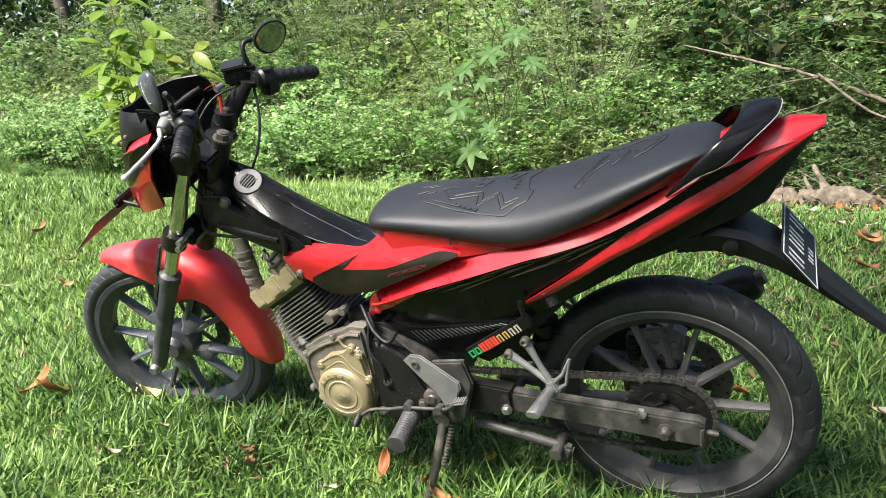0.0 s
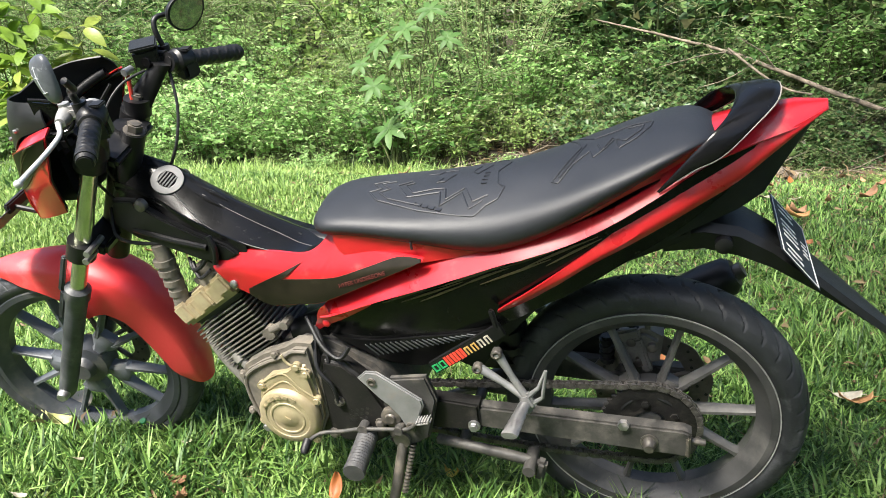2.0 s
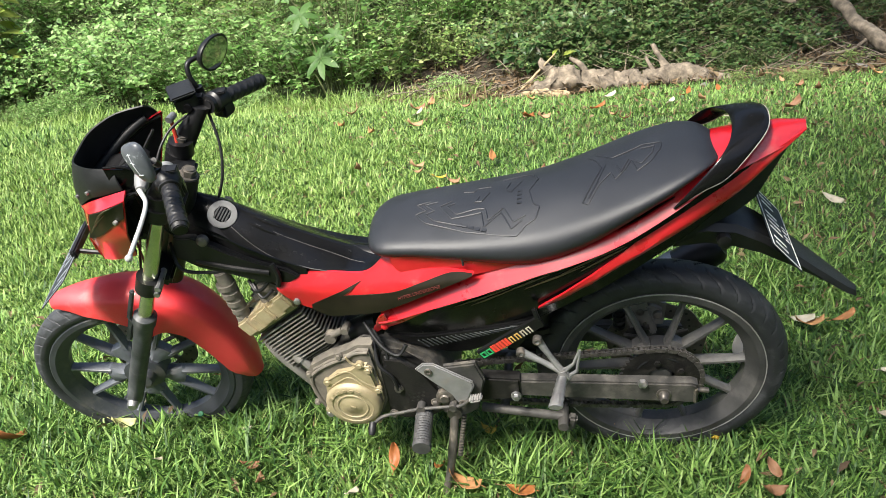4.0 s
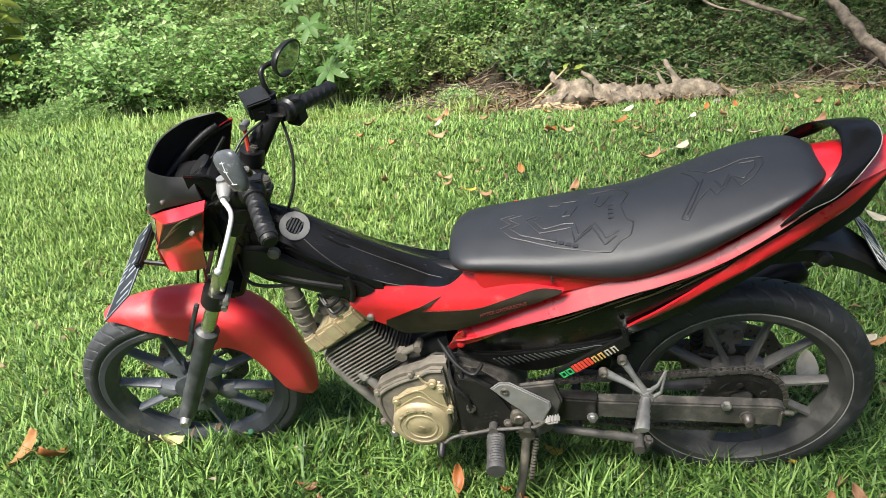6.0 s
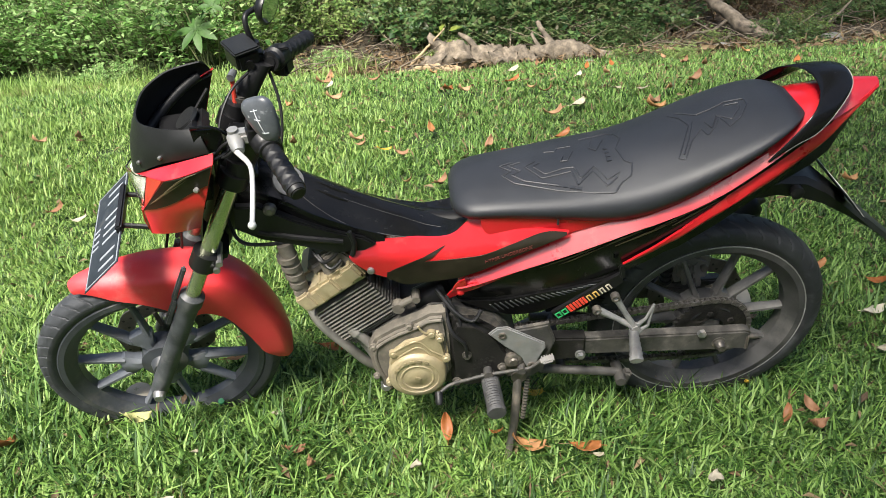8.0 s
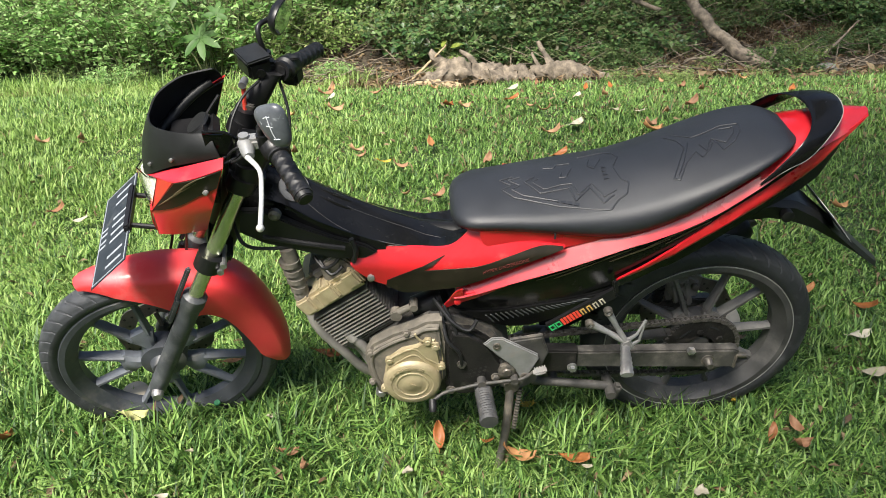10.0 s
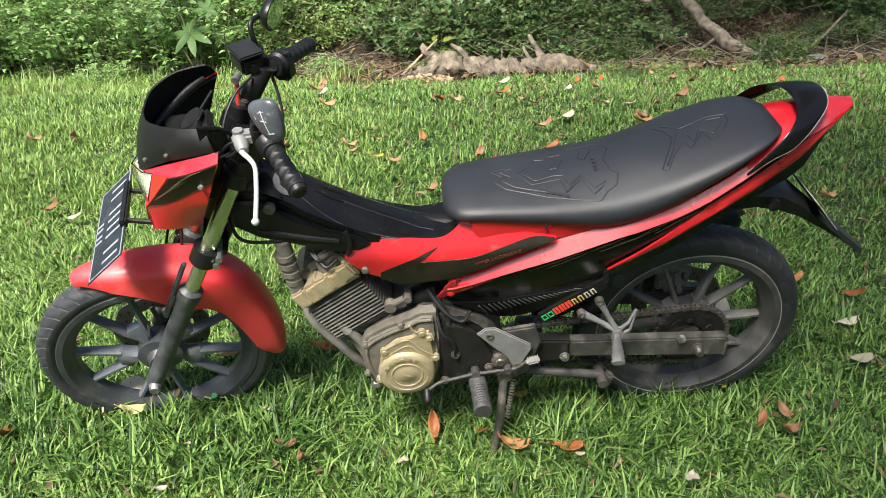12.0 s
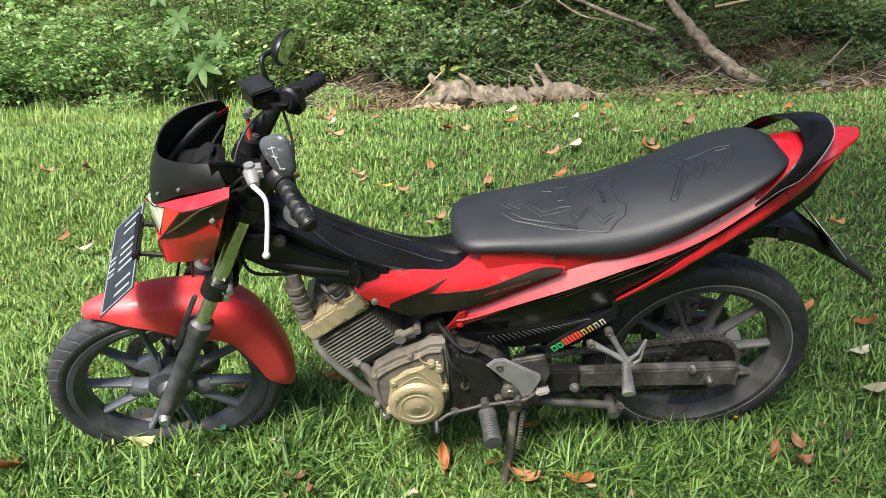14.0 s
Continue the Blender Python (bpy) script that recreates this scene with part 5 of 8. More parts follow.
def mirror_head(c, normal, wide, tall, deep, material, glass, parent, roll=0.0, power=1.0, taper=0.12):
    pw = lambda v: math.copysign(abs(v) ** power, v)

    n = Vector(normal).normalized()
    a = n.cross(Vector((0, 0, 1))).normalized()
    b = a.cross(n)
    a, b = a * math.cos(roll) + b * math.sin(roll), b * math.cos(roll) - a * math.sin(roll)
    bm = bm_new()
    sections = []
    for q in range(9):
        u = q / 8
        s = math.sqrt(max(0.0, 1 - u * u * 0.985)) if q else 1.0
        sections.append([c - n * deep * u + (a * pw(math.cos(t)) * wide * (1 + taper * pw(math.sin(t))) + b * pw(math.sin(t)) * tall) * s for t in [2 * math.pi * k / 28 for k in range(28)]])
    rim = [[p + n * 0.003 for p in sections[0]]]
    loft(bm, rim + sections)
    shell = turned("mirror_housing", bm, material, "", parent)
    bm = bm_new()
    ring = [c + n * 0.0036 + (a * pw(math.cos(t)) * wide * (1 + taper * pw(math.sin(t))) + b * pw(math.sin(t)) * tall) * 0.9 for t in [2 * math.pi * k / 28 for k in range(28)]]
    back = [p - n * 0.002 for p in ring]
    loft(bm, [back, ring])
    turned("mirror_glass", bm, glass, "", parent, smooth=0)
    return a, b, n


mirror_head(eye_r, (0.88, -0.44, -0.20), 0.046, 0.036, 0.022, BLACK_SATIN, GLASS_MIRROR, mirror_r)
base = Vector((-0.262, -0.135, 0.950))
eye_l = Vector((-0.233, -0.222, 1.030))
bm = bm_new()
tube(bm, [base + Vector((0, 0, -0.018)), base + Vector((0, 0, 0.01))], 0.012, 12)
tube(bm, curve([base, base + Vector((0, -0.008, 0.03)), eye_l + Vector((0.012, 0.03, -0.028)), eye_l + Vector((0.016, 0.012, -0.008))], 6), 0.006, 10)
mirror_l = turned("mirror_stalk", bm, BLACK_SATIN, "stalk of the mirror turned inwards")
a, b, n = mirror_head(eye_l, (0.50, 0.85, -0.10), 0.025, 0.036, 0.013, MIRROR_SHELL, GLASS_MIRROR, mirror_l, 0.35, 0.66, 0.28)
bm = bm_new()
for pts in ([(-0.2, 0.55), (0.25, 0.55)], [(0.05, 0.62), (0.02, -0.5)], [(-0.15, 0.2), (0.2, 0.1)], [(-0.1, -0.45), (0.3, -0.5)], [(-0.45, 0.3), (-0.5, 0.62)]):
    line = []
    for u in range(7):
        s, t = pts[0][0] + (pts[1][0] - pts[0][0]) * u / 6, pts[0][1] + (pts[1][1] - pts[0][1]) * u / 6
        depth = math.sqrt(max(0, 1 - s * s - t * t))
        line.append(eye_l - n * (0.013 * depth + 0.0004) + a * 0.027 * s + b * 0.036 * t)
    tube(bm, line, 0.0007, 5)
turned("scratches", bm, SCRATCH, "pale scratches on the housing", mirror_l)

# brake fluid reservoir
bm = bm_new()
c = Vector((-0.275, 0.135, 0.938))
rot = Matrix.Rotation(radians(24), 3, "Z")
box(bm, c, (0.046, 0.062, 0.036), rot, 0.006)
resv = turned("fluid_reservoir", bm, BLACK_SATIN, "black brake fluid reservoir")
bm = bm_new()
box(bm, c + Vector((0, 0, 0.021)), (0.052, 0.068, 0.007), rot, 0.003)
turned("lid", bm, BLACK_MATT, "", resv)
bm = bm_new()
lathe(bm, [(0.0, -0.035), (0.009, -0.035), (0.009, -0.03), (0, -0.03)], (c.x + 0.012, c.y, c.z - 0.004), 14)
turned("sight_glass", bm, BLACK_GLOSS, "", resv)
bm = bm_new()
tube(bm, [c + Vector((-0.02, -0.035, -0.012)), c + Vector((-0.026, -0.055, -0.012))], 0.0075, 10)
turned("hose_joint", bm, ALLOY, "shiny banjo bolt", resv)
bm = bm_new()
tube(bm, curve([c + Vector((-0.024, -0.048, -0.016)), c + Vector((-0.027, -0.05, -0.04)), c + Vector((-0.03, -0.055, -0.065))], 5), 0.0042, 8)
turned("hose_sleeve", bm, FLUID_RED, "", resv)

# cables from the bar into the frame
for pts, r in (([(-0.27, 0.10, 0.92), (-0.305, 0.06, 0.91), (-0.335, 0.02, 0.87), (-0.35, -0.02, 0.80), (-0.33, 0.0, 0.70)], 0.0026),
               ([(-0.26, -0.12, 0.93), (-0.315, -0.12, 0.925), (-0.345, -0.09, 0.86), (-0.35, -0.04, 0.74), (-0.30, -0.02, 0.66)], 0.0028),
               ([(-0.235, 0.125, 0.915), (-0.225, 0.09, 0.85), (-0.235, 0.06, 0.79), (-0.26, 0.04, 0.74)], 0.003),
               ([(-0.27, -0.13, 0.945), (-0.30, -0.14, 0.925), (-0.325, -0.12, 0.90), (-0.35, -0.06, 0.88)], 0.0026)):
    bm = bm_new()
    tube(bm, curve(pts, 7), r, 8)
    turned("cable", bm, RUBBER)

# ---- cowl, headlamp and plate ----
RIM = [(-0.464, 0.0, 0.938), (-0.451, 0.050, 0.947), (-0.415, 0.087, 0.954), (-0.382, 0.101, 0.955), (-0.350, 0.107, 0.955)]
LOW = [(-0.500, 0.0, 0.832), (-0.489, 0.044, 0.842), (-0.432, 0.093, 0.887), (-0.385, 0.116, 0.906), (-0.340, 0.132, 0.922)]
rim_half, low_half = resample(curve(RIM, 6), 16), resample(curve(LOW, 6), 16)
mirror_pts = lambda h: [Vector((p.x, -p.y, p.z)) for p in reversed(h)][:-1] + h
rim_line, low_line = mirror_pts(rim_half), mirror_pts(low_half)
grid = []
for lo_p, hi_p in zip(low_line, rim_line):
    row = []
    for k in range(8):
        u = k / 7
        p = lo_p.lerp(hi_p, u)
        out = Vector((p.x + 0.36, p.y, 0)).normalized()
        row.append(p + out * 0.006 * math.sin(math.pi * u))
    grid.append(row)
bm = sheet(bm_new(), grid, 0.003, (-0.34, 0, 0.92))
cowl = turned("headlamp_cowl", bm, BLACK_MATT, "matt black fly screen cowl", smooth=32)
for side in (-1, 1):
    for x, y, z in ((-0.428, 0.104, 0.906), (-0.474, 0.066, 0.877)):
        bm = bm_new()
        out = Vector((-0.55, 0.83 * side, 0.1)).normalized()
        p = Vector((x, y * side, z))
        tube(bm, [p - out * 0.008, p - out * 0.0022, p - out * 0.0014], [0.0036, 0.0036, 0.0024], 12)
        turned("screw", bm, ALLOY, "", cowl)
    # the cowl's inner wing behind its shoulder
    if side > 0:
        continue
    bm = bm_new()
    tube(bm, curve([(-0.36, 0.118 * side, 0.965), (-0.325, 0.112 * side, 0.955), (-0.305, 0.105 * side, 0.925), (-0.315, 0.115 * side, 0.905), (-0.35, 0.135 * side, 0.905)], 6), 0.003, 8)
    grid2 = [[Vector((-0.36 + 0.045 * u, (0.120 - 0.010 * u) * side, 0.91 + 0.052 * v * (1 - 0.25 * u))) for v in (0, 0.5, 1)] for u in (0, 0.25, 0.5, 0.75, 1.0)]
    sheet(bm, grid2, 0.003, (-0.34, 0, 0.93))
    turned("inner_wing", bm, BLACK_GLOSS, "", cowl)
bm = bm_new()
box(bm, (-0.378, 0, 0.872), (0.055, 0.12, 0.04), Matrix.Rotation(radians(-35), 3, "Y"), 0.012)
meter = turned("instrument_panel", bm, BLACK_SATIN, "black instrument housing")
for y, r in ((-0.035, 0.026), (0.035, 0.026)):
    bm = bm_new()
    q = Matrix.Rotation(radians(-35), 3, "Y")
    p = Vector((-0.378, y * 0.85, 0.872)) + q @ Vector((0, 0, 0.018))
    tube(bm, [p, p + q @ Vector((0, 0, 0.006))], [r, r * 0.92], 24)
    turned("dial", bm, BLACK_MATT, "", meter)
for side in (-1, 1):
    # upper lit ledge, flank and chin of the headlamp fairing
    T0, T1 = Vector((-0.490, 0.042 * side, 0.841)), Vector((-0.334, 0.134 * side, 0.922))
    C0, C1 = Vector((-0.429, 0.125 * side, 0.876)), Vector((-0.337, 0.150 * side, 0.911))
    M0, M1 = Vector((-0.496, 0.062 * side, 0.772)), Vector((-0.372, 0.143 * side, 0.826))
    B0, B1 = Vector((-0.502, 0.050 * side, 0.703)), Vector((-0.402, 0.100 * side, 0.740))
    keys = [(T0, T1), (C0, C1), (M0, M1), (B0, B1)]
    grid = []
    for q in range(13):
        u = q / 12
        row = []
        for k in range(3):
            for v in range(4 if k < 2 else 5):
                w = v / 4
                a0, a1 = keys[k], keys[k + 1]
                p = a0[0].lerp(a1[0], w).lerp(a0[1].lerp(a1[1], w), u)
                if k == 0:
                    p = p + Vector((0, 0.016 * side, 0.010)) * math.sin(math.pi * u) * (1 - w)
                row.append(p + Vector((-0.35, 0.6 * side, 0)) * 0.010 * math.sin(math.pi * u) * (w if k == 0 else 1))
        grid.append(row)
    bm = sheet(bm_new(), grid, 0.003, (-0.42, 0, 0.80))
    cheek = turned("headlamp_fairing", bm, RED, "red headlamp fairing", smooth=28)
    lining = [[p.lerp(Vector((-0.40, 0.02 * side, 0.82)), 0.06) for p in row] for row in grid]
    if side > 0:  # black roll inside the screen, placed to hide the red ledge from the camera
        bm = bm_new()
        tube(bm, [T0.lerp(T1, 0.08 * k) + Vector((0.006, -0.008, 0.009)) + Vector((0, 0.016, 0.010)) * math.sin(math.pi * 0.08 * k) for k in range(11)], 0.0095, 10)
        turned("edging", bm, BLACK_MATT, "", cheek)
    turned("lining", sheet(bm_new(), lining, 0.003, (-0.42, 0, 0.80)), BLACK_MATT, "black inside of the fairing", cheek)
    grid = []
    for q in range(11):
        u = q / 10
        row = []
        for v in range(6):
            w = v / 5
            top_p = C0.lerp(C1, 0.06 + 0.94 * u)
            low_p = M0.lerp(M1, u).lerp(B0.lerp(B1, u), 0.16 * math.sin(math.pi * min(1, u * 1.1)))
            p = top_p.lerp(low_p, 0.03 + along([(0, 0.93), (0.35, 0.72), (0.7, 0.52), (1, 0.45)], u) * w)
            row.append(p + Vector((-0.35, 0.6 * side, 0)) * (0.010 * math.sin(math.pi * u)) + Vector((-0.6, 0.78 * side, 0)) * 0.0030)
        grid.append(row)
    bm = sheet(bm_new(), grid, 0.0016, (-0.42, 0, 0.80))
    decal = turned("decal", bm, DECAL, "dark streaked decal", cheek)
    for k in range(6):
        w0, u0 = 0.85 - 0.13 * k, 0.05 + 0.05 * k
        bm = bm_new()
        pts = []
        for q in range(6):
            u, w = u0 + (0.30 + 0.06 * (k % 3)) * q / 5, w0 - (0.45 - 0.03 * k) * q / 5
            p = C0.lerp(C1, 0.06 + 0.94 * u).lerp(M0.lerp(M1, u), 0.03 + along([(0, 0.9), (0.35, 0.68), (0.7, 0.48), (1, 0.4)], u) * max(0.02, w))
            pts.append(p + Vector((-0.35, 0.6 * side, 0)) * (0.010 * math.sin(math.pi * u)) + Vector((-0.6, 0.78 * side, 0)) * 0.0032)
        tube(bm, pts, [0.0004, 0.0013, 0.0016, 0.0012, 0.0008, 0.0003], 5)
        turned("streak", bm, BRONZE, "", cheek)
    bm = bm_new()
    out = Vector((-0.5, 0.85 * side, 0)).normalized()
    p = Vector((-0.380, 0.152 * side, 0.862))
    tube(bm, [p - out * 0.010, p - out * 0.0042, p - out * 0.003], [0.0046, 0.0046, 0.003], 14)
    turned("screw", bm, ALLOY, "", cheek)
def lamp_face(depth):
    """The lamp's face: a facet on each side of the nose, tapering down; depth sets it back."""
    cols = [((-0.464, 0.078, 0.855), (-0.494, 0.060, 0.780)), ((-0.490, 0.046, 0.838), (-0.500, 0.050, 0.772)), ((-0.514, 0.0, 0.828), (-0.515, 0.0, 0.766))]
    cols = [((a[0], -a[1], a[2]), (b[0], -b[1], b[2])) for a, b in cols] + list(reversed(cols[:-1]))
    return [[Vector(a).lerp(Vector(b), k / 6) + Vector((depth, 0, 0)) for k in range(7)] for a, b in cols]


turned("headlamp_lens", sheet(bm_new(), lamp_face(-0.001), 0.003, (-0.4, 0, 0.8)), LENS, "clear headlamp lens", smooth=20).visible_shadow = False
turned("headlamp_reflector", sheet(bm_new(), lamp_face(0.007), 0.003, (-0.4, 0, 0.8)), REFLECTOR, "silver headlamp reflector", smooth=20)
for s in (-1, 1):
    rim_in = [Vector((-0.464, 0.078 * s, 0.855)).lerp(Vector((-0.495, 0.060 * s, 0.774)), k / 5) for k in range(6)]
    rim_out = [Vector((-0.430, 0.125 * s, 0.8765)).lerp(Vector((-0.497, 0.063 * s, 0.771)), k / 5) for k in range(6)]
    turned("lamp_surround", sheet(bm_new(), [rim_in, rim_out], 0.003, (-0.4, 0, 0.8)), RED, "", smooth=20)
chin = [[Vector((x, y, z)) for x, y, z in ((-0.500, 0.060 * s, 0.772), (-0.505, 0.056 * s, 0.74), (-0.503, 0.050 * s, 0.703))] for s in (-1, -0.5, 0, 0.5, 1)]
turned("chin", sheet(bm_new(), chin, 0.003, (-0.4, 0, 0.8)), RED, "red chin below the lamp", smooth=20)
bm = bm_new()
box(bm, (-0.43, 0, 0.80), (0.11, 0.13, 0.13), None, 0.02)
box(bm, (-0.410, 0, 0.858), (0.09, 0.16, 0.04), None, 0.014)
turned("headlamp_case", bm, BLACK_SATIN)

PLATE = Matrix.Translation((-0.588, -0.013, 0.702)) @ Matrix.Rotation(radians(51), 4, "Y")
bm = bm_new()
box(bm, (0, 0, 0), (0.0016, 0.262, 0.104), None, 0.0005)
bmesh.ops.transform(bm, matrix=PLATE, verts=bm.verts)
plate = turned("number_plate", bm, PLATE_BLACK, "black embossed number plate tilted back below the lamp")
bm = bm_new()
for c, s in (((-0.0012, 0, 0.047), (0.001, 0.254, 0.002)), ((-0.0012, 0, -0.047), (0.001, 0.254, 0.002)), ((-0.0012, 0.126, 0), (0.001, 0.002, 0.094)), ((-0.0012, -0.126, 0), (0.001, 0.002, 0.094))):
    box(bm, c, s)
bmesh.ops.transform(bm, matrix=PLATE, verts=bm.verts)
turned("plate_border", bm, PLATE_INK, "", plate)
for k, y in enumerate((-0.105, -0.078, -0.035, -0.012, 0.011, 0.034, 0.078, 0.104)):
    bm = bm_new()
    box(bm, (-0.0014, y, 0.012), (0.001, 0.0060, 0.046), None, 0.0)
    bmesh.ops.transform(bm, matrix=PLATE, verts=bm.verts)
    turned("plate_bar", bm, PLATE_INK, "", plate)
for y in (-0.03, -0.015, 0.005, 0.02):
    bm = bm_new()
    box(bm, (-0.0014, y, -0.035), (0.001, 0.0055, 0.018))
    bmesh.ops.transform(bm, matrix=PLATE, verts=bm.verts)
    turned("plate_bar", bm, PLATE_INK, "", plate)
bm = bm_new()
for y in (-0.045, 0.045):
    tube(bm, [(-0.56, y, 0.735), (-0.50, y, 0.715), (-0.45, y, 0.72)], 0.005, 8)
box(bm, (-0.552, 0, 0.735), (0.012, 0.13, 0.02), None, 0.003)
turned("plate_bracket", bm, BLACK_SATIN)

# ---- backbone cover, frame and front suspension parts ----
SPINE = [  # x, crown, lip, half width
    (-0.345, 0.800, 0.740, 0.040), (-0.30, 0.792, 0.735, 0.050), (-0.25, 0.772, 0.720, 0.060), (-0.19, 0.734, 0.690, 0.072), (-0.12, 0.696, 0.662, 0.080),
    (-0.05, 0.663, 0.643, 0.086), (0.02, 0.634, 0.627, 0.089), (0.075, 0.617, 0.632, 0.091), (0.118, 0.620, 0.668, 0.089)]


def on_spine(x, v, sink=0.0):
    """The cover's skin at x: v runs from -1 (left lip) over 0 (crown) to 1 (right lip)."""
    t, lip, w = [along([(p[0], p[k]) for p in SPINE], x) for k in (1, 2, 3)]
    f = abs(v)
    z = t - (t - lip) * (0.12 * ease(0.0, 0.3, f) + 0.88 * max(0.0, (f - 0.26) / 0.74) ** 1.15) - sink
    if v > 0:
        z -= 0.034 * ease(-0.26, 0.0, x) * min(1, f * w / 0.06)
    return Vector((x, w * v, z))


bm = bm_new()
loops = []
for k in range(57):
    x = -0.345 + 0.463 * k / 56
    ring = [on_spine(x, -1 + q / 14) for q in range(29)]
    ring += [on_spine(x, 0.97, 0.016), on_spine(x, 0.6, 0.045), on_spine(x, -0.6, 0.045), on_spine(x, -0.97, 0.016)]
    loops.append(ring)
loft(bm, loops)
spine = fixed("backbone_cover", bm, BLACK_GLOSS, "glossy black scuffed backbone cover", smooth=50)
# thin grey tubes draw in the highlights along the cover's creases
for pts, r in (([(-0.215, -0.62), (-0.15, -0.90), (-0.08, -0.985), (0.0, -0.985), (0.07, -0.985)], 0.0011), ([(-0.17, -0.30), (-0.10, -0.36), (-0.02, -0.42), (0.05, -0.55)], 0.0006)):
    bm = bm_new()
    tube(bm, [on_spine(p.x, p.y) for p in curve([Vector((x, v, 0)) for x, v in pts], 8)], r, 5)
    fixed("cover_ridge", bm, GLINT, "pale scuffed crease", spine)
for v0 in (-0.10, -0.34):
    bm = bm_new()
    tube(bm, [on_spine(x, v0 - 0.5 * (x + 0.2)) for x in (-0.185, -0.17, -0.155, -0.14, -0.125)], [0.001, 0.003, 0.005, 0.004, 0.001], 8)
    fixed("vent_scoop", bm, BLACK_GLOSS, "", spine)
# round badge on the cover
bm = bm_new()
c_badge = on_spine(-0.233, -0.42)
e_x = (on_spine(-0.205, -0.42) - on_spine(-0.261, -0.42)).normalized()
e_z = e_x.cross(on_spine(-0.233, -0.1) - on_spine(-0.233, -0.7)).normalized()
tilt = Matrix.Translation(c_badge) @ Matrix((e_x, e_z.cross(e_x), e_z)).transposed().to_4x4()
def disc(bm, r0, r1, z0, z1, n=36):
    rings = []
    for r, z in ((r0, z0), (r1, z0), (r1, z1), (r0, z1)):
        rings.append([bm.verts.new((r * math.cos(2 * math.pi * k / n), r * math.sin(2 * math.pi * k / n), z)) for k in range(n)])
    for a in range(4):
        b = (a + 1) % 4
        for k in range(n):
            bm.faces.new((rings[a][k], rings[a][(k + 1) % n], rings[b][(k + 1) % n], rings[b][k]))
disc(bm, 0.017, 0.030, -0.006, 0.0018)
bmesh.ops.transform(bm, matrix=tilt, verts=bm.verts)
badge = fixed("badge", bm, BADGE_GREY, "grey ring badge", spine)
bm = bm_new()
for k in range(5):
    box(bm, (-0.012 + 0.006 * k, 0, 0.002), (0.003, 0.028, 0.0025))
bmesh.ops.transform(bm, matrix=tilt, verts=bm.verts)
fixed("badge_bars", bm, BLACK_MATT, "", spine)

for side in (-1, 1):
    bm = bm_new()
    prism(bm, [(-0.335, 0.725), (-0.29, 0.725), (-0.225, 0.690), (-0.16, 0.664), (-0.10, 0.646), (-0.078, 0.630), (-0.10, 0.614), (-0.16, 0.611), (-0.235, 0.632), (-0.30, 0.648), (-0.345, 0.675)], -0.010, 0.010, 0.003)
    for v in bm.verts:
        v.co.y += side * (0.062 + 0.09 * max(0, v.co.x + 0.335))
        v.co.z -= 0.034 * (side > 0)
    plate_f = fixed("frame_cover", bm, BLACK_SATIN, "black plastic cover over the frame")
    bm = bm_new()
    tube(bm, curve([(-0.30, 0.074 * side, 0.666), (-0.22, 0.084 * side, 0.652), (-0.14, 0.090 * side, 0.640)], 6), 0.006, 8)
    fixed("rib", bm, BLACK_SATIN, "", plate_f)
    bm = bm_new()
    lathe(bm, [(0.0, side * 0.014), (0.006, side * 0.014), (0.008, side * 0.012), (0.012, side * 0.010), (0.013, 0), (0, 0)], (-0.270, 0.068 * side, 0.716), 16)
    fixed("bolt", bm, STEEL, "", plate_f)
    # skirt that closes the cover down to the frame, with a strap round it
    skirt_y = lambda x, z: along([(p[0], p[3]) for p in SPINE], x) * 0.985 + 0.004 * max(0, 0.72 - z) / 0.08
    if side < 0:
        neck = strip(bm_new(), [(-0.345, 0.752), (-0.30, 0.742), (-0.25, 0.726), (-0.19, 0.696), (-0.12, 0.667), (-0.06, 0.646)], [(-0.345, 0.672), (-0.29, 0.656), (-0.22, 0.644), (-0.16, 0.630), (-0.11, 0.622), (-0.06, 0.620)], skirt_y, 24, 6, 0.004)
        fixed("neck_skirt", neck, BLACK_GLOSS, "", plate_f)
        bm = bm_new()
        tube(bm, curve([(-0.125, -0.098, 0.668), (-0.118, -0.100, 0.64), (-0.126, -0.098, 0.612)], 5), 0.0055, 8)
        fixed("strap", bm, BLACK_MATT, "", plate_f)
bm = bm_new()
tube(bm, [(-0.395, 0, 0.655), (-0.30, 0, 0.845)], 0.030, 20)
fixed("steering_head", bm, BLACK_SATIN)
bm = bm_new()
tube(bm, curve([(-0.33, 0, 0.72), (-0.1, 0, 0.64), (0.1, 0, 0.60), (0.35, 0, 0.62), (0.62, 0, 0.73)], 6), 0.024, 12)
fixed("main_frame", bm, BLACK_SATIN)
# horn and ignition box hanging below the cover
bm = bm_new()
hx = Vector((-0.258, -0.072, 0.605))
for k in range(5):
    tube(bm, [hx + Vector((0.008 * k * 0.4, 0, -0.022 * k)), hx + Vector((0.008 * k * 0.4, 0, -0.022 * k - 0.012))], [0.021 - 0.001 * k, 0.021 - 0.001 * k], 16)
tube(bm, [hx + Vector((0, 0, 0.03)), hx + Vector((0.015, 0, -0.105))], 0.016, 14)
fixed("intake_bellows", bm, DUST_CASE, "ribbed dusty hose")
bm = bm_new()
box(bm, (-0.25, -0.03, 0.635), (0.05, 0.07, 0.03), None, 0.008)
fixed("hose_bracket", bm, RUBBER)
bm = bm_new()
tube(bm, curve([(-0.262, -0.05, 0.495), (-0.235, -0.06, 0.515), (-0.205, -0.07, 0.50)], 5), 0.008, 8)
fixed("breather_hose", bm, RUBBER)
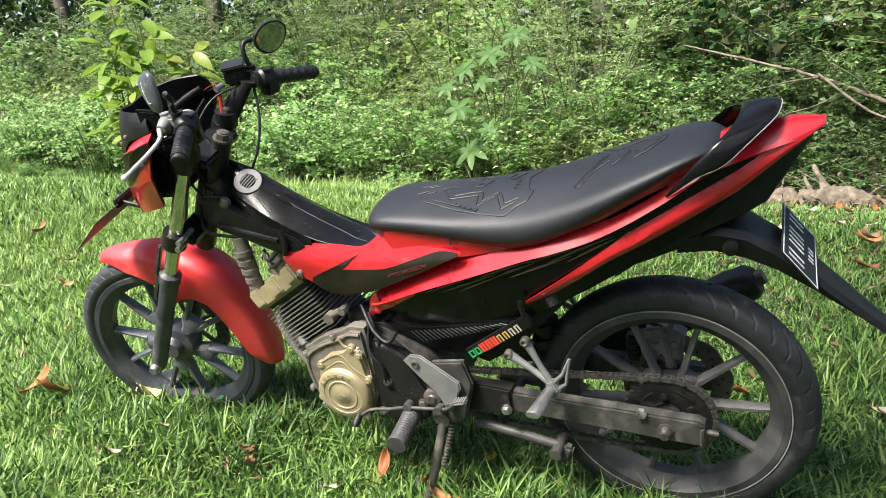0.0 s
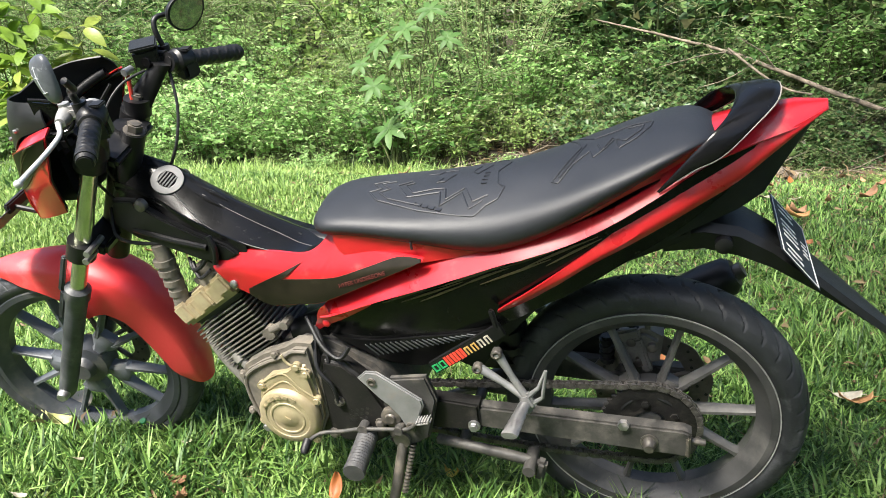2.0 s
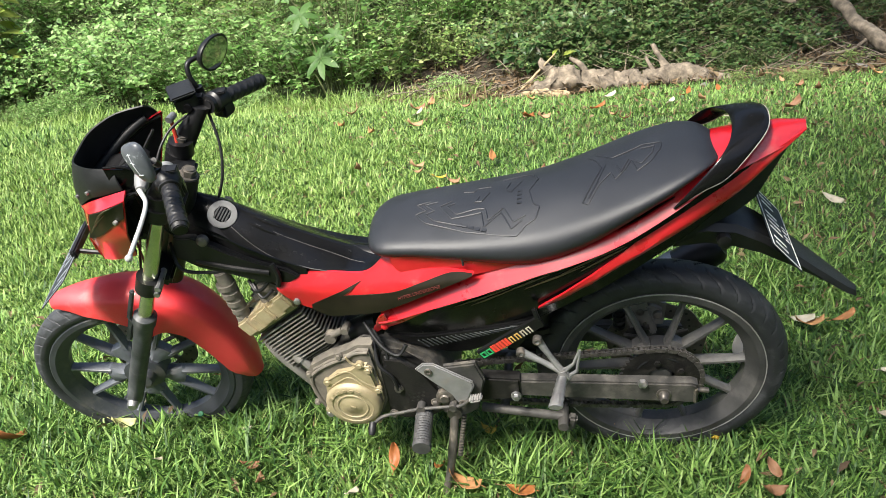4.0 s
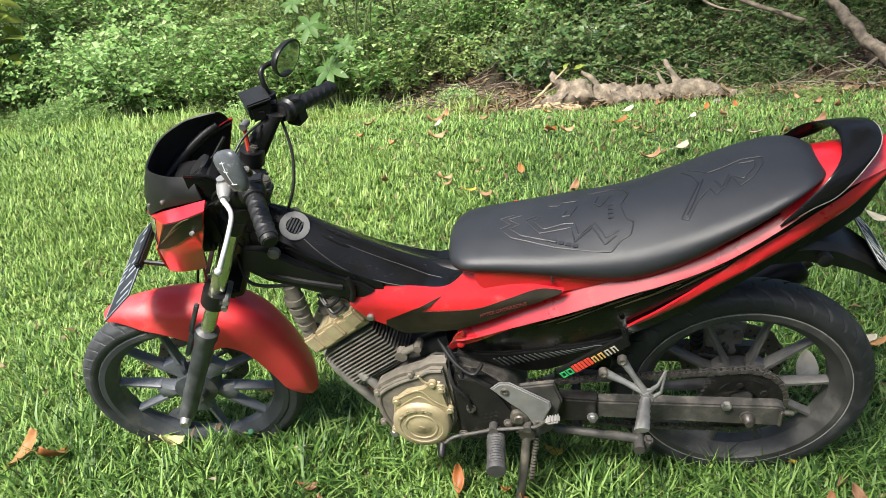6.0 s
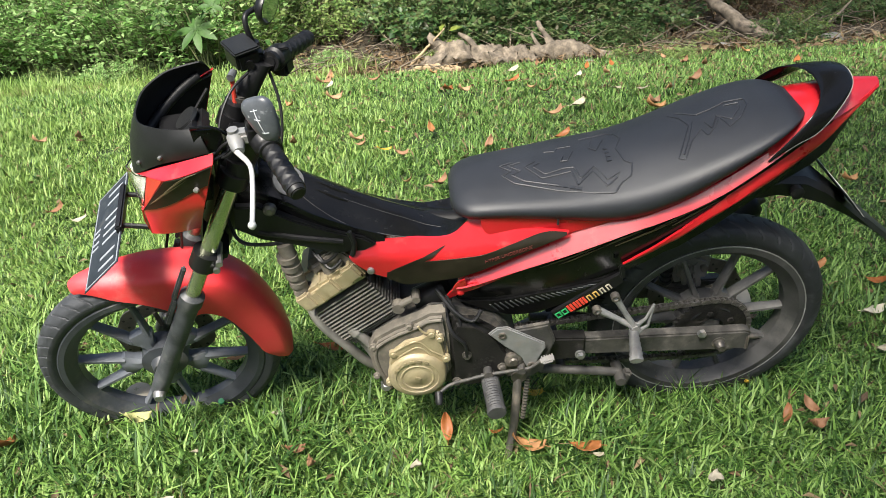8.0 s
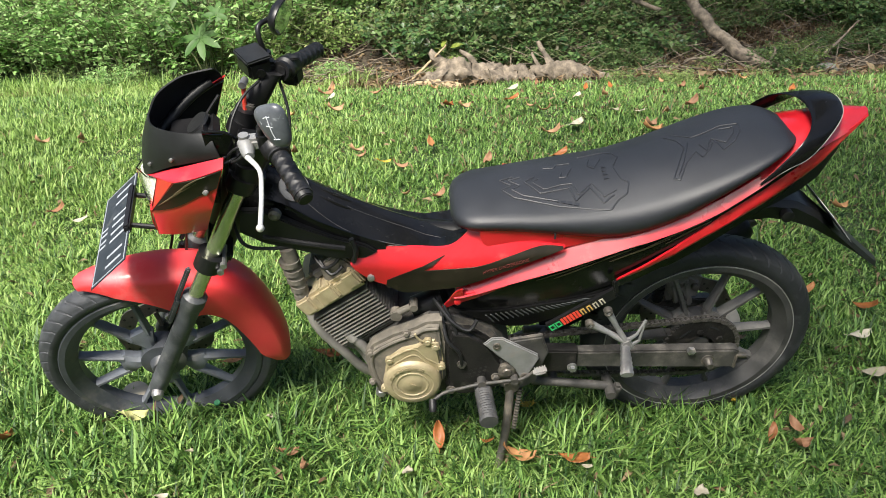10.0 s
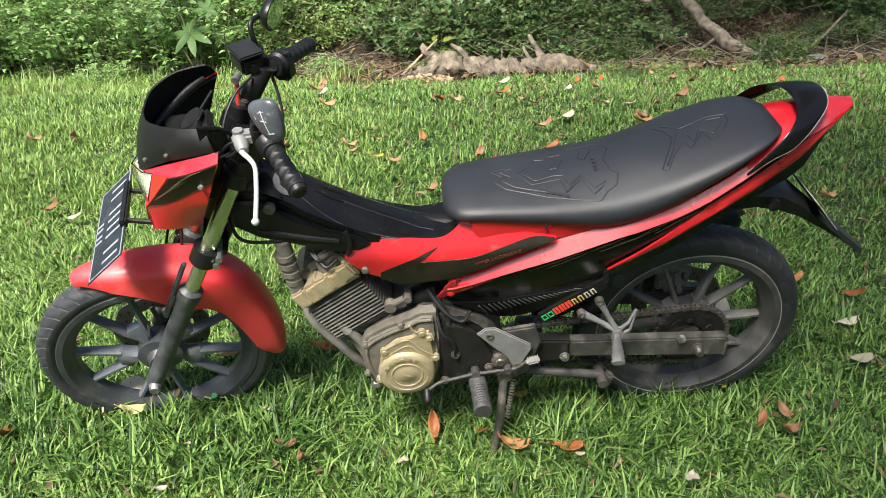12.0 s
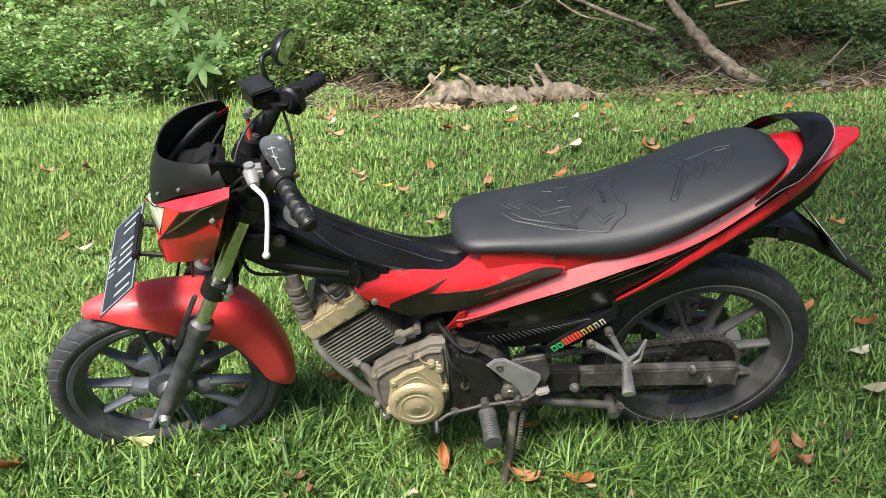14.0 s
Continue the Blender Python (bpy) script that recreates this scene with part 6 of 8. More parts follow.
for pts in ([(-0.36, -0.05, 0.70), (-0.34, -0.08, 0.655), (-0.29, -0.08, 0.64), (-0.22, -0.07, 0.64)], [(-0.21, -0.06, 0.60), (-0.19, -0.08, 0.585), (-0.165, -0.085, 0.60), (-0.15, -0.08, 0.62)], [(-0.20, -0.065, 0.595), (-0.175, -0.09, 0.575), (-0.15, -0.085, 0.59)]):
    bm = bm_new()
    tube(bm, curve(pts, 6), 0.0038, 8)
    fixed("wire_loom", bm, RUBBER)


# ---- engine ----
E0 = Vector((-0.082, 0, 0.368))
F_DIR, A_DIR = Vector((0.835, 0, 0.55)), Vector((-0.55, 0, 0.835))


def eng(f, y, a):
    """A place in the cylinder's own directions: across, sideways and up its axis."""
    return E0 + F_DIR * f + A_DIR * a + Vector((0, y, 0))


def eng_box(bm, f0, f1, y0, y1, a0, a1, bevel=0.002):
    n0 = len(bm.verts)
    m = Matrix((F_DIR, (0, 1, 0), A_DIR)).transposed()
    return box(bm, eng((f0 + f1) / 2, (y0 + y1) / 2, (a0 + a1) / 2), (f1 - f0, y1 - y0, a1 - a0), m, bevel)


bm = bm_new()
prism(bm, [(-0.115, 0.375), (-0.10, 0.285), (-0.06, 0.235), (0.03, 0.220), (0.13, 0.232), (0.19, 0.262), (0.195, 0.34), (0.15, 0.405), (0.06, 0.455), (0.02, 0.46), (-0.04, 0.43)], -0.105, 0.11, 0.014)
engine = fixed("engine", bm, CASE, "single-cylinder engine grey with road dust")
bm = bm_new()
eng_box(bm, -0.055, 0.055, -0.058, 0.058, 0.0, 0.15)
fixed("cylinder", bm, CASE, "", engine)
for k in range(15):
    a = 0.012 + 0.0092 * k
    bm = bm_new()
    wid = 0.077 if k > 3 else 0.058 + 0.005 * k
    eng_box(bm, -0.082, 0.066 if k > 2 else 0.05, -wid - 0.004, wid, a, a + 0.0036, 0.0012)
    fixed("cooling_fin", bm, FIN, "", engine)
bm = bm_new()
eng_box(bm, -0.078, 0.070, -0.072, 0.07, 0.148, 0.178, 0.006)
fixed("cylinder_head", bm, CASE, "", engine)
bm = bm_new()
eng_box(bm, -0.083, 0.078, -0.088, 0.085, 0.158, 0.205, 0.007)
head = fixed("head_cover", bm, GOLD, "gold painted cylinder head cover", engine)
for f in (-0.058, 0.002, 0.060):
    bm = bm_new()
    eng_box(bm, f - 0.017, f + 0.017, -0.096, -0.08, 0.166 if f < 0.05 else 0.17, 0.209, 0.005)
    fixed("head_boss", bm, GOLD, "", engine)
for a0, a1 in ((-0.070, -0.012), (0.008, 0.066)):  # raised U on the lid
    bm = bm_new()
    tube(bm, [eng(a0, -0.086, 0.2055), eng(a0, -0.020, 0.2055), eng(a1, -0.020, 0.2055), eng(a1, -0.086, 0.2055)], 0.0048, 8)
    fixed("head_rib", bm, GOLD, "", engine)
    bm = bm_new()
    eng_box(bm, a0 + 0.016, a1 - 0.016, -0.0905, -0.086, 0.164, 0.198, 0.002)
    fixed("head_panel", bm, GOLD, "", engine)
for f in (-0.058, 0.055):
    bm = bm_new()
    p = eng(f, -0.070, 0.206)
    tube(bm, [p, p + A_DIR * 0.006, p + A_DIR * 0.010], [0.011, 0.011, 0.008], 6)
    fixed("bolt", bm, STEEL, "", engine)
bm = bm_new()
eng_box(bm, -0.03, 0.065, -0.055, 0.05, 0.20, 0.24, 0.014)
fixed("head_bracket", bm, CASE, "", engine)
# carburettor, starter and hoses behind the cylinder
bm = bm_new()
box(bm, (-0.015, -0.045, 0.535), (0.06, 0.06, 0.06), Matrix.Rotation(radians(-20), 3, "Y"), 0.01)
tube(bm, [(-0.07, -0.03, 0.515), (0.06, -0.03, 0.55)], 0.026, 16)
fixed("carburettor", bm, CASE, "dusty carburettor", engine)
bm = bm_new()
tube(bm, [(-0.045, -0.098, 0.472), (-0.018, -0.098, 0.486)], 0.008, 12)
tube(bm, [(-0.050, -0.085, 0.465), (-0.05, -0.105, 0.465)], 0.013, 12)
tube(bm, [(-0.012, -0.08, 0.488), (-0.012, -0.108, 0.488)], 0.009, 8)
fixed("cam_chain_tensioner", bm, DUST_CASE, "", engine)
bm = bm_new()
tube(bm, [(-0.01, -0.055, 0.44), (0.055, -0.055, 0.47)], 0.030, 20)
fixed("starter_motor", bm, BLACK_SATIN, "black starter motor", engine)
# generator cover, gold
bm = bm_new()
prism(bm, [(-0.092, 0.320), (-0.086, 0.275), (-0.055, 0.245), (-0.015, 0.238), (0.025, 0.258), (0.043, 0.30), (0.046, 0.36), (0.040, 0.405), (0.036, 0.428), (0.005, 0.430), (-0.012, 0.416), (-0.045, 0.408), (-0.072, 0.385), (-0.086, 0.355)], -0.140, -0.10, 0.010, 3)
gcover = fixed("generator_cover", bm, GOLD, "gold generator cover dusty round its rim", engine)
bm = bm_new()
lathe(bm, [(0.064, -0.135), (0.062, -0.146), (0.057, -0.1505), (0.046, -0.1515), (0.0445, -0.1502), (0.037, -0.1502), (0.0355, -0.1515), (0.033, -0.1515), (0.0315, -0.1500), (0.020, -0.1500), (0.0185, -0.1512), (0.0, -0.1512)], (-0.024, 0, 0.305), 48)
fixed("cover_disc", bm, GOLD, "round raised boss with stamped rings", engine)
for k in range(6):  # stamped maker's word, as bars round the boss
    a = radians(150 - 17 * k)
    c = Vector((-0.024 + 0.051 * math.cos(a), -0.1528, 0.305 + 0.051 * math.sin(a)))
    fixed("stamped_bar", box(bm_new(), c, (0.008, 0.0012, 0.007), Matrix.Rotation(-(a - math.pi / 2), 3, "Y")), GOLD, "", engine)
fixed("stamped_bar", box(bm_new(), (-0.024, -0.1525, 0.305), (0.013, 0.0014, 0.0055), Matrix.Rotation(radians(25), 3, "Y")), GOLD, "", engine)
for pts in ([(-0.075, 0.372), (-0.02, 0.402), (0.01, 0.372), (0.038, 0.352)], [(-0.07, 0.352), (-0.02, 0.385), (0.008, 0.36)], [(-0.012, 0.445), (0.0, 0.425), (0.034, 0.415)]):
    bm = bm_new()
    tube(bm, curve([(x, -0.1388, z) for x, z in pts], 5), 0.0026, 8)
    fixed("cover_rib", bm, GOLD, "", engine)
for x, z in ((0.014, 0.420), (-0.070, 0.370), (0.040, 0.345), (0.020, 0.25), (-0.085, 0.285), (0.030, 0.405)):
    bm = bm_new()
    lathe(bm, [(0.0095, -0.132), (0.0095, -0.1415), (0.0065, -0.1415), (0.0055, -0.144), (0.0, -0.144)], (x, 0, z), 12)
    fixed("cover_bolt", bm, GOLD, "", engine)
bm = bm_new()
lathe(bm, [(0.012, -0.10), (0.012, -0.118), (0.008, -0.122), (0, -0.122)], (-0.098, 0, 0.246), 6)
fixed("drain_bolt", bm, ALLOY, "", engine)
bm = bm_new()
prism(bm, [(0.02, 0.238), (-0.06, 0.234), (-0.10, 0.258), (-0.118, 0.32), (-0.122, 0.375), (-0.105, 0.405), (-0.06, 0.432), (-0.012, 0.450), (0.012, 0.464), (0.046, 0.464), (0.050, 0.40), (0.050, 0.30)], -0.131, -0.09, 0.008, 2)
fixed("crankcase_rim", bm, DUST_CASE, "crankcase grey with dust", engine)
bm = bm_new()
tube(bm, curve([(x, -0.131, z) for x, z in ((-0.085, 0.262), (-0.104, 0.32), (-0.108, 0.372), (-0.092, 0.395), (-0.055, 0.418), (-0.012, 0.436), (0.008, 0.448), (0.036, 0.450))], 5), 0.0042, 8)
fixed("casing_bead", bm, DUST_CASE, "", engine)
for x, z in ((-0.110, 0.388), (-0.112, 0.30), (-0.030, 0.440)):
    bolt((x, -0.128, z), 0.0062, 0.009, engine, DUST_CASE)
bm = bm_new()
prism(bm, [(-0.20, 0.585), (-0.165, 0.612), (-0.145, 0.60), (-0.118, 0.572), (-0.125, 0.545), (-0.19, 0.53)], -0.075, -0.062, 0.004)
fixed("head_ear", bm, DUST_CASE, "", engine)
bm = bm_new()
tube(bm, curve([(-0.205, -0.05, 0.475), (-0.19, -0.06, 0.43), (-0.155, -0.07, 0.385), (-0.125, -0.075, 0.345), (-0.105, -0.08, 0.29)], 6), 0.0105, 12)
tube(bm, curve([(-0.215, -0.02, 0.47), (-0.205, -0.03, 0.42), (-0.17, -0.04, 0.365), (-0.14, -0.045, 0.32), (-0.115, -0.05, 0.265)], 6), 0.0105, 12)
for p, q in (((-0.196, -0.058, 0.445), (-0.186, -0.062, 0.425)), ((-0.160, -0.069, 0.391), (-0.148, -0.072, 0.376)), ((-0.209, -0.026, 0.435), (-0.200, -0.032, 0.41)), ((-0.175, -0.039, 0.372), (-0.162, -0.041, 0.353))):
    tube(bm, [p, q], 0.0135, 12)
fixed("front_pipe", bm, PIPE, "twin pipes with clamps, grey with dust", engine)
# sprocket cover, black
bm = bm_new()
prism(bm, [(0.048, 0.255), (0.048, 0.40), (0.062, 0.438), (0.105, 0.432), (0.150, 0.392), (0.178, 0.335), (0.178, 0.268), (0.14, 0.244), (0.08, 0.240)], -0.132, -0.095, 0.010, 3)
scover = fixed("sprocket_cover", bm, COVER, "black sprocket cover with a vent grid", engine)
bm = bm_new()
for a in range(4):
    for b in range(3):
        lathe(bm, [(0.0034, -0.1325), (0.0034, -0.129), (0, -0.129)], (0.105 + 0.011 * a - 0.003 * b, 0, 0.322 - 0.0115 * b + 0.003 * a), 8)
fixed("vent_holes", bm, GREASE, "", engine)
for x, z in ((0.085, 0.344), (0.16, 0.30), (0.06, 0.265)):
    bolt((x, -0.131, z), 0.008, 0.010, engine, STEEL)
for pts, r in (([(0.045, -0.10, 0.47), (0.055, -0.135, 0.42), (0.08, -0.14, 0.385), (0.085, -0.138, 0.345)], 0.004), ([(0.03, -0.09, 0.50), (0.065, -0.12, 0.46), (0.10, -0.13, 0.44), (0.12, -0.12, 0.46)], 0.0045), ([(0.05, -0.10, 0.49), (0.075, -0.125, 0.43), (0.06, -0.13, 0.40)], 0.0035)):
    bm = bm_new()
    tube(bm, curve(pts, 6), r, 8)
    fixed("cable", bm, RUBBER, "", engine)
# exhaust
bm = bm_new()
tube(bm, curve([(-0.20, 0.02, 0.46), (-0.245, 0.0, 0.43), (-0.235, -0.03, 0.385), (-0.18, -0.045, 0.315), (-0.12, -0.03, 0.225), (-0.03, 0.02, 0.185), (0.15, 0.08, 0.175), (0.33, 0.12, 0.22)], 7), 0.0110, 16)
exhaust = fixed("exhaust_pipe", bm, PIPE, "dust-coated exhaust pipe")
bm = bm_new()
tube(bm, [(0.30, 0.125, 0.21), (0.36, 0.13, 0.24), (0.60, 0.142, 0.372), (0.74, 0.15, 0.458), (0.775, 0.152, 0.478), (0.785, 0.152, 0.484)], [0.02, 0.034, 0.039, 0.040, 0.036, 0.026], 24)
muffler = fixed("muffler", bm, BLACK_SATIN, "black muffler on the far flank")
bm = bm_new()
tube(bm, [(0.652, 0.1449, 0.404), (0.656, 0.1452, 0.4064), (0.694, 0.1474, 0.4298), (0.698, 0.1476, 0.4322)], [0.0392, 0.0412, 0.0418, 0.0402], 24)
fixed("heat_shield", bm, ALLOY, "bright metal band", muffler)
bm = bm_new()
tube(bm, [(0.782, 0.152, 0.482), (0.797, 0.153, 0.492)], [0.016, 0.015], 16)
fixed("muffler_tip", bm, STEEL, "", muffler)

# ---- swingarm, chain and rear brake ----
for side in (-1, 1):
    y0 = 0.088 * side
    bm = bm_new()
    prism(bm, [(0.30, 0.333), (0.70, 0.316), (0.712, 0.310), (0.714, 0.266), (0.705, 0.260), (0.30, 0.287)], y0 - 0.014, y0 + 0.014, 0.004)
    arm = fixed("swingarm", bm, SWING, "box-section swingarm caked with dust")
    if side < 0:
        bm = bm_new()
        prism(bm, [(0.20, 0.345), (0.26, 0.346), (0.345, 0.339), (0.345, 0.280), (0.26, 0.278), (0.20, 0.285)], y0 - 0.020, y0 + 0.012, 0.004)
        fixed("chain_slider", bm, COVER, "dark plastic chain slider", arm)
        bolt((0.334, y0 - 0.020, 0.294), 0.0085, 0.012, arm, ALLOY)
        bm = bm_new()
        lathe(bm, [(0.0155, -0.100), (0.0155, -0.104), (0.0115, -0.105), (0.0115, -0.114), (0.009, -0.117), (0.008, -0.124), (0, -0.124)], (0.643, 0, 0.289), 12)
        fixed("axle_nut", bm, STEEL, "", arm)
        bm = bm_new()
        tube(bm, [(0.71, -0.088, 0.287), (0.735, -0.088, 0.284)], 0.006, 10)
        box(bm, (0.707, -0.090, 0.282), (0.008, 0.031, 0.044), None, 0.003)
        fixed("chain_adjuster", bm, STEEL, "", arm)
        bm = bm_new()
        lathe(bm, [(0.010, -0.10), (0.010, -0.109), (0.0, -0.111)], (0.60, 0, 0.322), 6)
        fixed("bolt", bm, ALLOY, "", arm)
SPX, SPZ, SPR = 0.643, 0.283, 0.085
bm = bm_new()
lathe(bm, [(0.030, -0.052), (0.030, -0.046), (SPR, -0.046), (SPR, -0.052)], (SPX, 0, SPZ), 132, closed=True, shape=lambda t, r, y: r + (0.004 * math.cos(t * 44) if r > 0.05 else 0))
sprocket = fixed("rear_sprocket", bm, GREASE, "greasy rear sprocket", rear_wheel)
for k in range(5):
    a = k * 2 * math.pi / 5 + 0.5
    bm = bm_new()
    lathe(bm, [(0.0075, -0.051), (0.0075, -0.056), (0.0, -0.057)], (SPX + 0.046 * math.cos(a), 0, SPZ + 0.046 * math.sin(a)), 6)
    fixed("sprocket_bolt", bm, GREASE, "", rear_wheel)
for k in range(5):
    a = k * 2 * math.pi / 5 + 1.13
    pts = [(SPX + 0.056 * math.cos(a + s), -0.0470, SPZ + 0.060 * math.sin(a + s)) for s in (-0.42, -0.2, 0, 0.2, 0.42)]
    bm = bm_new()
    tube(bm, pts, [0.003, 0.0062, 0.0066, 0.0062, 0.003], 8)
    fixed("sprocket_slot", bm, BLACK_MATT, "", rear_wheel)
# chain: a loop of links round the two sprockets
loop = []
fx, fz, fr = 0.125, 0.284, 0.044
up_ang = math.asin((SPR - fr) / math.hypot(SPX - fx, SPZ - fz))
base_ang = math.atan2(SPZ - fz, SPX - fx)
a_top, a_bot = math.pi / 2 + base_ang + up_ang, -math.pi / 2 + base_ang - up_ang
P_ = lambda cx, cz, r, a: Vector((cx + r * math.cos(a), -0.049, cz + r * math.sin(a)))
top_a, top_b = P_(fx, fz, fr, a_top), P_(SPX, SPZ, SPR, a_top)
bot_a, bot_b = P_(fx, fz, fr, a_bot), P_(SPX, SPZ, SPR, a_bot)
loop = [top_a.lerp(top_b, k / 20) for k in range(20)]
loop += [P_(SPX, SPZ, SPR, a_top + (a_bot - a_top) * k / 20) for k in range(20)]
loop += [bot_b.lerp(bot_a, k / 20) + Vector((0, 0, -0.012 * math.sin(math.pi * k / 20))) for k in range(20)]
loop += [P_(fx, fz, fr, a_bot - (2 * math.pi - (a_top - a_bot)) * k / 10) for k in range(11)]
loop = resample(loop + [loop[0]], 127)[:-1]
bm = bm_new()
for k in range(len(loop)):
    p, q = loop[k], loop[(k + 1) % len(loop)]
    d = (q - p)
    ang = math.atan2(d.z, d.x)
    m = Matrix.Rotation(-ang, 3, "Y")
    off = 0.0055 if k % 2 else 0.0035
    for s in (-1, 1):
        box(bm, (p + q) / 2 + Vector((0, off * s, 0)), (d.length * 1.35, 0.0018, 0.0105), m)
    tube(bm, [p + Vector((0, -0.0068, 0)), p + Vector((0, 0.0068, 0))], 0.0042, 7)
fixed("drive_chain", bm, CHAIN, "rusty greased drive chain", smooth=25)
bm = bm_new()
prism(bm, [(0.585, 0.335), (0.655, 0.345), (0.662, 0.400), (0.63, 0.418), (0.585, 0.408), (0.572, 0.37)], 0.045, 0.095, 0.010)
box(bm, (0.60, 0.043, 0.395), (0.05, 0.012, 0.05), Matrix.Rotation(radians(-15), 3, "Y"), 0.004)
box(bm, (0.625, 0.040, 0.37), (0.016, 0.016, 0.075), Matrix.Rotation(radians(-15), 3, "Y"), 0.004)
box(bm, (0.595, 0.040, 0.37), (0.012, 0.014, 0.06), Matrix.Rotation(radians(-15), 3, "Y"), 0.003)
tube(bm, [(0.633, 0.05, 0.42), (0.637, 0.05, 0.452)], 0.006, 8)
caliper = fixed("rear_brake_caliper", bm, PIPE, "grey two-bolt brake caliper")
for x, z in ((0.605, 0.395), (0.642, 0.385), (0.62, 0.352)):
    bm = bm_new()
    lathe(bm, [(0.009, 0.047), (0.009, 0.036), (0.006, 0.034), (0, 0.034)], (x, 0, z), 10)
    fixed("caliper_bolt", bm, STEEL, "", caliper)
bm = bm_new()
tube(bm, [(0.56, 0.05, 0.34), (0.56, 0.05, 0.40)], 0.010, 12)
for k in range(4):
    tube(bm, [(0.56, 0.05, 0.345 + 0.014 * k), (0.56, 0.05, 0.352 + 0.014 * k)], 0.014, 12)
tube(bm, curve([(0.62, 0.06, 0.41), (0.56, 0.06, 0.43), (0.50, 0.05, 0.40), (0.46, 0.05, 0.36)], 5), 0.005, 8)
fixed("brake_hose", bm, RUBBER, "", caliper)
bm = bm_new()
tube(bm, [(0.42, 0, 0.33), (0.36, 0, 0.56)], 0.024, 14)
shock = fixed("rear_shock", bm, BLACK_SATIN)
for k in range(7):
    bm = bm_new()
    tube(bm, [(0.418 - 0.0085 * k, 0, 0.34 + 0.030 * k), (0.415 - 0.0085 * k, 0, 0.352 + 0.030 * k)], 0.033, 14)
    fixed("spring_coil", bm, BLACK_SATIN, "", shock)
bm = bm_new()
prism(bm, [(0.30, 0.40), (0.36, 0.47), (0.44, 0.55), (0.55, 0.62), (0.70, 0.68), (0.70, 0.66), (0.56, 0.595), (0.46, 0.525), (0.39, 0.45), (0.34, 0.38)], -0.062, 0.062, 0.006)
fixed("inner_fender", bm, BLACK_MATT, "black inner mudguard over the rear tyre")

# ---- body panels ----
def flank(x, z):
    """Half width of the bodywork along the bike, drawn in to the tail."""
    w = along([(-0.15, 0.094), (0.0, 0.108), (0.12, 0.122), (0.30, 0.132), (0.45, 0.130), (0.58, 0.118), (0.68, 0.098), (0.78, 0.066), (0.85, 0.025), (0.885, 0.004)], x)
    low = along([(0.0, 0.56), (0.30, 0.60), (0.50, 0.65), (0.70, 0.75), (0.85, 0.84)], x)
    return w - 0.55 * max(0, low - z) ** 1.35 * (1 if x < 0.5 else 0.7)


SLASH_UP = [(0.078, 0.536), (0.103, 0.557), (0.179, 0.594), (0.285, 0.645), (0.338, 0.660), (0.387, 0.667), (0.419, 0.670), (0.462, 0.684), (0.525, 0.706), (0.587, 0.733), (0.642, 0.764), (0.70, 0.797)]
SLASH_LO = [(0.072, 0.518), (0.097, 0.524), (0.187, 0.563), (0.294, 0.604), (0.363, 0.629), (0.418, 0.649), (0.461, 0.662), (0.525, 0.684), (0.588, 0.715), (0.644, 0.748), (0.70, 0.785)]
FRONT_LO = [(-0.133, 0.604), (-0.119, 0.587), (-0.092, 0.566), (-0.06, 0.552), (-0.029, 0.532), (0.014, 0.538), (0.077, 0.549), (0.103, 0.560), (0.167, 0.590), (0.228, 0.619), (0.288, 0.648)]


def shell(x, z):
    """The front side panel: upright below, leaning in above its fold."""
    return flank(x, z) + 0.004 - 0.62 * max(0, z - along([(-0.13, 0.600), (0.0, 0.604), (0.13, 0.612), (0.29, 0.645)], x))


def ledge(x, z):
    """The slash faces the sky: it leans in from its lower edge."""
    return flank(x, along(SLASH_LO, x)) + 0.010 - 0.95 * max(0, z - along(SLASH_LO, x))


TAIL_FOLD = [(0.40, 0.552), (0.505, 0.618), (0.561, 0.657), (0.625, 0.694), (0.695, 0.735), (0.755, 0.768), (0.79, 0.793), (0.831, 0.819), (0.88, 0.850)]


def crest(x, z):
    """The tail's flank: a fold low down, above which it leans in to face the sky."""
    f = along(TAIL_FOLD, x)
    return flank(x, z) + 0.004 - 0.42 * max(0, z - f) * ease(0.42, 0.6, x) - 0.5 * max(0, f - z)


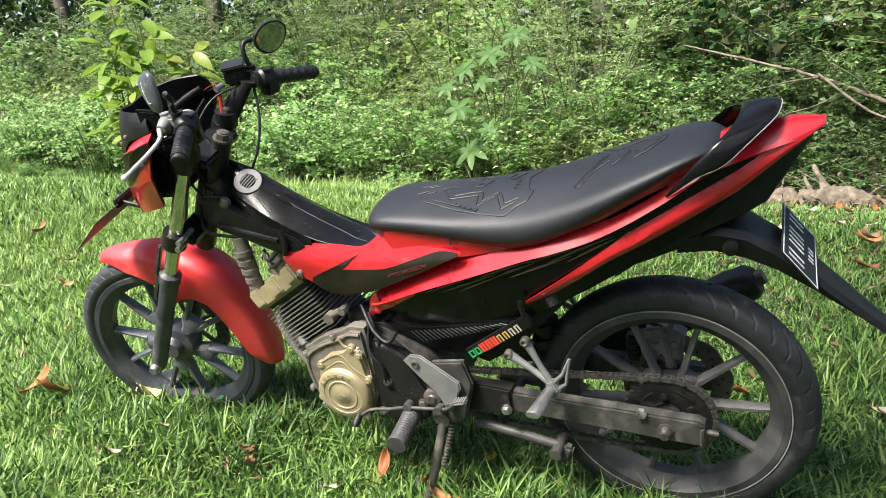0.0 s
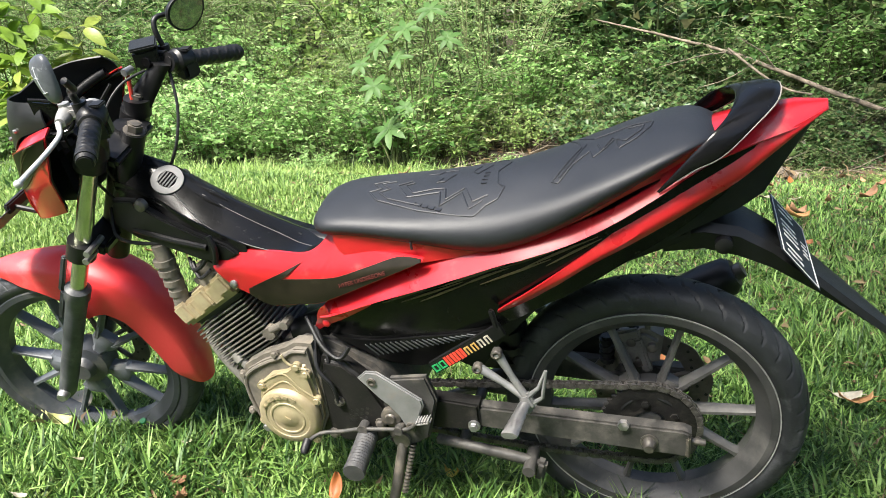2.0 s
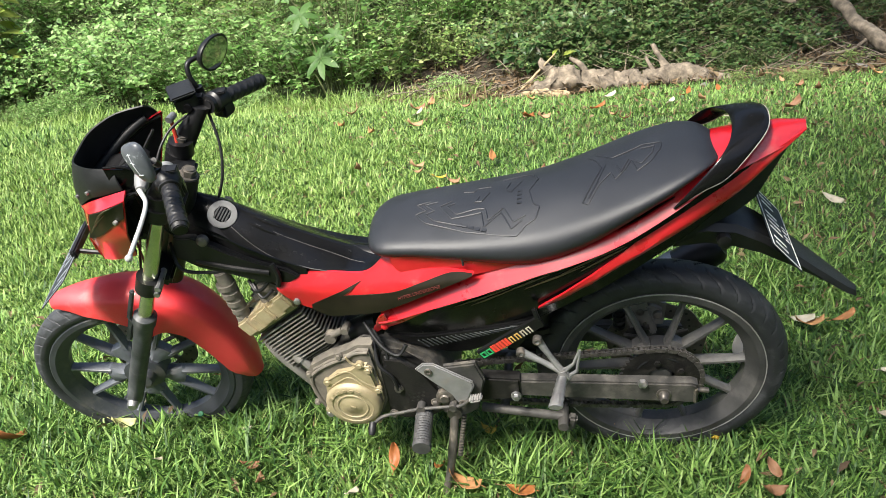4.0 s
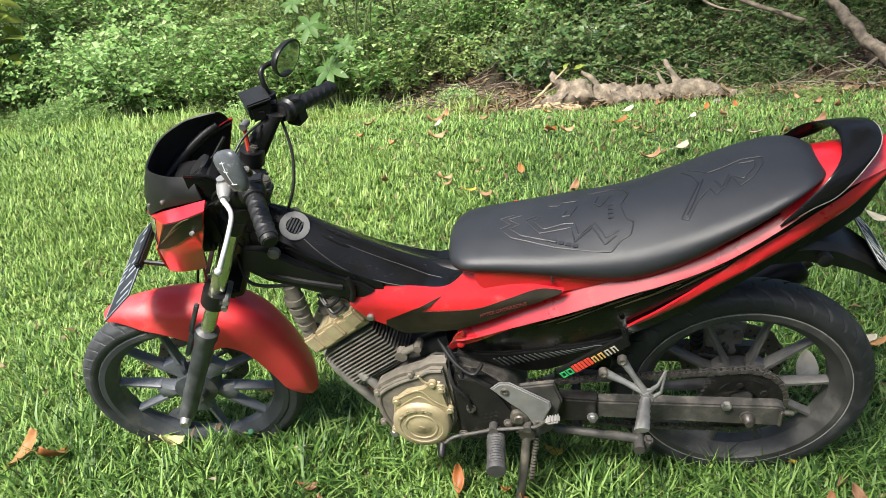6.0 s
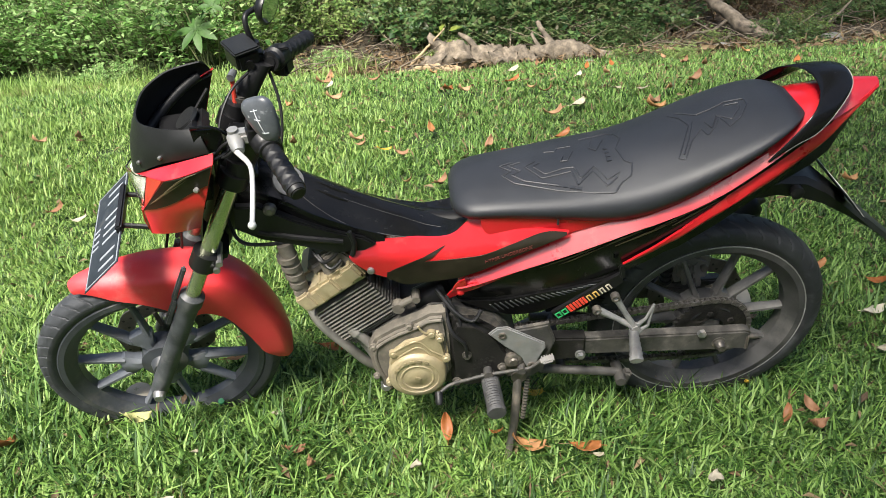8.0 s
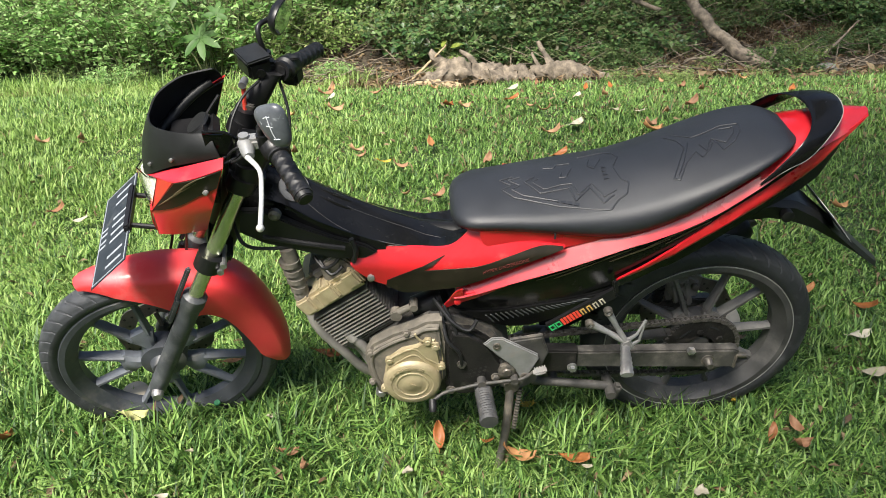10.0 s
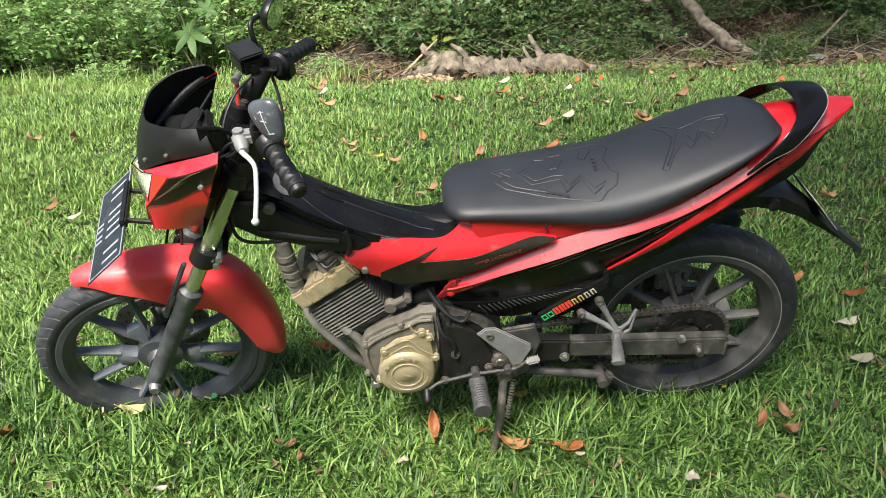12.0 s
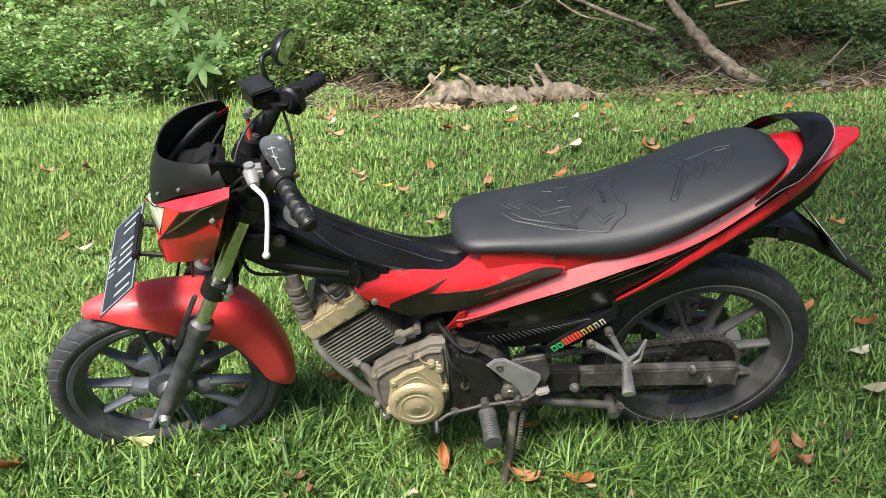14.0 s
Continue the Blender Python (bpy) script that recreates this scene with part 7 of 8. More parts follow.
for side in (-1, 1):
    def put(name, bm, material, label="", parent=None, smooth=40):
        return fixed(name, bm if side < 0 else flip(bm), material, label, parent, smooth)

    body = put("side_panel", strip(bm_new(), [(0.060, 0.50), (0.14, 0.545), (0.257, 0.590), (0.40, 0.64), (0.52, 0.69), (0.64, 0.745), (0.74, 0.80), (0.80, 0.822)],
               [(0.075, 0.470), (0.15, 0.425), (0.20, 0.402), (0.26, 0.410), (0.40, 0.510), (0.55, 0.605), (0.70, 0.705), (0.79, 0.79)], flank, 40, 9), BLACK_GLOSS, "glossy black side panel")
    put("slash_panel", strip(bm_new(), SLASH_UP, SLASH_LO, ledge, 44, 5, 0.005, 0.0), RED, "red slash along the side panel", body)
    put("tail_panel", strip(bm_new(), [(0.403, 0.556), (0.430, 0.577), (0.482, 0.615), (0.562, 0.676), (0.600, 0.708), (0.64, 0.752), (0.70, 0.788), (0.75, 0.809), (0.79, 0.822), (0.835, 0.832), (0.876, 0.849)],
        [(0.403, 0.549), (0.459, 0.578), (0.505, 0.610), (0.561, 0.648), (0.625, 0.682), (0.695, 0.723), (0.755, 0.757), (0.79, 0.784), (0.831, 0.814), (0.876, 0.847)], crest, 40, 8, 0.006, 0.006), RED, "red lower edge of the tail", body)
    put("slash_point", strip(bm_new(), [(0.044, 0.4745), (0.060, 0.505), (0.078, 0.522), (0.110, 0.534), (0.180, 0.5575)], [(0.044, 0.4705), (0.064, 0.486), (0.086, 0.500), (0.118, 0.517), (0.180, 0.5545)], flank, 20, 4, 0.004, 0.006), RED, "", body)
    put("slash_point", strip(bm_new(), [(0.066, 0.520), (0.076, 0.537), (0.090, 0.548)], [(0.062, 0.505), (0.078, 0.519), (0.092, 0.526)], flank, 8, 3, 0.004, 0.0075), RED, "", body)
    # bronze streaks on the black panel
    for k in range(9):
        u = 0.10 + 0.085 * k
        x0 = 0.16 + 0.42 * u
        z0 = along(SLASH_LO, x0) - 0.010 - 0.009 * (k % 3)
        x1 = x0 + 0.085 + 0.03 * (k % 2)
        z1 = along(SLASH_LO, x1) - 0.006 - 0.006 * (k % 3)
        bm = bm_new()
        strip(bm, [(x0, z0 + 0.001), ((x0 + x1) / 2, (z0 + z1) / 2 + 0.0035), (x1, z1)], [(x0, z0), ((x0 + x1) / 2, (z0 + z1) / 2 - 0.001), (x1, z1 - 0.0008)], flank, 10, 2, 0.001, 0.0014)
        put("streak", bm, BRONZE, "faded bronze streak", body)
    lower = put("lower_cover", strip(bm_new(), [(0.078, 0.468), (0.16, 0.462), (0.27, 0.484), (0.365, 0.500), (0.40, 0.517)], [(0.125, 0.435), (0.165, 0.405), (0.21, 0.393), (0.265, 0.408), (0.392, 0.502)], flank, 24, 5, 0.005, 0.005), BLACK_SATIN, "black lower cover", body)
    for k in range(20):
        u = k / 19
        x0, z0 = 0.140 + 0.20 * u, 0.449 + 0.045 * u
        x1, z1 = x0 + 0.018, z0 - 0.030 * (1 - u * 0.9)
        bm = bm_new()
        tube(bm, [(x0, -flank(x0, z0) - 0.0062, z0), (x1, -flank(x1, z1) - 0.0062, z1)], 0.0016, 5)
        put("sticker_rib", bm, CARBON, "", body)
    # strip below that carries the sticker word
    bm = strip(bm_new(), [(0.266, 0.433), (0.33, 0.478), (0.400, 0.525)], [(0.279, 0.413), (0.342, 0.456), (0.410, 0.503)], lambda x, z: 0.118, 12, 3, 0.008, 0.0, False)
    put("sticker_base", bm, BLACK_SATIN, "", body)
    upper = put("front_side_panel", strip(bm_new(), [(-0.133, 0.606), (-0.112, 0.622), (-0.089, 0.633), (-0.002, 0.637), (0.05, 0.638), (0.078, 0.646), (0.104, 0.668), (0.118, 0.696), (0.130, 0.690), (0.146, 0.668)][:10 if side < 0 else 1] + ([(-0.05, 0.580), (0.06, 0.567), (0.12, 0.572), (0.155, 0.597)] if side > 0 else []) + [ (0.176, 0.655), (0.244, 0.655), (0.290, 0.653)],
                FRONT_LO, shell, 60, 9, 0.005, 0.0, True), RED, "red front side panel")
    if side < 0:
        put("panel_decal", strip(bm_new(), [(-0.062, 0.568), (-0.02, 0.583), (0.013, 0.593), (0.069, 0.600), (0.124, 0.609), (0.184, 0.630), (0.244, 0.651), (0.286, 0.652)],
            [(-0.064, 0.556), (-0.029, 0.534), (0.014, 0.540), (0.077, 0.551), (0.103, 0.562), (0.167, 0.592), (0.228, 0.621), (0.286, 0.648)], lambda x, z: shell(x, z) + 0.0022, 36, 7, 0.0016, 0.0), DECAL, "dark bronze decal with worn lettering", upper)
        put("panel_decal", strip(bm_new(), [(-0.055, 0.5715), (0.002, 0.600), (0.056, 0.626)], [(-0.03, 0.577), (0.010, 0.5915), (0.056, 0.6255)], lambda x, z: shell(x, z) + 0.0022, 16, 4, 0.0016, 0.0, False), DECAL, "", upper)
    skirt = put("seat_skirt", strip(bm_new(), [(0.126 if side < 0 else 0.19, 0.698), (0.155 if side < 0 else 0.21, 0.696), (0.25, 0.690), (0.36, 0.682), (0.46, 0.696), (0.56, 0.748), (0.66, 0.802), (0.71, 0.822)],
                [(0.126 if side < 0 else 0.195, 0.668), (0.145 if side < 0 else 0.21, 0.640), (0.22, 0.628), (0.31, 0.643), (0.42, 0.668), (0.524, 0.706), (0.622, 0.758), (0.70, 0.79)], lambda x, z: flank(x, z) - 0.014, 36, 5, 0.005), RED, "red skirt under the seat")
    for x, z, par in ((-0.094, 0.574, upper), (0.080, 0.502, body)):
        bm = bm_new()
        lathe(bm, [(0.0075, -flank(x, z) - 0.002), (0.0075, -flank(x, z) - 0.0085), (0.005, -flank(x, z) - 0.0105), (0, -flank(x, z) - 0.0105)], (x, 0, z), 16)
        put("screw", bm, ALLOY if x < 0 else RED, "", par)
    bm = bm_new()
    box(bm, (0.398, -0.136, 0.548), (0.010, 0.008, 0.036), Matrix.Rotation(radians(-12), 3, "Y"), 0.003)
    put("side_clip", bm, BLACK_SATIN, "", body)
    bm = bm_new()
    prism(bm, [(0.132, 0.404), (0.150, 0.420), (0.172, 0.420), (0.250, 0.366), (0.252, 0.352), (0.226, 0.292), (0.214, 0.296), (0.200, 0.326), (0.185, 0.346), (0.168, 0.362)], -0.139, -0.130, 0.003)
    guard = put("heel_guard", bm, ALLOY_PAINT, "silver heel guard plate")
    bm = bm_new()
    prism(bm, [(0.19, 0.40), (0.26, 0.41), (0.275, 0.36), (0.25, 0.27), (0.21, 0.245), (0.17, 0.26), (0.165, 0.33)], -0.128, -0.112, 0.004)
    put("footrest_bracket", bm, CASE, "", guard)
    for x, z in ((0.160, 0.400), (0.222, 0.305)):
        bm = bm_new()
        lathe(bm, [(0.0085, -0.138), (0.0085, -0.142), (0.005, -0.1425), (0.005, -0.1405), (0, -0.1405)], (x, 0, z), 14)
        put("bolt", bm, STEEL, "", guard)
    bm = bm_new()
    lathe(bm, [(0.020, -0.12), (0.020, -0.1365), (0.016, -0.139), (0.011, -0.139), (0.009, -0.143), (0, -0.143)], (0.184, 0, 0.318), 20)
    put("pivot_nut", bm, STEEL, "", guard)
    # front footrest
    bm = bm_new()
    p0, p1 = Vector((0.131, -0.138, 0.272)), Vector((0.137, -0.224, 0.266))
    n = 26
    tube(bm, [p0.lerp(p1, k / n) for k in range(n + 1)], [0.0178 + (0.0024 if k % 2 else 0) - (0.004 if k == 0 else 0) for k in range(n + 1)], 14)
    tube(bm, [p1, p1 + (p1 - p0).normalized() * 0.008], [0.0215, 0.020], 14)
    peg = put("front_footrest", bm, PEG_RUBBER, "ribbed rubber footrest")
    bm = bm_new()
    box(bm, (0.130, -0.128, 0.274), (0.034, 0.03, 0.03), None, 0.006)
    tube(bm, [(0.13, -0.11, 0.274), (0.13, -0.14, 0.274)], 0.013, 12)
    put("footrest_mount", bm, CASE, "", peg)
    # passenger footrest and its forked bracket
    bm = bm_new()
    tube(bm, [(0.358, -0.122, 0.437), (0.40, -0.126, 0.412), (0.440, -0.13, 0.385)], [0.0090, 0.0060, 0.0075], 10)
    tube(bm, [(0.394, -0.122, 0.470), (0.415, -0.126, 0.43), (0.440, -0.13, 0.385)], [0.0088, 0.0058, 0.0075], 10)
    tube(bm, [(0.440, -0.13, 0.385), (0.462, -0.13, 0.408), (0.476, -0.126, 0.442)], [0.006, 0.0035, 0.003], 8)
    tube(bm, [(0.444, -0.13, 0.37), (0.468, -0.13, 0.388), (0.476, -0.126, 0.442)], [0.006, 0.0035, 0.003], 8)
    prism(bm, [(0.428, 0.392), (0.445, 0.398), (0.458, 0.375), (0.444, 0.352), (0.430, 0.362)], -0.138, -0.124, 0.004)
    rear_b = put("passenger_bracket", bm, ALLOY_PAINT, "cast alloy passenger footrest bracket")
    bm = bm_new()
    q0, q1 = Vector((0.438, -0.134, 0.376)), Vector((0.425, -0.213, 0.371))
    if side < 0:
        sec = []
        for k in range(13):
            u = k / 12
            p = q0.lerp(q1, u) + Vector((0.0, 0, 0))
            w = 0.0095 + 0.0045 * u + (0.0014 if k % 2 else 0)
            sec.append([p + Vector((w * math.cos(a), 0, 0.007 * math.sin(a))) for a in [2 * math.pi * j / 12 for j in range(12)]])
        loft(bm, sec)
    else:
        tube(bm, [q0, q1], 0.011, 12)
    put("passenger_footrest", bm, ALLOY, "ribbed alloy footrest", rear_b)
    for x, z in ((0.358, 0.437), (0.394, 0.470)):
        bm = bm_new()
        lathe(bm, [(0.0095, -0.118), (0.0095, -0.130), (0.007, -0.132), (0.005, -0.132), (0.004, -0.129), (0, -0.129)], (x, 0, z), 16)
        put("bracket_bolt", bm, STEEL, "", rear_b)

# maker's sticker on the strip: plain slanted shapes in its colours
word_base = [o for o in bike.children if o.name.startswith("side_panel")][0]
S_ANG = radians(34.2)
for k, ink in enumerate((GREEN_INK, GREEN_INK, RED_INK, RED_INK, RED_INK, AMBER_INK, AMBER_INK, GREY_INK, GREY_INK)):
    d = 0.0150 * k
    mid = Vector((0.281 + d * math.cos(S_ANG), -0.1188, 0.4265 + d * math.sin(S_ANG)))
    bm = bm_new()
    m = Matrix.Rotation(-S_ANG, 3, "Y")
    if k < 2:  # open squares
        for c, wh in (((-0.0048, 0), (0.0028, 0.0150)), ((0.0048, 0), (0.0028, 0.0150)), ((0, 0.0062), (0.0068, 0.0026)), ((0, -0.0062), (0.0068, 0.0026))):
            box(bm, mid + m @ Vector((c[0], 0, c[1])), (wh[0], 0.0012, wh[1]), m)
    elif k < 5:  # bold bars
        for off in (-0.0036, 0.0036):
            box(bm, mid + m @ Vector((off, 0, 0.001)), (0.0052, 0.0012, 0.0190), m)
    else:  # thin bars
        for off in (-0.0040, 0.0030):
            box(bm, mid + m @ Vector((off, 0, 0)), (0.0027, 0.0012, 0.0155), m)
        box(bm, mid + m @ Vector((0, 0, 0.0066)), (0.0088, 0.0011, 0.0024), m)
    fixed("sticker_shape", bm, ink, "", word_base)
# worn lettering on the dark decal
txt = bpy.data.curves.new("lettering", "FONT")
txt.body, txt.size, txt.extrude, txt.shear = "HYPER UNDERBONE", 0.0105, 0.0006, 0.3
letters = new("lettering", txt)
letters.data.materials.append(FAINT_RED)
letters.parent = bike
letters.matrix_basis = Matrix.Translation((0.130, -0.1302, 0.5895)) @ Matrix.Rotation(radians(-3.2), 4, "Z") @ Matrix.Rotation(radians(-19.6), 4, "Y") @ Matrix.Rotation(radians(90), 4, "X")

# tail top, lamp and rear mudguard
sections = []
for x, z, w in ((0.655, 0.800, 0.105), (0.70, 0.822, 0.099), (0.75, 0.838, 0.0825), (0.79, 0.850, 0.067), (0.835, 0.858, 0.0415), (0.878, 0.857, 0.0155)):
    ring = []
    for k in range(11):
        t = -1 + k / 5
        ring.append((x, w * t, z - 0.030 * abs(t) ** 2.2 * (1 if x < 0.84 else 0.4)))
    sections.append(ring)
bm = sheet(bm_new(), [[Vector(p) for p in s] for s in sections], 0.004, (0.75, 0, 0.6))
tail = fixed("tail_cover", bm, RED, "red tail cover behind the seat")
bm = bm_new()
sections = []
for x, z0, z1, w in ((0.56, 0.59, 0.70, 0.100), (0.62, 0.632, 0.72, 0.094), (0.70, 0.672, 0.78, 0.080), (0.765, 0.700, 0.80, 0.062), (0.80, 0.722, 0.82, 0.048), (0.83, 0.772, 0.828, 0.032), (0.862, 0.826, 0.838, 0.012)):
    sections.append([(x, -w, z1), (x, -w * 0.9, z0 + 0.01), (x, -w * 0.5, z0), (x, w * 0.5, z0), (x, w * 0.9, z0 + 0.01), (x, w, z1)])
loft(bm, sections)
fixed("tail_underside", bm, BLACK_MATT, "dirty black underside of the tail", tail)
GUARD = [(0.66, 0.672, 0.630, 0.052), (0.72, 0.684, 0.640, 0.058), (0.77, 0.676, 0.628, 0.056), (0.82, 0.646, 0.606, 0.050), (0.88, 0.596, 0.568, 0.044), (0.94, 0.543, 0.526, 0.036), (0.99, 0.499, 0.490, 0.026), (1.012, 0.480, 0.475, 0.014)]
sections = [[(x, -w, t - 0.012), (x, -w * 0.8, t), (x, 0, t + 0.006), (x, w * 0.8, t), (x, w, t - 0.012), (x, w * 0.86, b), (x, 0, b + 0.008), (x, -w * 0.86, b)] for x, t, b, w in GUARD]
bm = loft(bm_new(), sections)
mud = fixed("rear_mudguard", bm, BLACK_MATT, "long black rear mudguard", smooth=35)
bm = bm_new()
lathe(bm, [(0.013, -0.058), (0.013, -0.072), (0.008, -0.074), (0, -0.074)], (0.748, 0, 0.655), 14)
fixed("mudguard_bolt", bm, BLACK_SATIN, "", mud)
RPLATE = Matrix.Translation((0.852, 0.0, 0.634)) @ Matrix.Rotation(radians(-40), 4, "Y") @ Matrix.Diagonal((1, 0.80, 0.78, 1))
bm = bm_new()
box(bm, (0, 0, 0), (0.0018, 0.25, 0.112), None, 0.0005)
bmesh.ops.transform(bm, matrix=RPLATE, verts=bm.verts)
rplate = fixed("number_plate", bm, PLATE_BLACK, "black rear number plate with white figures", mud)
bm = bm_new()
for c, s in (((0.0014, 0, 0.051), (0.001, 0.242, 0.002)), ((0.0014, 0, -0.051), (0.001, 0.242, 0.002)), ((0.0014, 0.12, 0), (0.001, 0.002, 0.104)), ((0.0014, -0.12, 0), (0.001, 0.002, 0.104))):
    box(bm, c, s)
bmesh.ops.transform(bm, matrix=RPLATE, verts=bm.verts)
fixed("plate_border", bm, WHITE_INK, "", mud)
for y, z, w, h in [(y, 0.012, 0.0062, 0.046) for y in (-0.095, -0.072, -0.032, -0.010, 0.012, 0.034, 0.074, 0.098)] + [(y, -0.034, 0.005, 0.016) for y in (-0.03, -0.014, 0.006, 0.022)]:
    bm = box(bm_new(), (0.0015, y, z), (0.001, w, h))
    bmesh.ops.transform(bm, matrix=RPLATE, verts=bm.verts)
    fixed("plate_bar", bm, WHITE_INK, "", mud)

# grab rail: a flat wing from each flank, joined over the tail
half = [((0.651, 0.112, 0.763), (0.654, 0.112, 0.760), 0.002), ((0.690, 0.107, 0.808), (0.697, 0.111, 0.792), 0.003), ((0.722, 0.094, 0.841), (0.737, 0.103, 0.811), 0.004),
        ((0.742, 0.068, 0.857), (0.778, 0.080, 0.846), 0.006), ((0.752, 0.036, 0.866), (0.808, 0.046, 0.870), 0.007), ((0.755, 0.0, 0.869), (0.815, 0.0, 0.880), 0.008)]
full = [(Vector((a[0], -a[1], a[2])), Vector((b[0], -b[1], b[2])), h) for a, b, h in half] + [(Vector(a), Vector(b), h) for a, b, h in reversed(half[:-1])]
inner, outer = curve([a for a, b, h in full], 5), curve([b for a, b, h in full], 5)
thick = [v.x for v in curve([Vector((h, 0, 0)) for a, b, h in full], 5)]
sections = []
for k, (a, b) in enumerate(zip(inner, outer)):
    d = (inner[min(k + 1, len(inner) - 1)] - inner[max(k - 1, 0)]).normalized()
    up = (b - a).cross(d).normalized()
    if up.z < 0:
        up = -up
    c, w = (a + b) / 2, (b - a) / 2
    sections.append([c + w * math.cos(t) + up * thick[k] * (1.0 if math.sin(t) > 0 else 0.5) * math.sin(t) for t in [2 * math.pi * j / 16 for j in range(16)]])
bm = loft(bm_new(), sections)
rail = fixed("grab_rail", bm, BLACK_GLOSS, "glossy black grab rail, chipped along its edge", smooth=60)
bm = bm_new()
edge = [sum((Vector(q) for q in s[:1]), Vector()) for s in sections]
edge_b = [Vector(s[8]) for s in sections]
pick_edge = edge if sum(e.x for e in edge) > sum(e.x for e in edge_b) else edge_b
tube(bm, pick_edge[3:-3], 0.0011, 5)
fixed("chipped_edge", bm, EDGE_WORN, "bare chipped edge", rail)

# ---- seat ----
SEAT_TOP = [(0.072, 0.698), (0.085, 0.713), (0.12, 0.724), (0.18, 0.729), (0.27, 0.734), (0.36, 0.746), (0.44, 0.763), (0.52, 0.787), (0.60, 0.813), (0.66, 0.830), (0.70, 0.835), (0.725, 0.830), (0.738, 0.824)]
SEAT_LOW = [(0.072, 0.678), (0.085, 0.678), (0.11, 0.681), (0.17, 0.682), (0.27, 0.675), (0.36, 0.667), (0.42, 0.672), (0.50, 0.703), (0.58, 0.750), (0.66, 0.796), (0.70, 0.814), (0.725, 0.818), (0.738, 0.820)]
SEAT_HALF = [(0.072, 0.050), (0.080, 0.080), (0.095, 0.101), (0.12, 0.114), (0.20, 0.122), (0.30, 0.130), (0.42, 0.138), (0.52, 0.138), (0.60, 0.130), (0.66, 0.114), (0.70, 0.090), (0.725, 0.062), (0.738, 0.030)]
smooth3 = lambda table: [(v.x, v.z) for v in curve([Vector((x, 0, z)) for x, z in table], 6)]
ST, SL, SH = smooth3(SEAT_TOP), smooth3(SEAT_LOW), smooth3(SEAT_HALF)


def seat_at(x, t):
    """The seat's skin at x; t from -1 (left hem) over 0 (middle) to 1."""
    zt, zl, w = along(ST, x), along(SL, x), along(SH, x)
    a = abs(t)
    h = zt - zl
    if a < 0.6:
        u = a / 0.6
        y, z = w * 0.80 * u, zt - h * 0.32 * u ** 2.0
    else:
        u = (a - 0.6) / 0.4
        y = w * (0.80 + 0.20 * math.sin(u * math.pi * 0.74))
        z = zt - h * (0.32 + 0.68 * u ** 1.4)
    if t > 0:  # the right front corner is drawn in
        y *= 1 - 0.27 * ease(0.36, 0.09, x)
    return Vector((x, math.copysign(y, t), z))


sections = []
stations = [0.0722, 0.074, 0.077, 0.081, 0.087, 0.095] + [0.105 + 0.0155 * k for k in range(38)] + [0.69, 0.70, 0.71, 0.72, 0.728, 0.734, 0.7378]
stations = sorted(set(round(s, 4) for s in stations if s <= 0.7378))
for x in stations:
    ring = [seat_at(x, -1 + 2 * k / 32) for k in range(33)]
    zl = along(SL, x)
    w = along(SH, x)
    ring += [Vector((x, w * 0.5, zl + 0.002)), Vector((x, 0, zl + 0.004)), Vector((x, -w * 0.7, zl + 0.002))]
    sections.append(ring)
bm = loft(bm_new(), sections)
seat = fixed("seat", bm, LEATHER, "smooth black vinyl seat with embossed figures", smooth=70)


def on_seat(x, y):
    """The seat's skin above a place."""
    return seat_at(x, max(-0.9, min(0.9, 0.75 * y / along(SH, x))))


def emboss(lines, r=0.0017):
    """Raised piping on the seat along lines of (x, y), with crisp corners."""
    for line in lines:
        pts = resample([Vector((x, y, 0)) for x, y in line], 8 * (len(line) - 1) + 1)
        bm = bm_new()
        tube(bm, [on_seat(p.x, p.y) + Vector((0, 0, 0.0003)) for p in pts], r, 6)
        fixed("embossed_line", bm, LEATHER, "", seat)


FIGURES = [
    [(0.199, 0.004), (0.173, -0.006), (0.194, -0.026), (0.174, -0.036), (0.197, -0.062), (0.278, -0.092), (0.376, -0.115), (0.392, -0.096), (0.411, -0.087), (0.418, -0.062), (0.405, -0.050), (0.397, -0.010), (0.413, 0.022), (0.408, 0.040)],
    [(0.214, 0.000), (0.189, -0.008), (0.211, -0.028), (0.193, -0.038), (0.215, -0.058), (0.278, -0.080)],
    [(0.243, -0.002), (0.221, -0.017), (0.249, -0.056), (0.284, -0.052), (0.306, -0.050), (0.313, -0.085), (0.345, -0.057), (0.365, -0.098), (0.386, -0.084)],
    [(0.250, -0.010), (0.235, -0.019), (0.257, -0.046), (0.292, -0.038), (0.313, -0.040), (0.320, -0.071), (0.349, -0.046), (0.368, -0.084), (0.392, -0.074)],
    [(0.298, 0.000), (0.291, -0.016), (0.304, -0.017), (0.318, 0.010)],
    [(0.358, 0.036), (0.350, 0.012), (0.361, -0.003), (0.380, 0.030)],
    [(0.511, 0.048), (0.526, 0.021), (0.533, -0.011), (0.511, -0.056), (0.497, -0.084), (0.507, -0.091), (0.527, -0.055), (0.549, -0.033), (0.556, -0.056), (0.574, -0.039), (0.586, -0.017), (0.595, -0.053), (0.619, -0.038), (0.638, -0.009), (0.641, 0.013), (0.609, 0.024), (0.580, 0.016), (0.553, 0.013), (0.524, 0.050)],
    [(0.541, -0.004), (0.522, -0.052), (0.507, -0.080)],
    [(0.560, -0.018), (0.567, -0.042), (0.582, -0.010), (0.603, -0.036), (0.624, -0.012), (0.628, 0.006), (0.604, 0.012)],
]
emboss(FIGURES)
emboss([[(0.265, 0.030), (0.285, 0.024), (0.292, 0.036), (0.318, 0.034)], [(0.405, 0.046), (0.392, 0.060), (0.340, 0.058)]], 0.0016)
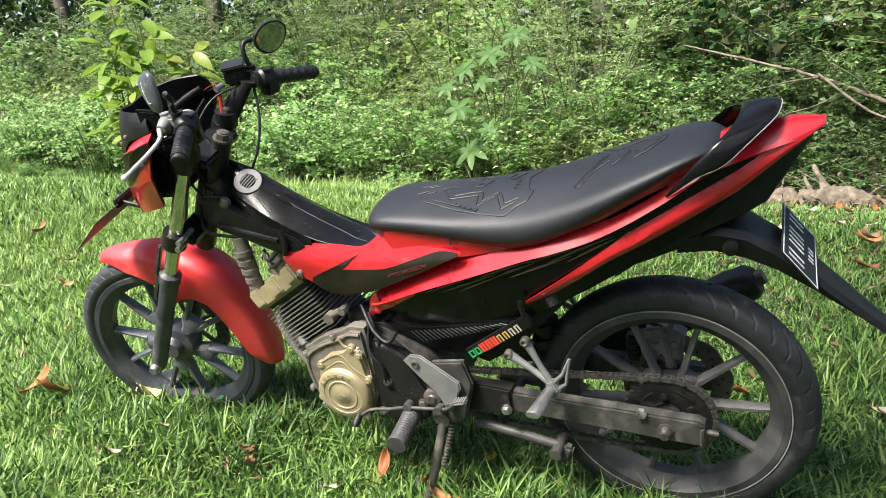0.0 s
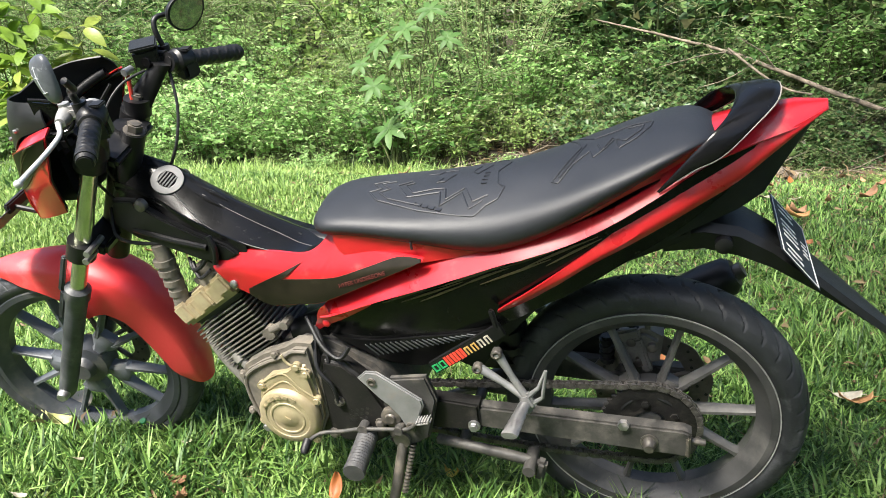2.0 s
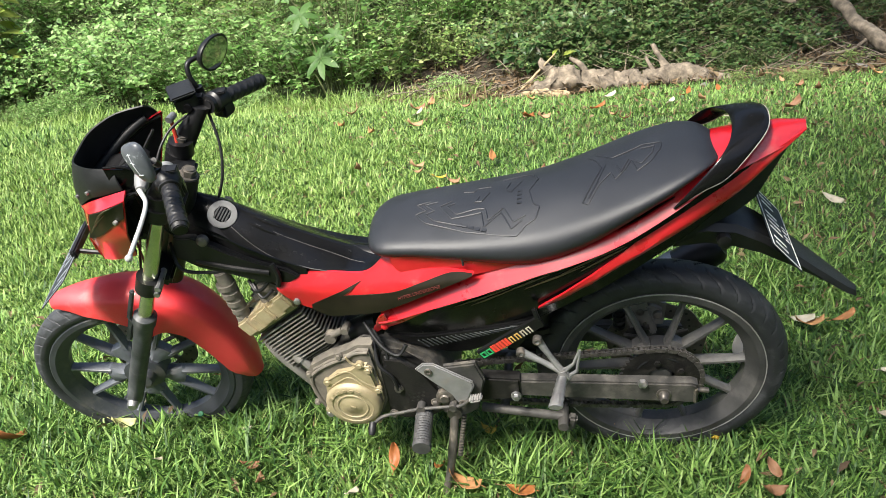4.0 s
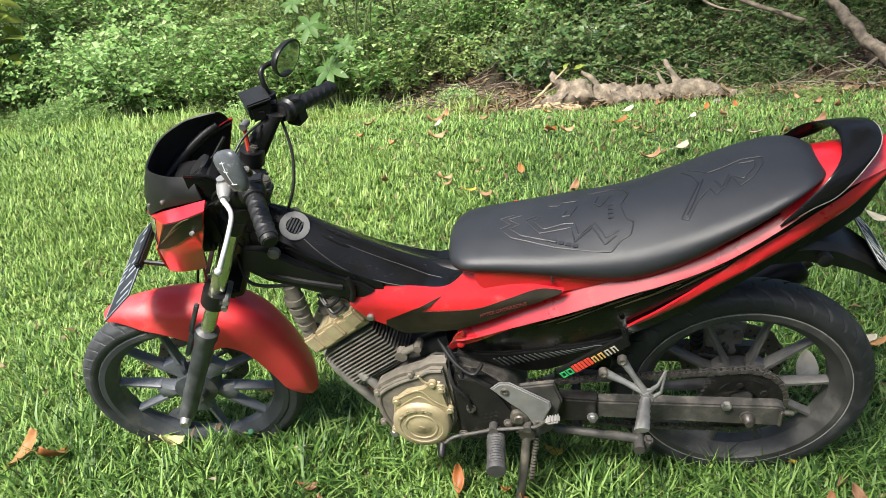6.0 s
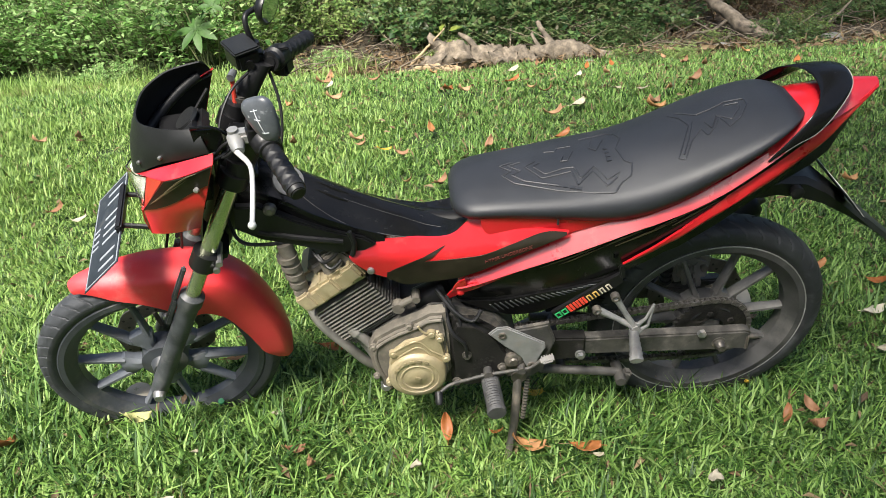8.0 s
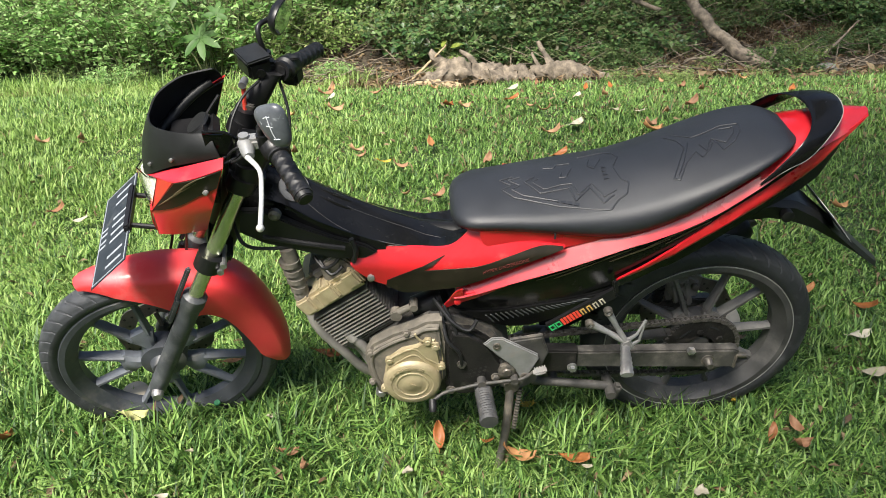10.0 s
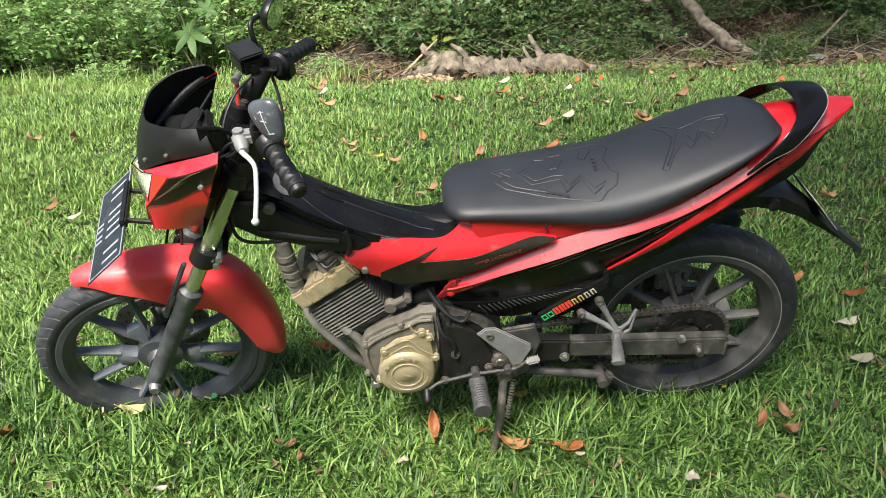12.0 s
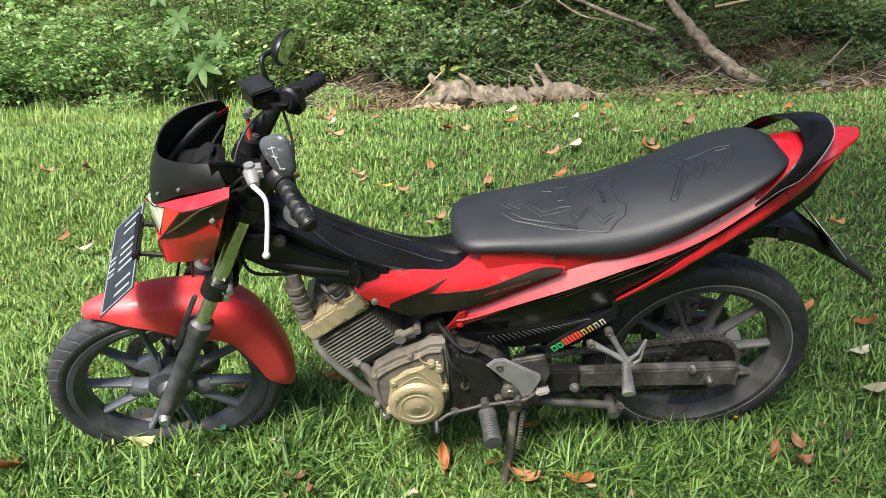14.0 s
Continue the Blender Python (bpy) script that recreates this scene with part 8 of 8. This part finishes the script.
for k in range(5):  # stamped word that cannot be read, as bars
    p0 = on_seat(0.264 + 0.0125 * k, -0.0735 - 0.0048 * k)
    fixed("embossed_bar", box(bm_new(), p0 + Vector((0, 0, 0.0003)), (0.0095, 0.008, 0.002), Matrix.Rotation(radians(-20), 3, "Z") @ Matrix.Rotation(radians(9), 3, "X")), LEATHER, "", seat)
for k in range(4):
    p0 = on_seat(0.379, -0.004 - 0.012 * k)
    fixed("embossed_bar", box(bm_new(), p0 + Vector((0, 0, 0.0003)), (0.009, 0.007, 0.002)), LEATHER, "", seat)
bm = bm_new()
tube(bm, [seat_at(0.27, -0.97), seat_at(0.27, -0.985) + Vector((0, -0.001, -0.012))], 0.0022, 6)
fixed("seam", bm, LEATHER, "", seat)

# ---- gear lever, stands ----
bm = bm_new()
tube(bm, curve([(0.018, -0.168, 0.268), (0.045, -0.158, 0.283), (0.085, -0.148, 0.284), (0.125, -0.148, 0.294), (0.17, -0.146, 0.297), (0.215, -0.146, 0.302), (0.236, -0.146, 0.318), (0.246, -0.146, 0.328)], 6), 0.0040, 10)
tube(bm, [(0.128, -0.125, 0.294), (0.128, -0.152, 0.294)], 0.010, 12)
tube(bm, [(0.20, -0.125, 0.300), (0.20, -0.153, 0.300)], 0.009, 12)
shift = fixed("gear_lever", bm, CASE, "scuffed steel rocker gear lever")
bm = bm_new()
tube(bm, [(0.018, -0.166, 0.270), (0.018, -0.186, 0.262), (0.018, -0.190, 0.258)], [0.0085, 0.0085, 0.006], 12)
fixed("toe_rubber", bm, RUBBER, "", shift)
bm = bm_new()
box(bm, (0.254, -0.152, 0.331), (0.030, 0.020, 0.006), Matrix.Rotation(radians(-14), 3, "Y"), 0.004)
for k in range(5):
    box(bm, (0.243 + 0.0055 * k, -0.152, 0.3325 + 0.0014 * k), (0.0024, 0.019, 0.0022), Matrix.Rotation(radians(-14), 3, "Y"))
fixed("heel_pad", bm, ALLOY_PAINT, "bright ribbed heel pad", shift)
foot_w = Vector((0.150, -0.205, 0.0))
foot = BIKE.inverted() @ foot_w
top = Vector((0.196, -0.120, 0.262))
bm = bm_new()
tube(bm, curve([top, top.lerp(foot, 0.5) + Vector((0.004, -0.004, 0)), foot + Vector((0, 0, 0.012))], 6), [0.0100] * 7 + [0.0088] * 6, 12)
tube(bm, [top + Vector((0, 0.02, 0)), top + Vector((0, -0.014, 0))], 0.017, 14)
box(bm, foot + Vector((0, 0, 0.006)), (0.05, 0.035, 0.012), Matrix.Rotation(radians(-11), 3, "X"), 0.004)
stand = fixed("side_stand", bm, STEEL, "dusty side stand lowered into the grass")
bm = bm_new()
for k in range(14):
    p = top.lerp(foot, 0.05 + 0.03 * k) + Vector((0.022, -0.004, 0))
    tube(bm, [p, p + (foot - top).normalized() * 0.003], 0.006, 8)
fixed("spring", bm, STEEL, "", stand)
bm = bm_new()
prism(bm, [(0.175, 0.30), (0.235, 0.30), (0.225, 0.245), (0.19, 0.238)], -0.118, -0.09, 0.004)
fixed("stand_bracket", bm, CASE, "", stand)
bm = bm_new()
for s in (-1, 1):
    tube(bm, curve([(0.25, 0.085 * s, 0.232), (0.34, 0.09 * s, 0.222), (0.43, 0.09 * s, 0.205)], 5), [0.0105] * 11, 10)
    tube(bm, [(0.43, 0.09 * s - 0.03, 0.203), (0.43, 0.09 * s + 0.03, 0.203)], 0.012, 10)
    box(bm, (0.446, 0.09 * s, 0.188), (0.022, 0.024, 0.044), Matrix.Rotation(radians(15), 3, "Y"), 0.006)
tube(bm, [(0.30, -0.09, 0.226), (0.30, 0.09, 0.226)], 0.011, 10)
fixed("centre_stand", bm, SWING, "folded centre stand brown with dust")


# ---- leaves lying in the grass ----
LEAF_ORANGE = foliage("orange_dry_leaf", [(0.26, 0.085, 0.025), (0.33, 0.12, 0.035), (0.22, 0.09, 0.04), (0.34, 0.16, 0.06)], 0.2, 0.5, True)
LEAF_BROWN = foliage("brown_dry_leaf", [(0.20, 0.10, 0.05), (0.28, 0.16, 0.09), (0.36, 0.22, 0.12)], 0.12, 0.6, True)
LEAF_PALE = foliage("bleached_leaf", [(0.38, 0.34, 0.25), (0.46, 0.42, 0.33), (0.30, 0.27, 0.19)], 0.15, 0.6, True)
LEAF_TAN = foliage("tan_dry_leaf", [(0.34, 0.17, 0.07), (0.44, 0.24, 0.10), (0.38, 0.22, 0.12)], 0.18, 0.55, True)
LEAF_SALLOW = foliage("sallow_leaf", [(0.42, 0.42, 0.18), (0.46, 0.45, 0.22)], 0.2, 0.55, True)
LEAF_YELLOW = foliage("yellow_leaf", [(0.50, 0.33, 0.04), (0.55, 0.40, 0.06)], 0.25, 0.5, True)


def dry_leaf_mesh(name, length, width, curl, twist, material, seed):
    rr = random.Random(seed)
    bm = bm_new()
    n, m = 10, 6
    grid = []
    for k in range(n + 1):
        u = k / n
        w = width / 2 * math.sin(math.pi * min(1, 0.05 + 0.93 * u)) ** 0.75 + 0.0006
        row = []
        for q in range(m + 1):
            v = -1 + 2 * q / m
            x = length * (u - 0.5)
            y = w * v
            z = curl * length * (u - 0.5) ** 2 * 2 + width * 0.45 * v * v * curl + twist * (u - 0.5) * v * width + 0.004 * noise.noise((u * 4, v * 2, seed))
            row.append(Vector((x, y, z)))
        grid.append(row)
    sheet(bm, grid, 0.0006, (0, 0, -1))
    tube(bm, [(-length * 0.5, 0, grid[0][3].z), (-length * 0.68, 0.004, grid[0][3].z + 0.004)], 0.0011, 5)
    bmesh.ops.recalc_face_normals(bm, faces=bm.faces)
    me = bpy.data.meshes.new(name)
    bm.to_mesh(me)
    bm.free()
    me.materials.append(material)
    me.shade_smooth()
    return me


LEAVES = {
    "orange": (dry_leaf_mesh("dry_leaf", 0.085, 0.036, 0.28, 0.35, LEAF_ORANGE, 1), "curled orange-brown fallen leaf on the grass"),
    "brown": (dry_leaf_mesh("dry_leaf", 0.075, 0.036, 0.5, 0.6, LEAF_BROWN, 2), "curled brown fallen leaf on the grass"),
    "pale": (dry_leaf_mesh("dry_leaf", 0.072, 0.040, 0.2, 0.25, LEAF_PALE, 3), "bleached pale fallen leaf on the grass"),
    "tan": (dry_leaf_mesh("dry_leaf", 0.080, 0.034, 0.45, 0.5, LEAF_TAN, 5), "curled tan fallen leaf on the grass"),
    "sallow": (dry_leaf_mesh("dry_leaf", 0.085, 0.042, 0.5, 0.5, LEAF_SALLOW, 6), "pale yellow-green curled leaf on the grass"),
    "yellow": (dry_leaf_mesh("dry_leaf", 0.11, 0.032, 0.3, 0.5, LEAF_YELLOW, 4), "yellow fallen leaf stuck in the grass"),
}
LYING = [  # kind, x, y, size, turn, tilt
    ("orange", 0.446, 3.055, 1.15, 20, 15), ("brown", 0.54, 2.78, 1.1, 120, 20), ("brown", 0.60, 2.66, 1.0, 150, 20), ("pale", 0.728, 2.343, 1.35, 35, 12), ("brown", 0.141, 2.784, 1.0, 20, 25), ("brown", 1.102, 2.285, 1.2, 30, 20),
    ("pale", 1.121, 2.609, 1.0, 140, 15), ("brown", 1.485, 2.835, 1.3, 25, 25), ("orange", -0.033, 1.967, 0.95, 100, 20), ("brown", -0.38, 1.84, 0.9, 20, 25), ("brown", -0.345, 1.76, 0.9, 150, 25), ("yellow", -0.24, 1.686, 0.6, 10, 15),
    ("brown", -0.166, 1.617, 0.9, 160, 20), ("brown", -0.597, 2.697, 1.2, 15, 20), ("brown", -0.123, 1.316, 0.8, 130, 30), ("brown", 0.014, 1.305, 0.8, 30, 20), ("orange", 0.567, 1.79, 1.0, 25, 20), ("brown", 0.227, 1.683, 0.9, 60, 30),
    ("brown", 0.577, 2.158, 1.2, 170, 15), ("brown", -1.927, 1.991, 0.9, 40, 30), ("brown", -1.756, 2.041, 0.9, 100, 30), ("brown", -1.50, 1.22, 0.9, 20, 25), ("pale", -1.368, 1.122, 1.0, 165, 20), ("brown", -0.665, 1.825, 0.9, 90, 30),
    ("sallow", -0.703, -0.12, 0.7, 30, 35), ("orange", -0.981, -0.19, 1.1, 80, 45), ("brown", -0.327, -0.191, 0.6, 10, 20), ("brown", -0.282, -0.233, 0.55, 100, 25), ("pale", -0.049, -0.249, 0.6, 75, 30), ("orange", 0.02, -0.131, 0.75, 95, 60),
    ("orange", 0.137, -0.158, 0.6, 130, 45), ("tan", 0.198, -0.201, 0.95, 168, 20), ("orange", 0.329, -0.213, 0.85, 160, 10), ("pale", 0.352, -0.240, 0.35, 150, 15), ("yellow", 0.236, -0.021, 0.75, 125, 30), ("tan", 0.524, 0.0, 0.7, 120, 40),
    ("yellow", 0.751, -0.026, 0.4, 60, 30), ("orange", 0.80, -0.15, 0.55, 60, 40), ("brown", 0.845, -0.19, 0.7, 20, 30), ("pale", 0.579, -0.333, 0.75, 60, 25), ("pale", -0.387, -0.068, 0.45, 170, 15), ("orange", -0.291, 0.222, 0.95, 15, 20),
    ("tan", -0.52, 0.13, 0.85, 20, 20), ("pale", 0.865, 0.344, 1.3, 80, 50), ("pale", 1.047, 0.505, 0.95, 150, 20), ("orange", 1.154, 0.508, 0.8, 10, 30), ("orange", 1.293, 0.406, 1.05, 110, 35), ("pale", 1.202, 0.261, 0.9, 5, 10),
    ("pale", 1.15, 0.083, 0.85, 175, 10), ("pale", 1.315, 1.344, 1.1, 150, 25), ("tan", 1.538, 1.119, 1.0, 20, 20), ("brown", 0.86, -0.12, 0.6, 120, 40), ("brown", -2.068, 0.701, 1.0, 10, 25), ("pale", -0.532, -0.236, 0.35, 70, 40),
    ("pale", -0.55, -0.373, 0.4, 30, 30), ("pale", -2.381, 0.66, 1.1, 15, 10), ("orange", -1.077, -0.167, 1.15, 65, 40), ("brown", -3.066, 1.353, 1.2, 80, 35), ("brown", -2.4, 1.0, 1.0, 20, 20), ("tan", 1.09, 2.2, 1.3, 10, 20),
    ("orange", 1.065, 1.755, 1.1, 20, 20), ("tan", 1.062, 0.48, 0.9, 160, 15), ("orange", 0.72, 0.5, 0.8, 60, 30), ("orange", 0.62, 0.62, 0.7, 140, 30),
]
rr = random.Random(19)
for _ in range(26):  # more, thinly spread over the far lawn
    LYING.append((rr.choice(["brown", "brown", "orange", "tan", "pale"]), rr.uniform(-1.2, 2.6), rr.uniform(2.4, 4.7), rr.uniform(0.8, 1.4), rr.uniform(0, 180), rr.uniform(10, 30)))
rr = random.Random(9)
for kind, x, y, s, turn, tilt in LYING:
    me, label = LEAVES[kind]
    ob = new("fallen_leaf", me)
    ob.matrix_basis = pose(x, y, ground_z(x, y) + 0.046 + 0.018 * math.sin(radians(tilt)), rr.uniform(-tilt, tilt) * 0.5, -tilt * rr.choice([-1, 1]) * 0.8, turn) @ Matrix.Diagonal((s, s, s, 1))
    tagged(ob, label, "leaf", "fallen leaves on the lawn")

# small litter by the wheels
bm = bm_new()
lathe(bm, [(0.0, -0.002), (0.030, -0.003), (0.034, 0.0), (0.030, 0.0015), (0.0, 0.0015)], (0, 0, 0), 28)
for v in bm.verts:
    v.co.y += 0.004 * noise.noise(v.co * 40)
ob = part("round_leaf", bm, LEAF_PALE, None, smooth=50)
ob.matrix_basis = pose(-0.729, -0.025, 0.133, -62, 0, 18)
tagged(ob, "round pale dry leaf in the grass by the front wheel", "leaf", "fallen leaves on the lawn")
bm = bm_new()
lathe(bm, [(0.0, -0.006), (0.012, -0.006), (0.014, -0.004), (0.0145, 0.004), (0.0125, 0.004), (0.0125, -0.003), (0.0, -0.003)], (0, 0, 0), 24, lambda t, r, y: r * (1 + 0.03 * math.sin(t * 21)) if r > 0.011 else r)
ob = part("bottle_cap", bm, GREEN_CAP, None, smooth=40)
ob.matrix_basis = pose(-0.524, -0.045, 0.114, -60, 0, 15) @ Matrix.Diagonal((0.55, 0.55, 0.55, 1))
tagged(ob, "small green bottle cap lying in the grass", "bottle cap")
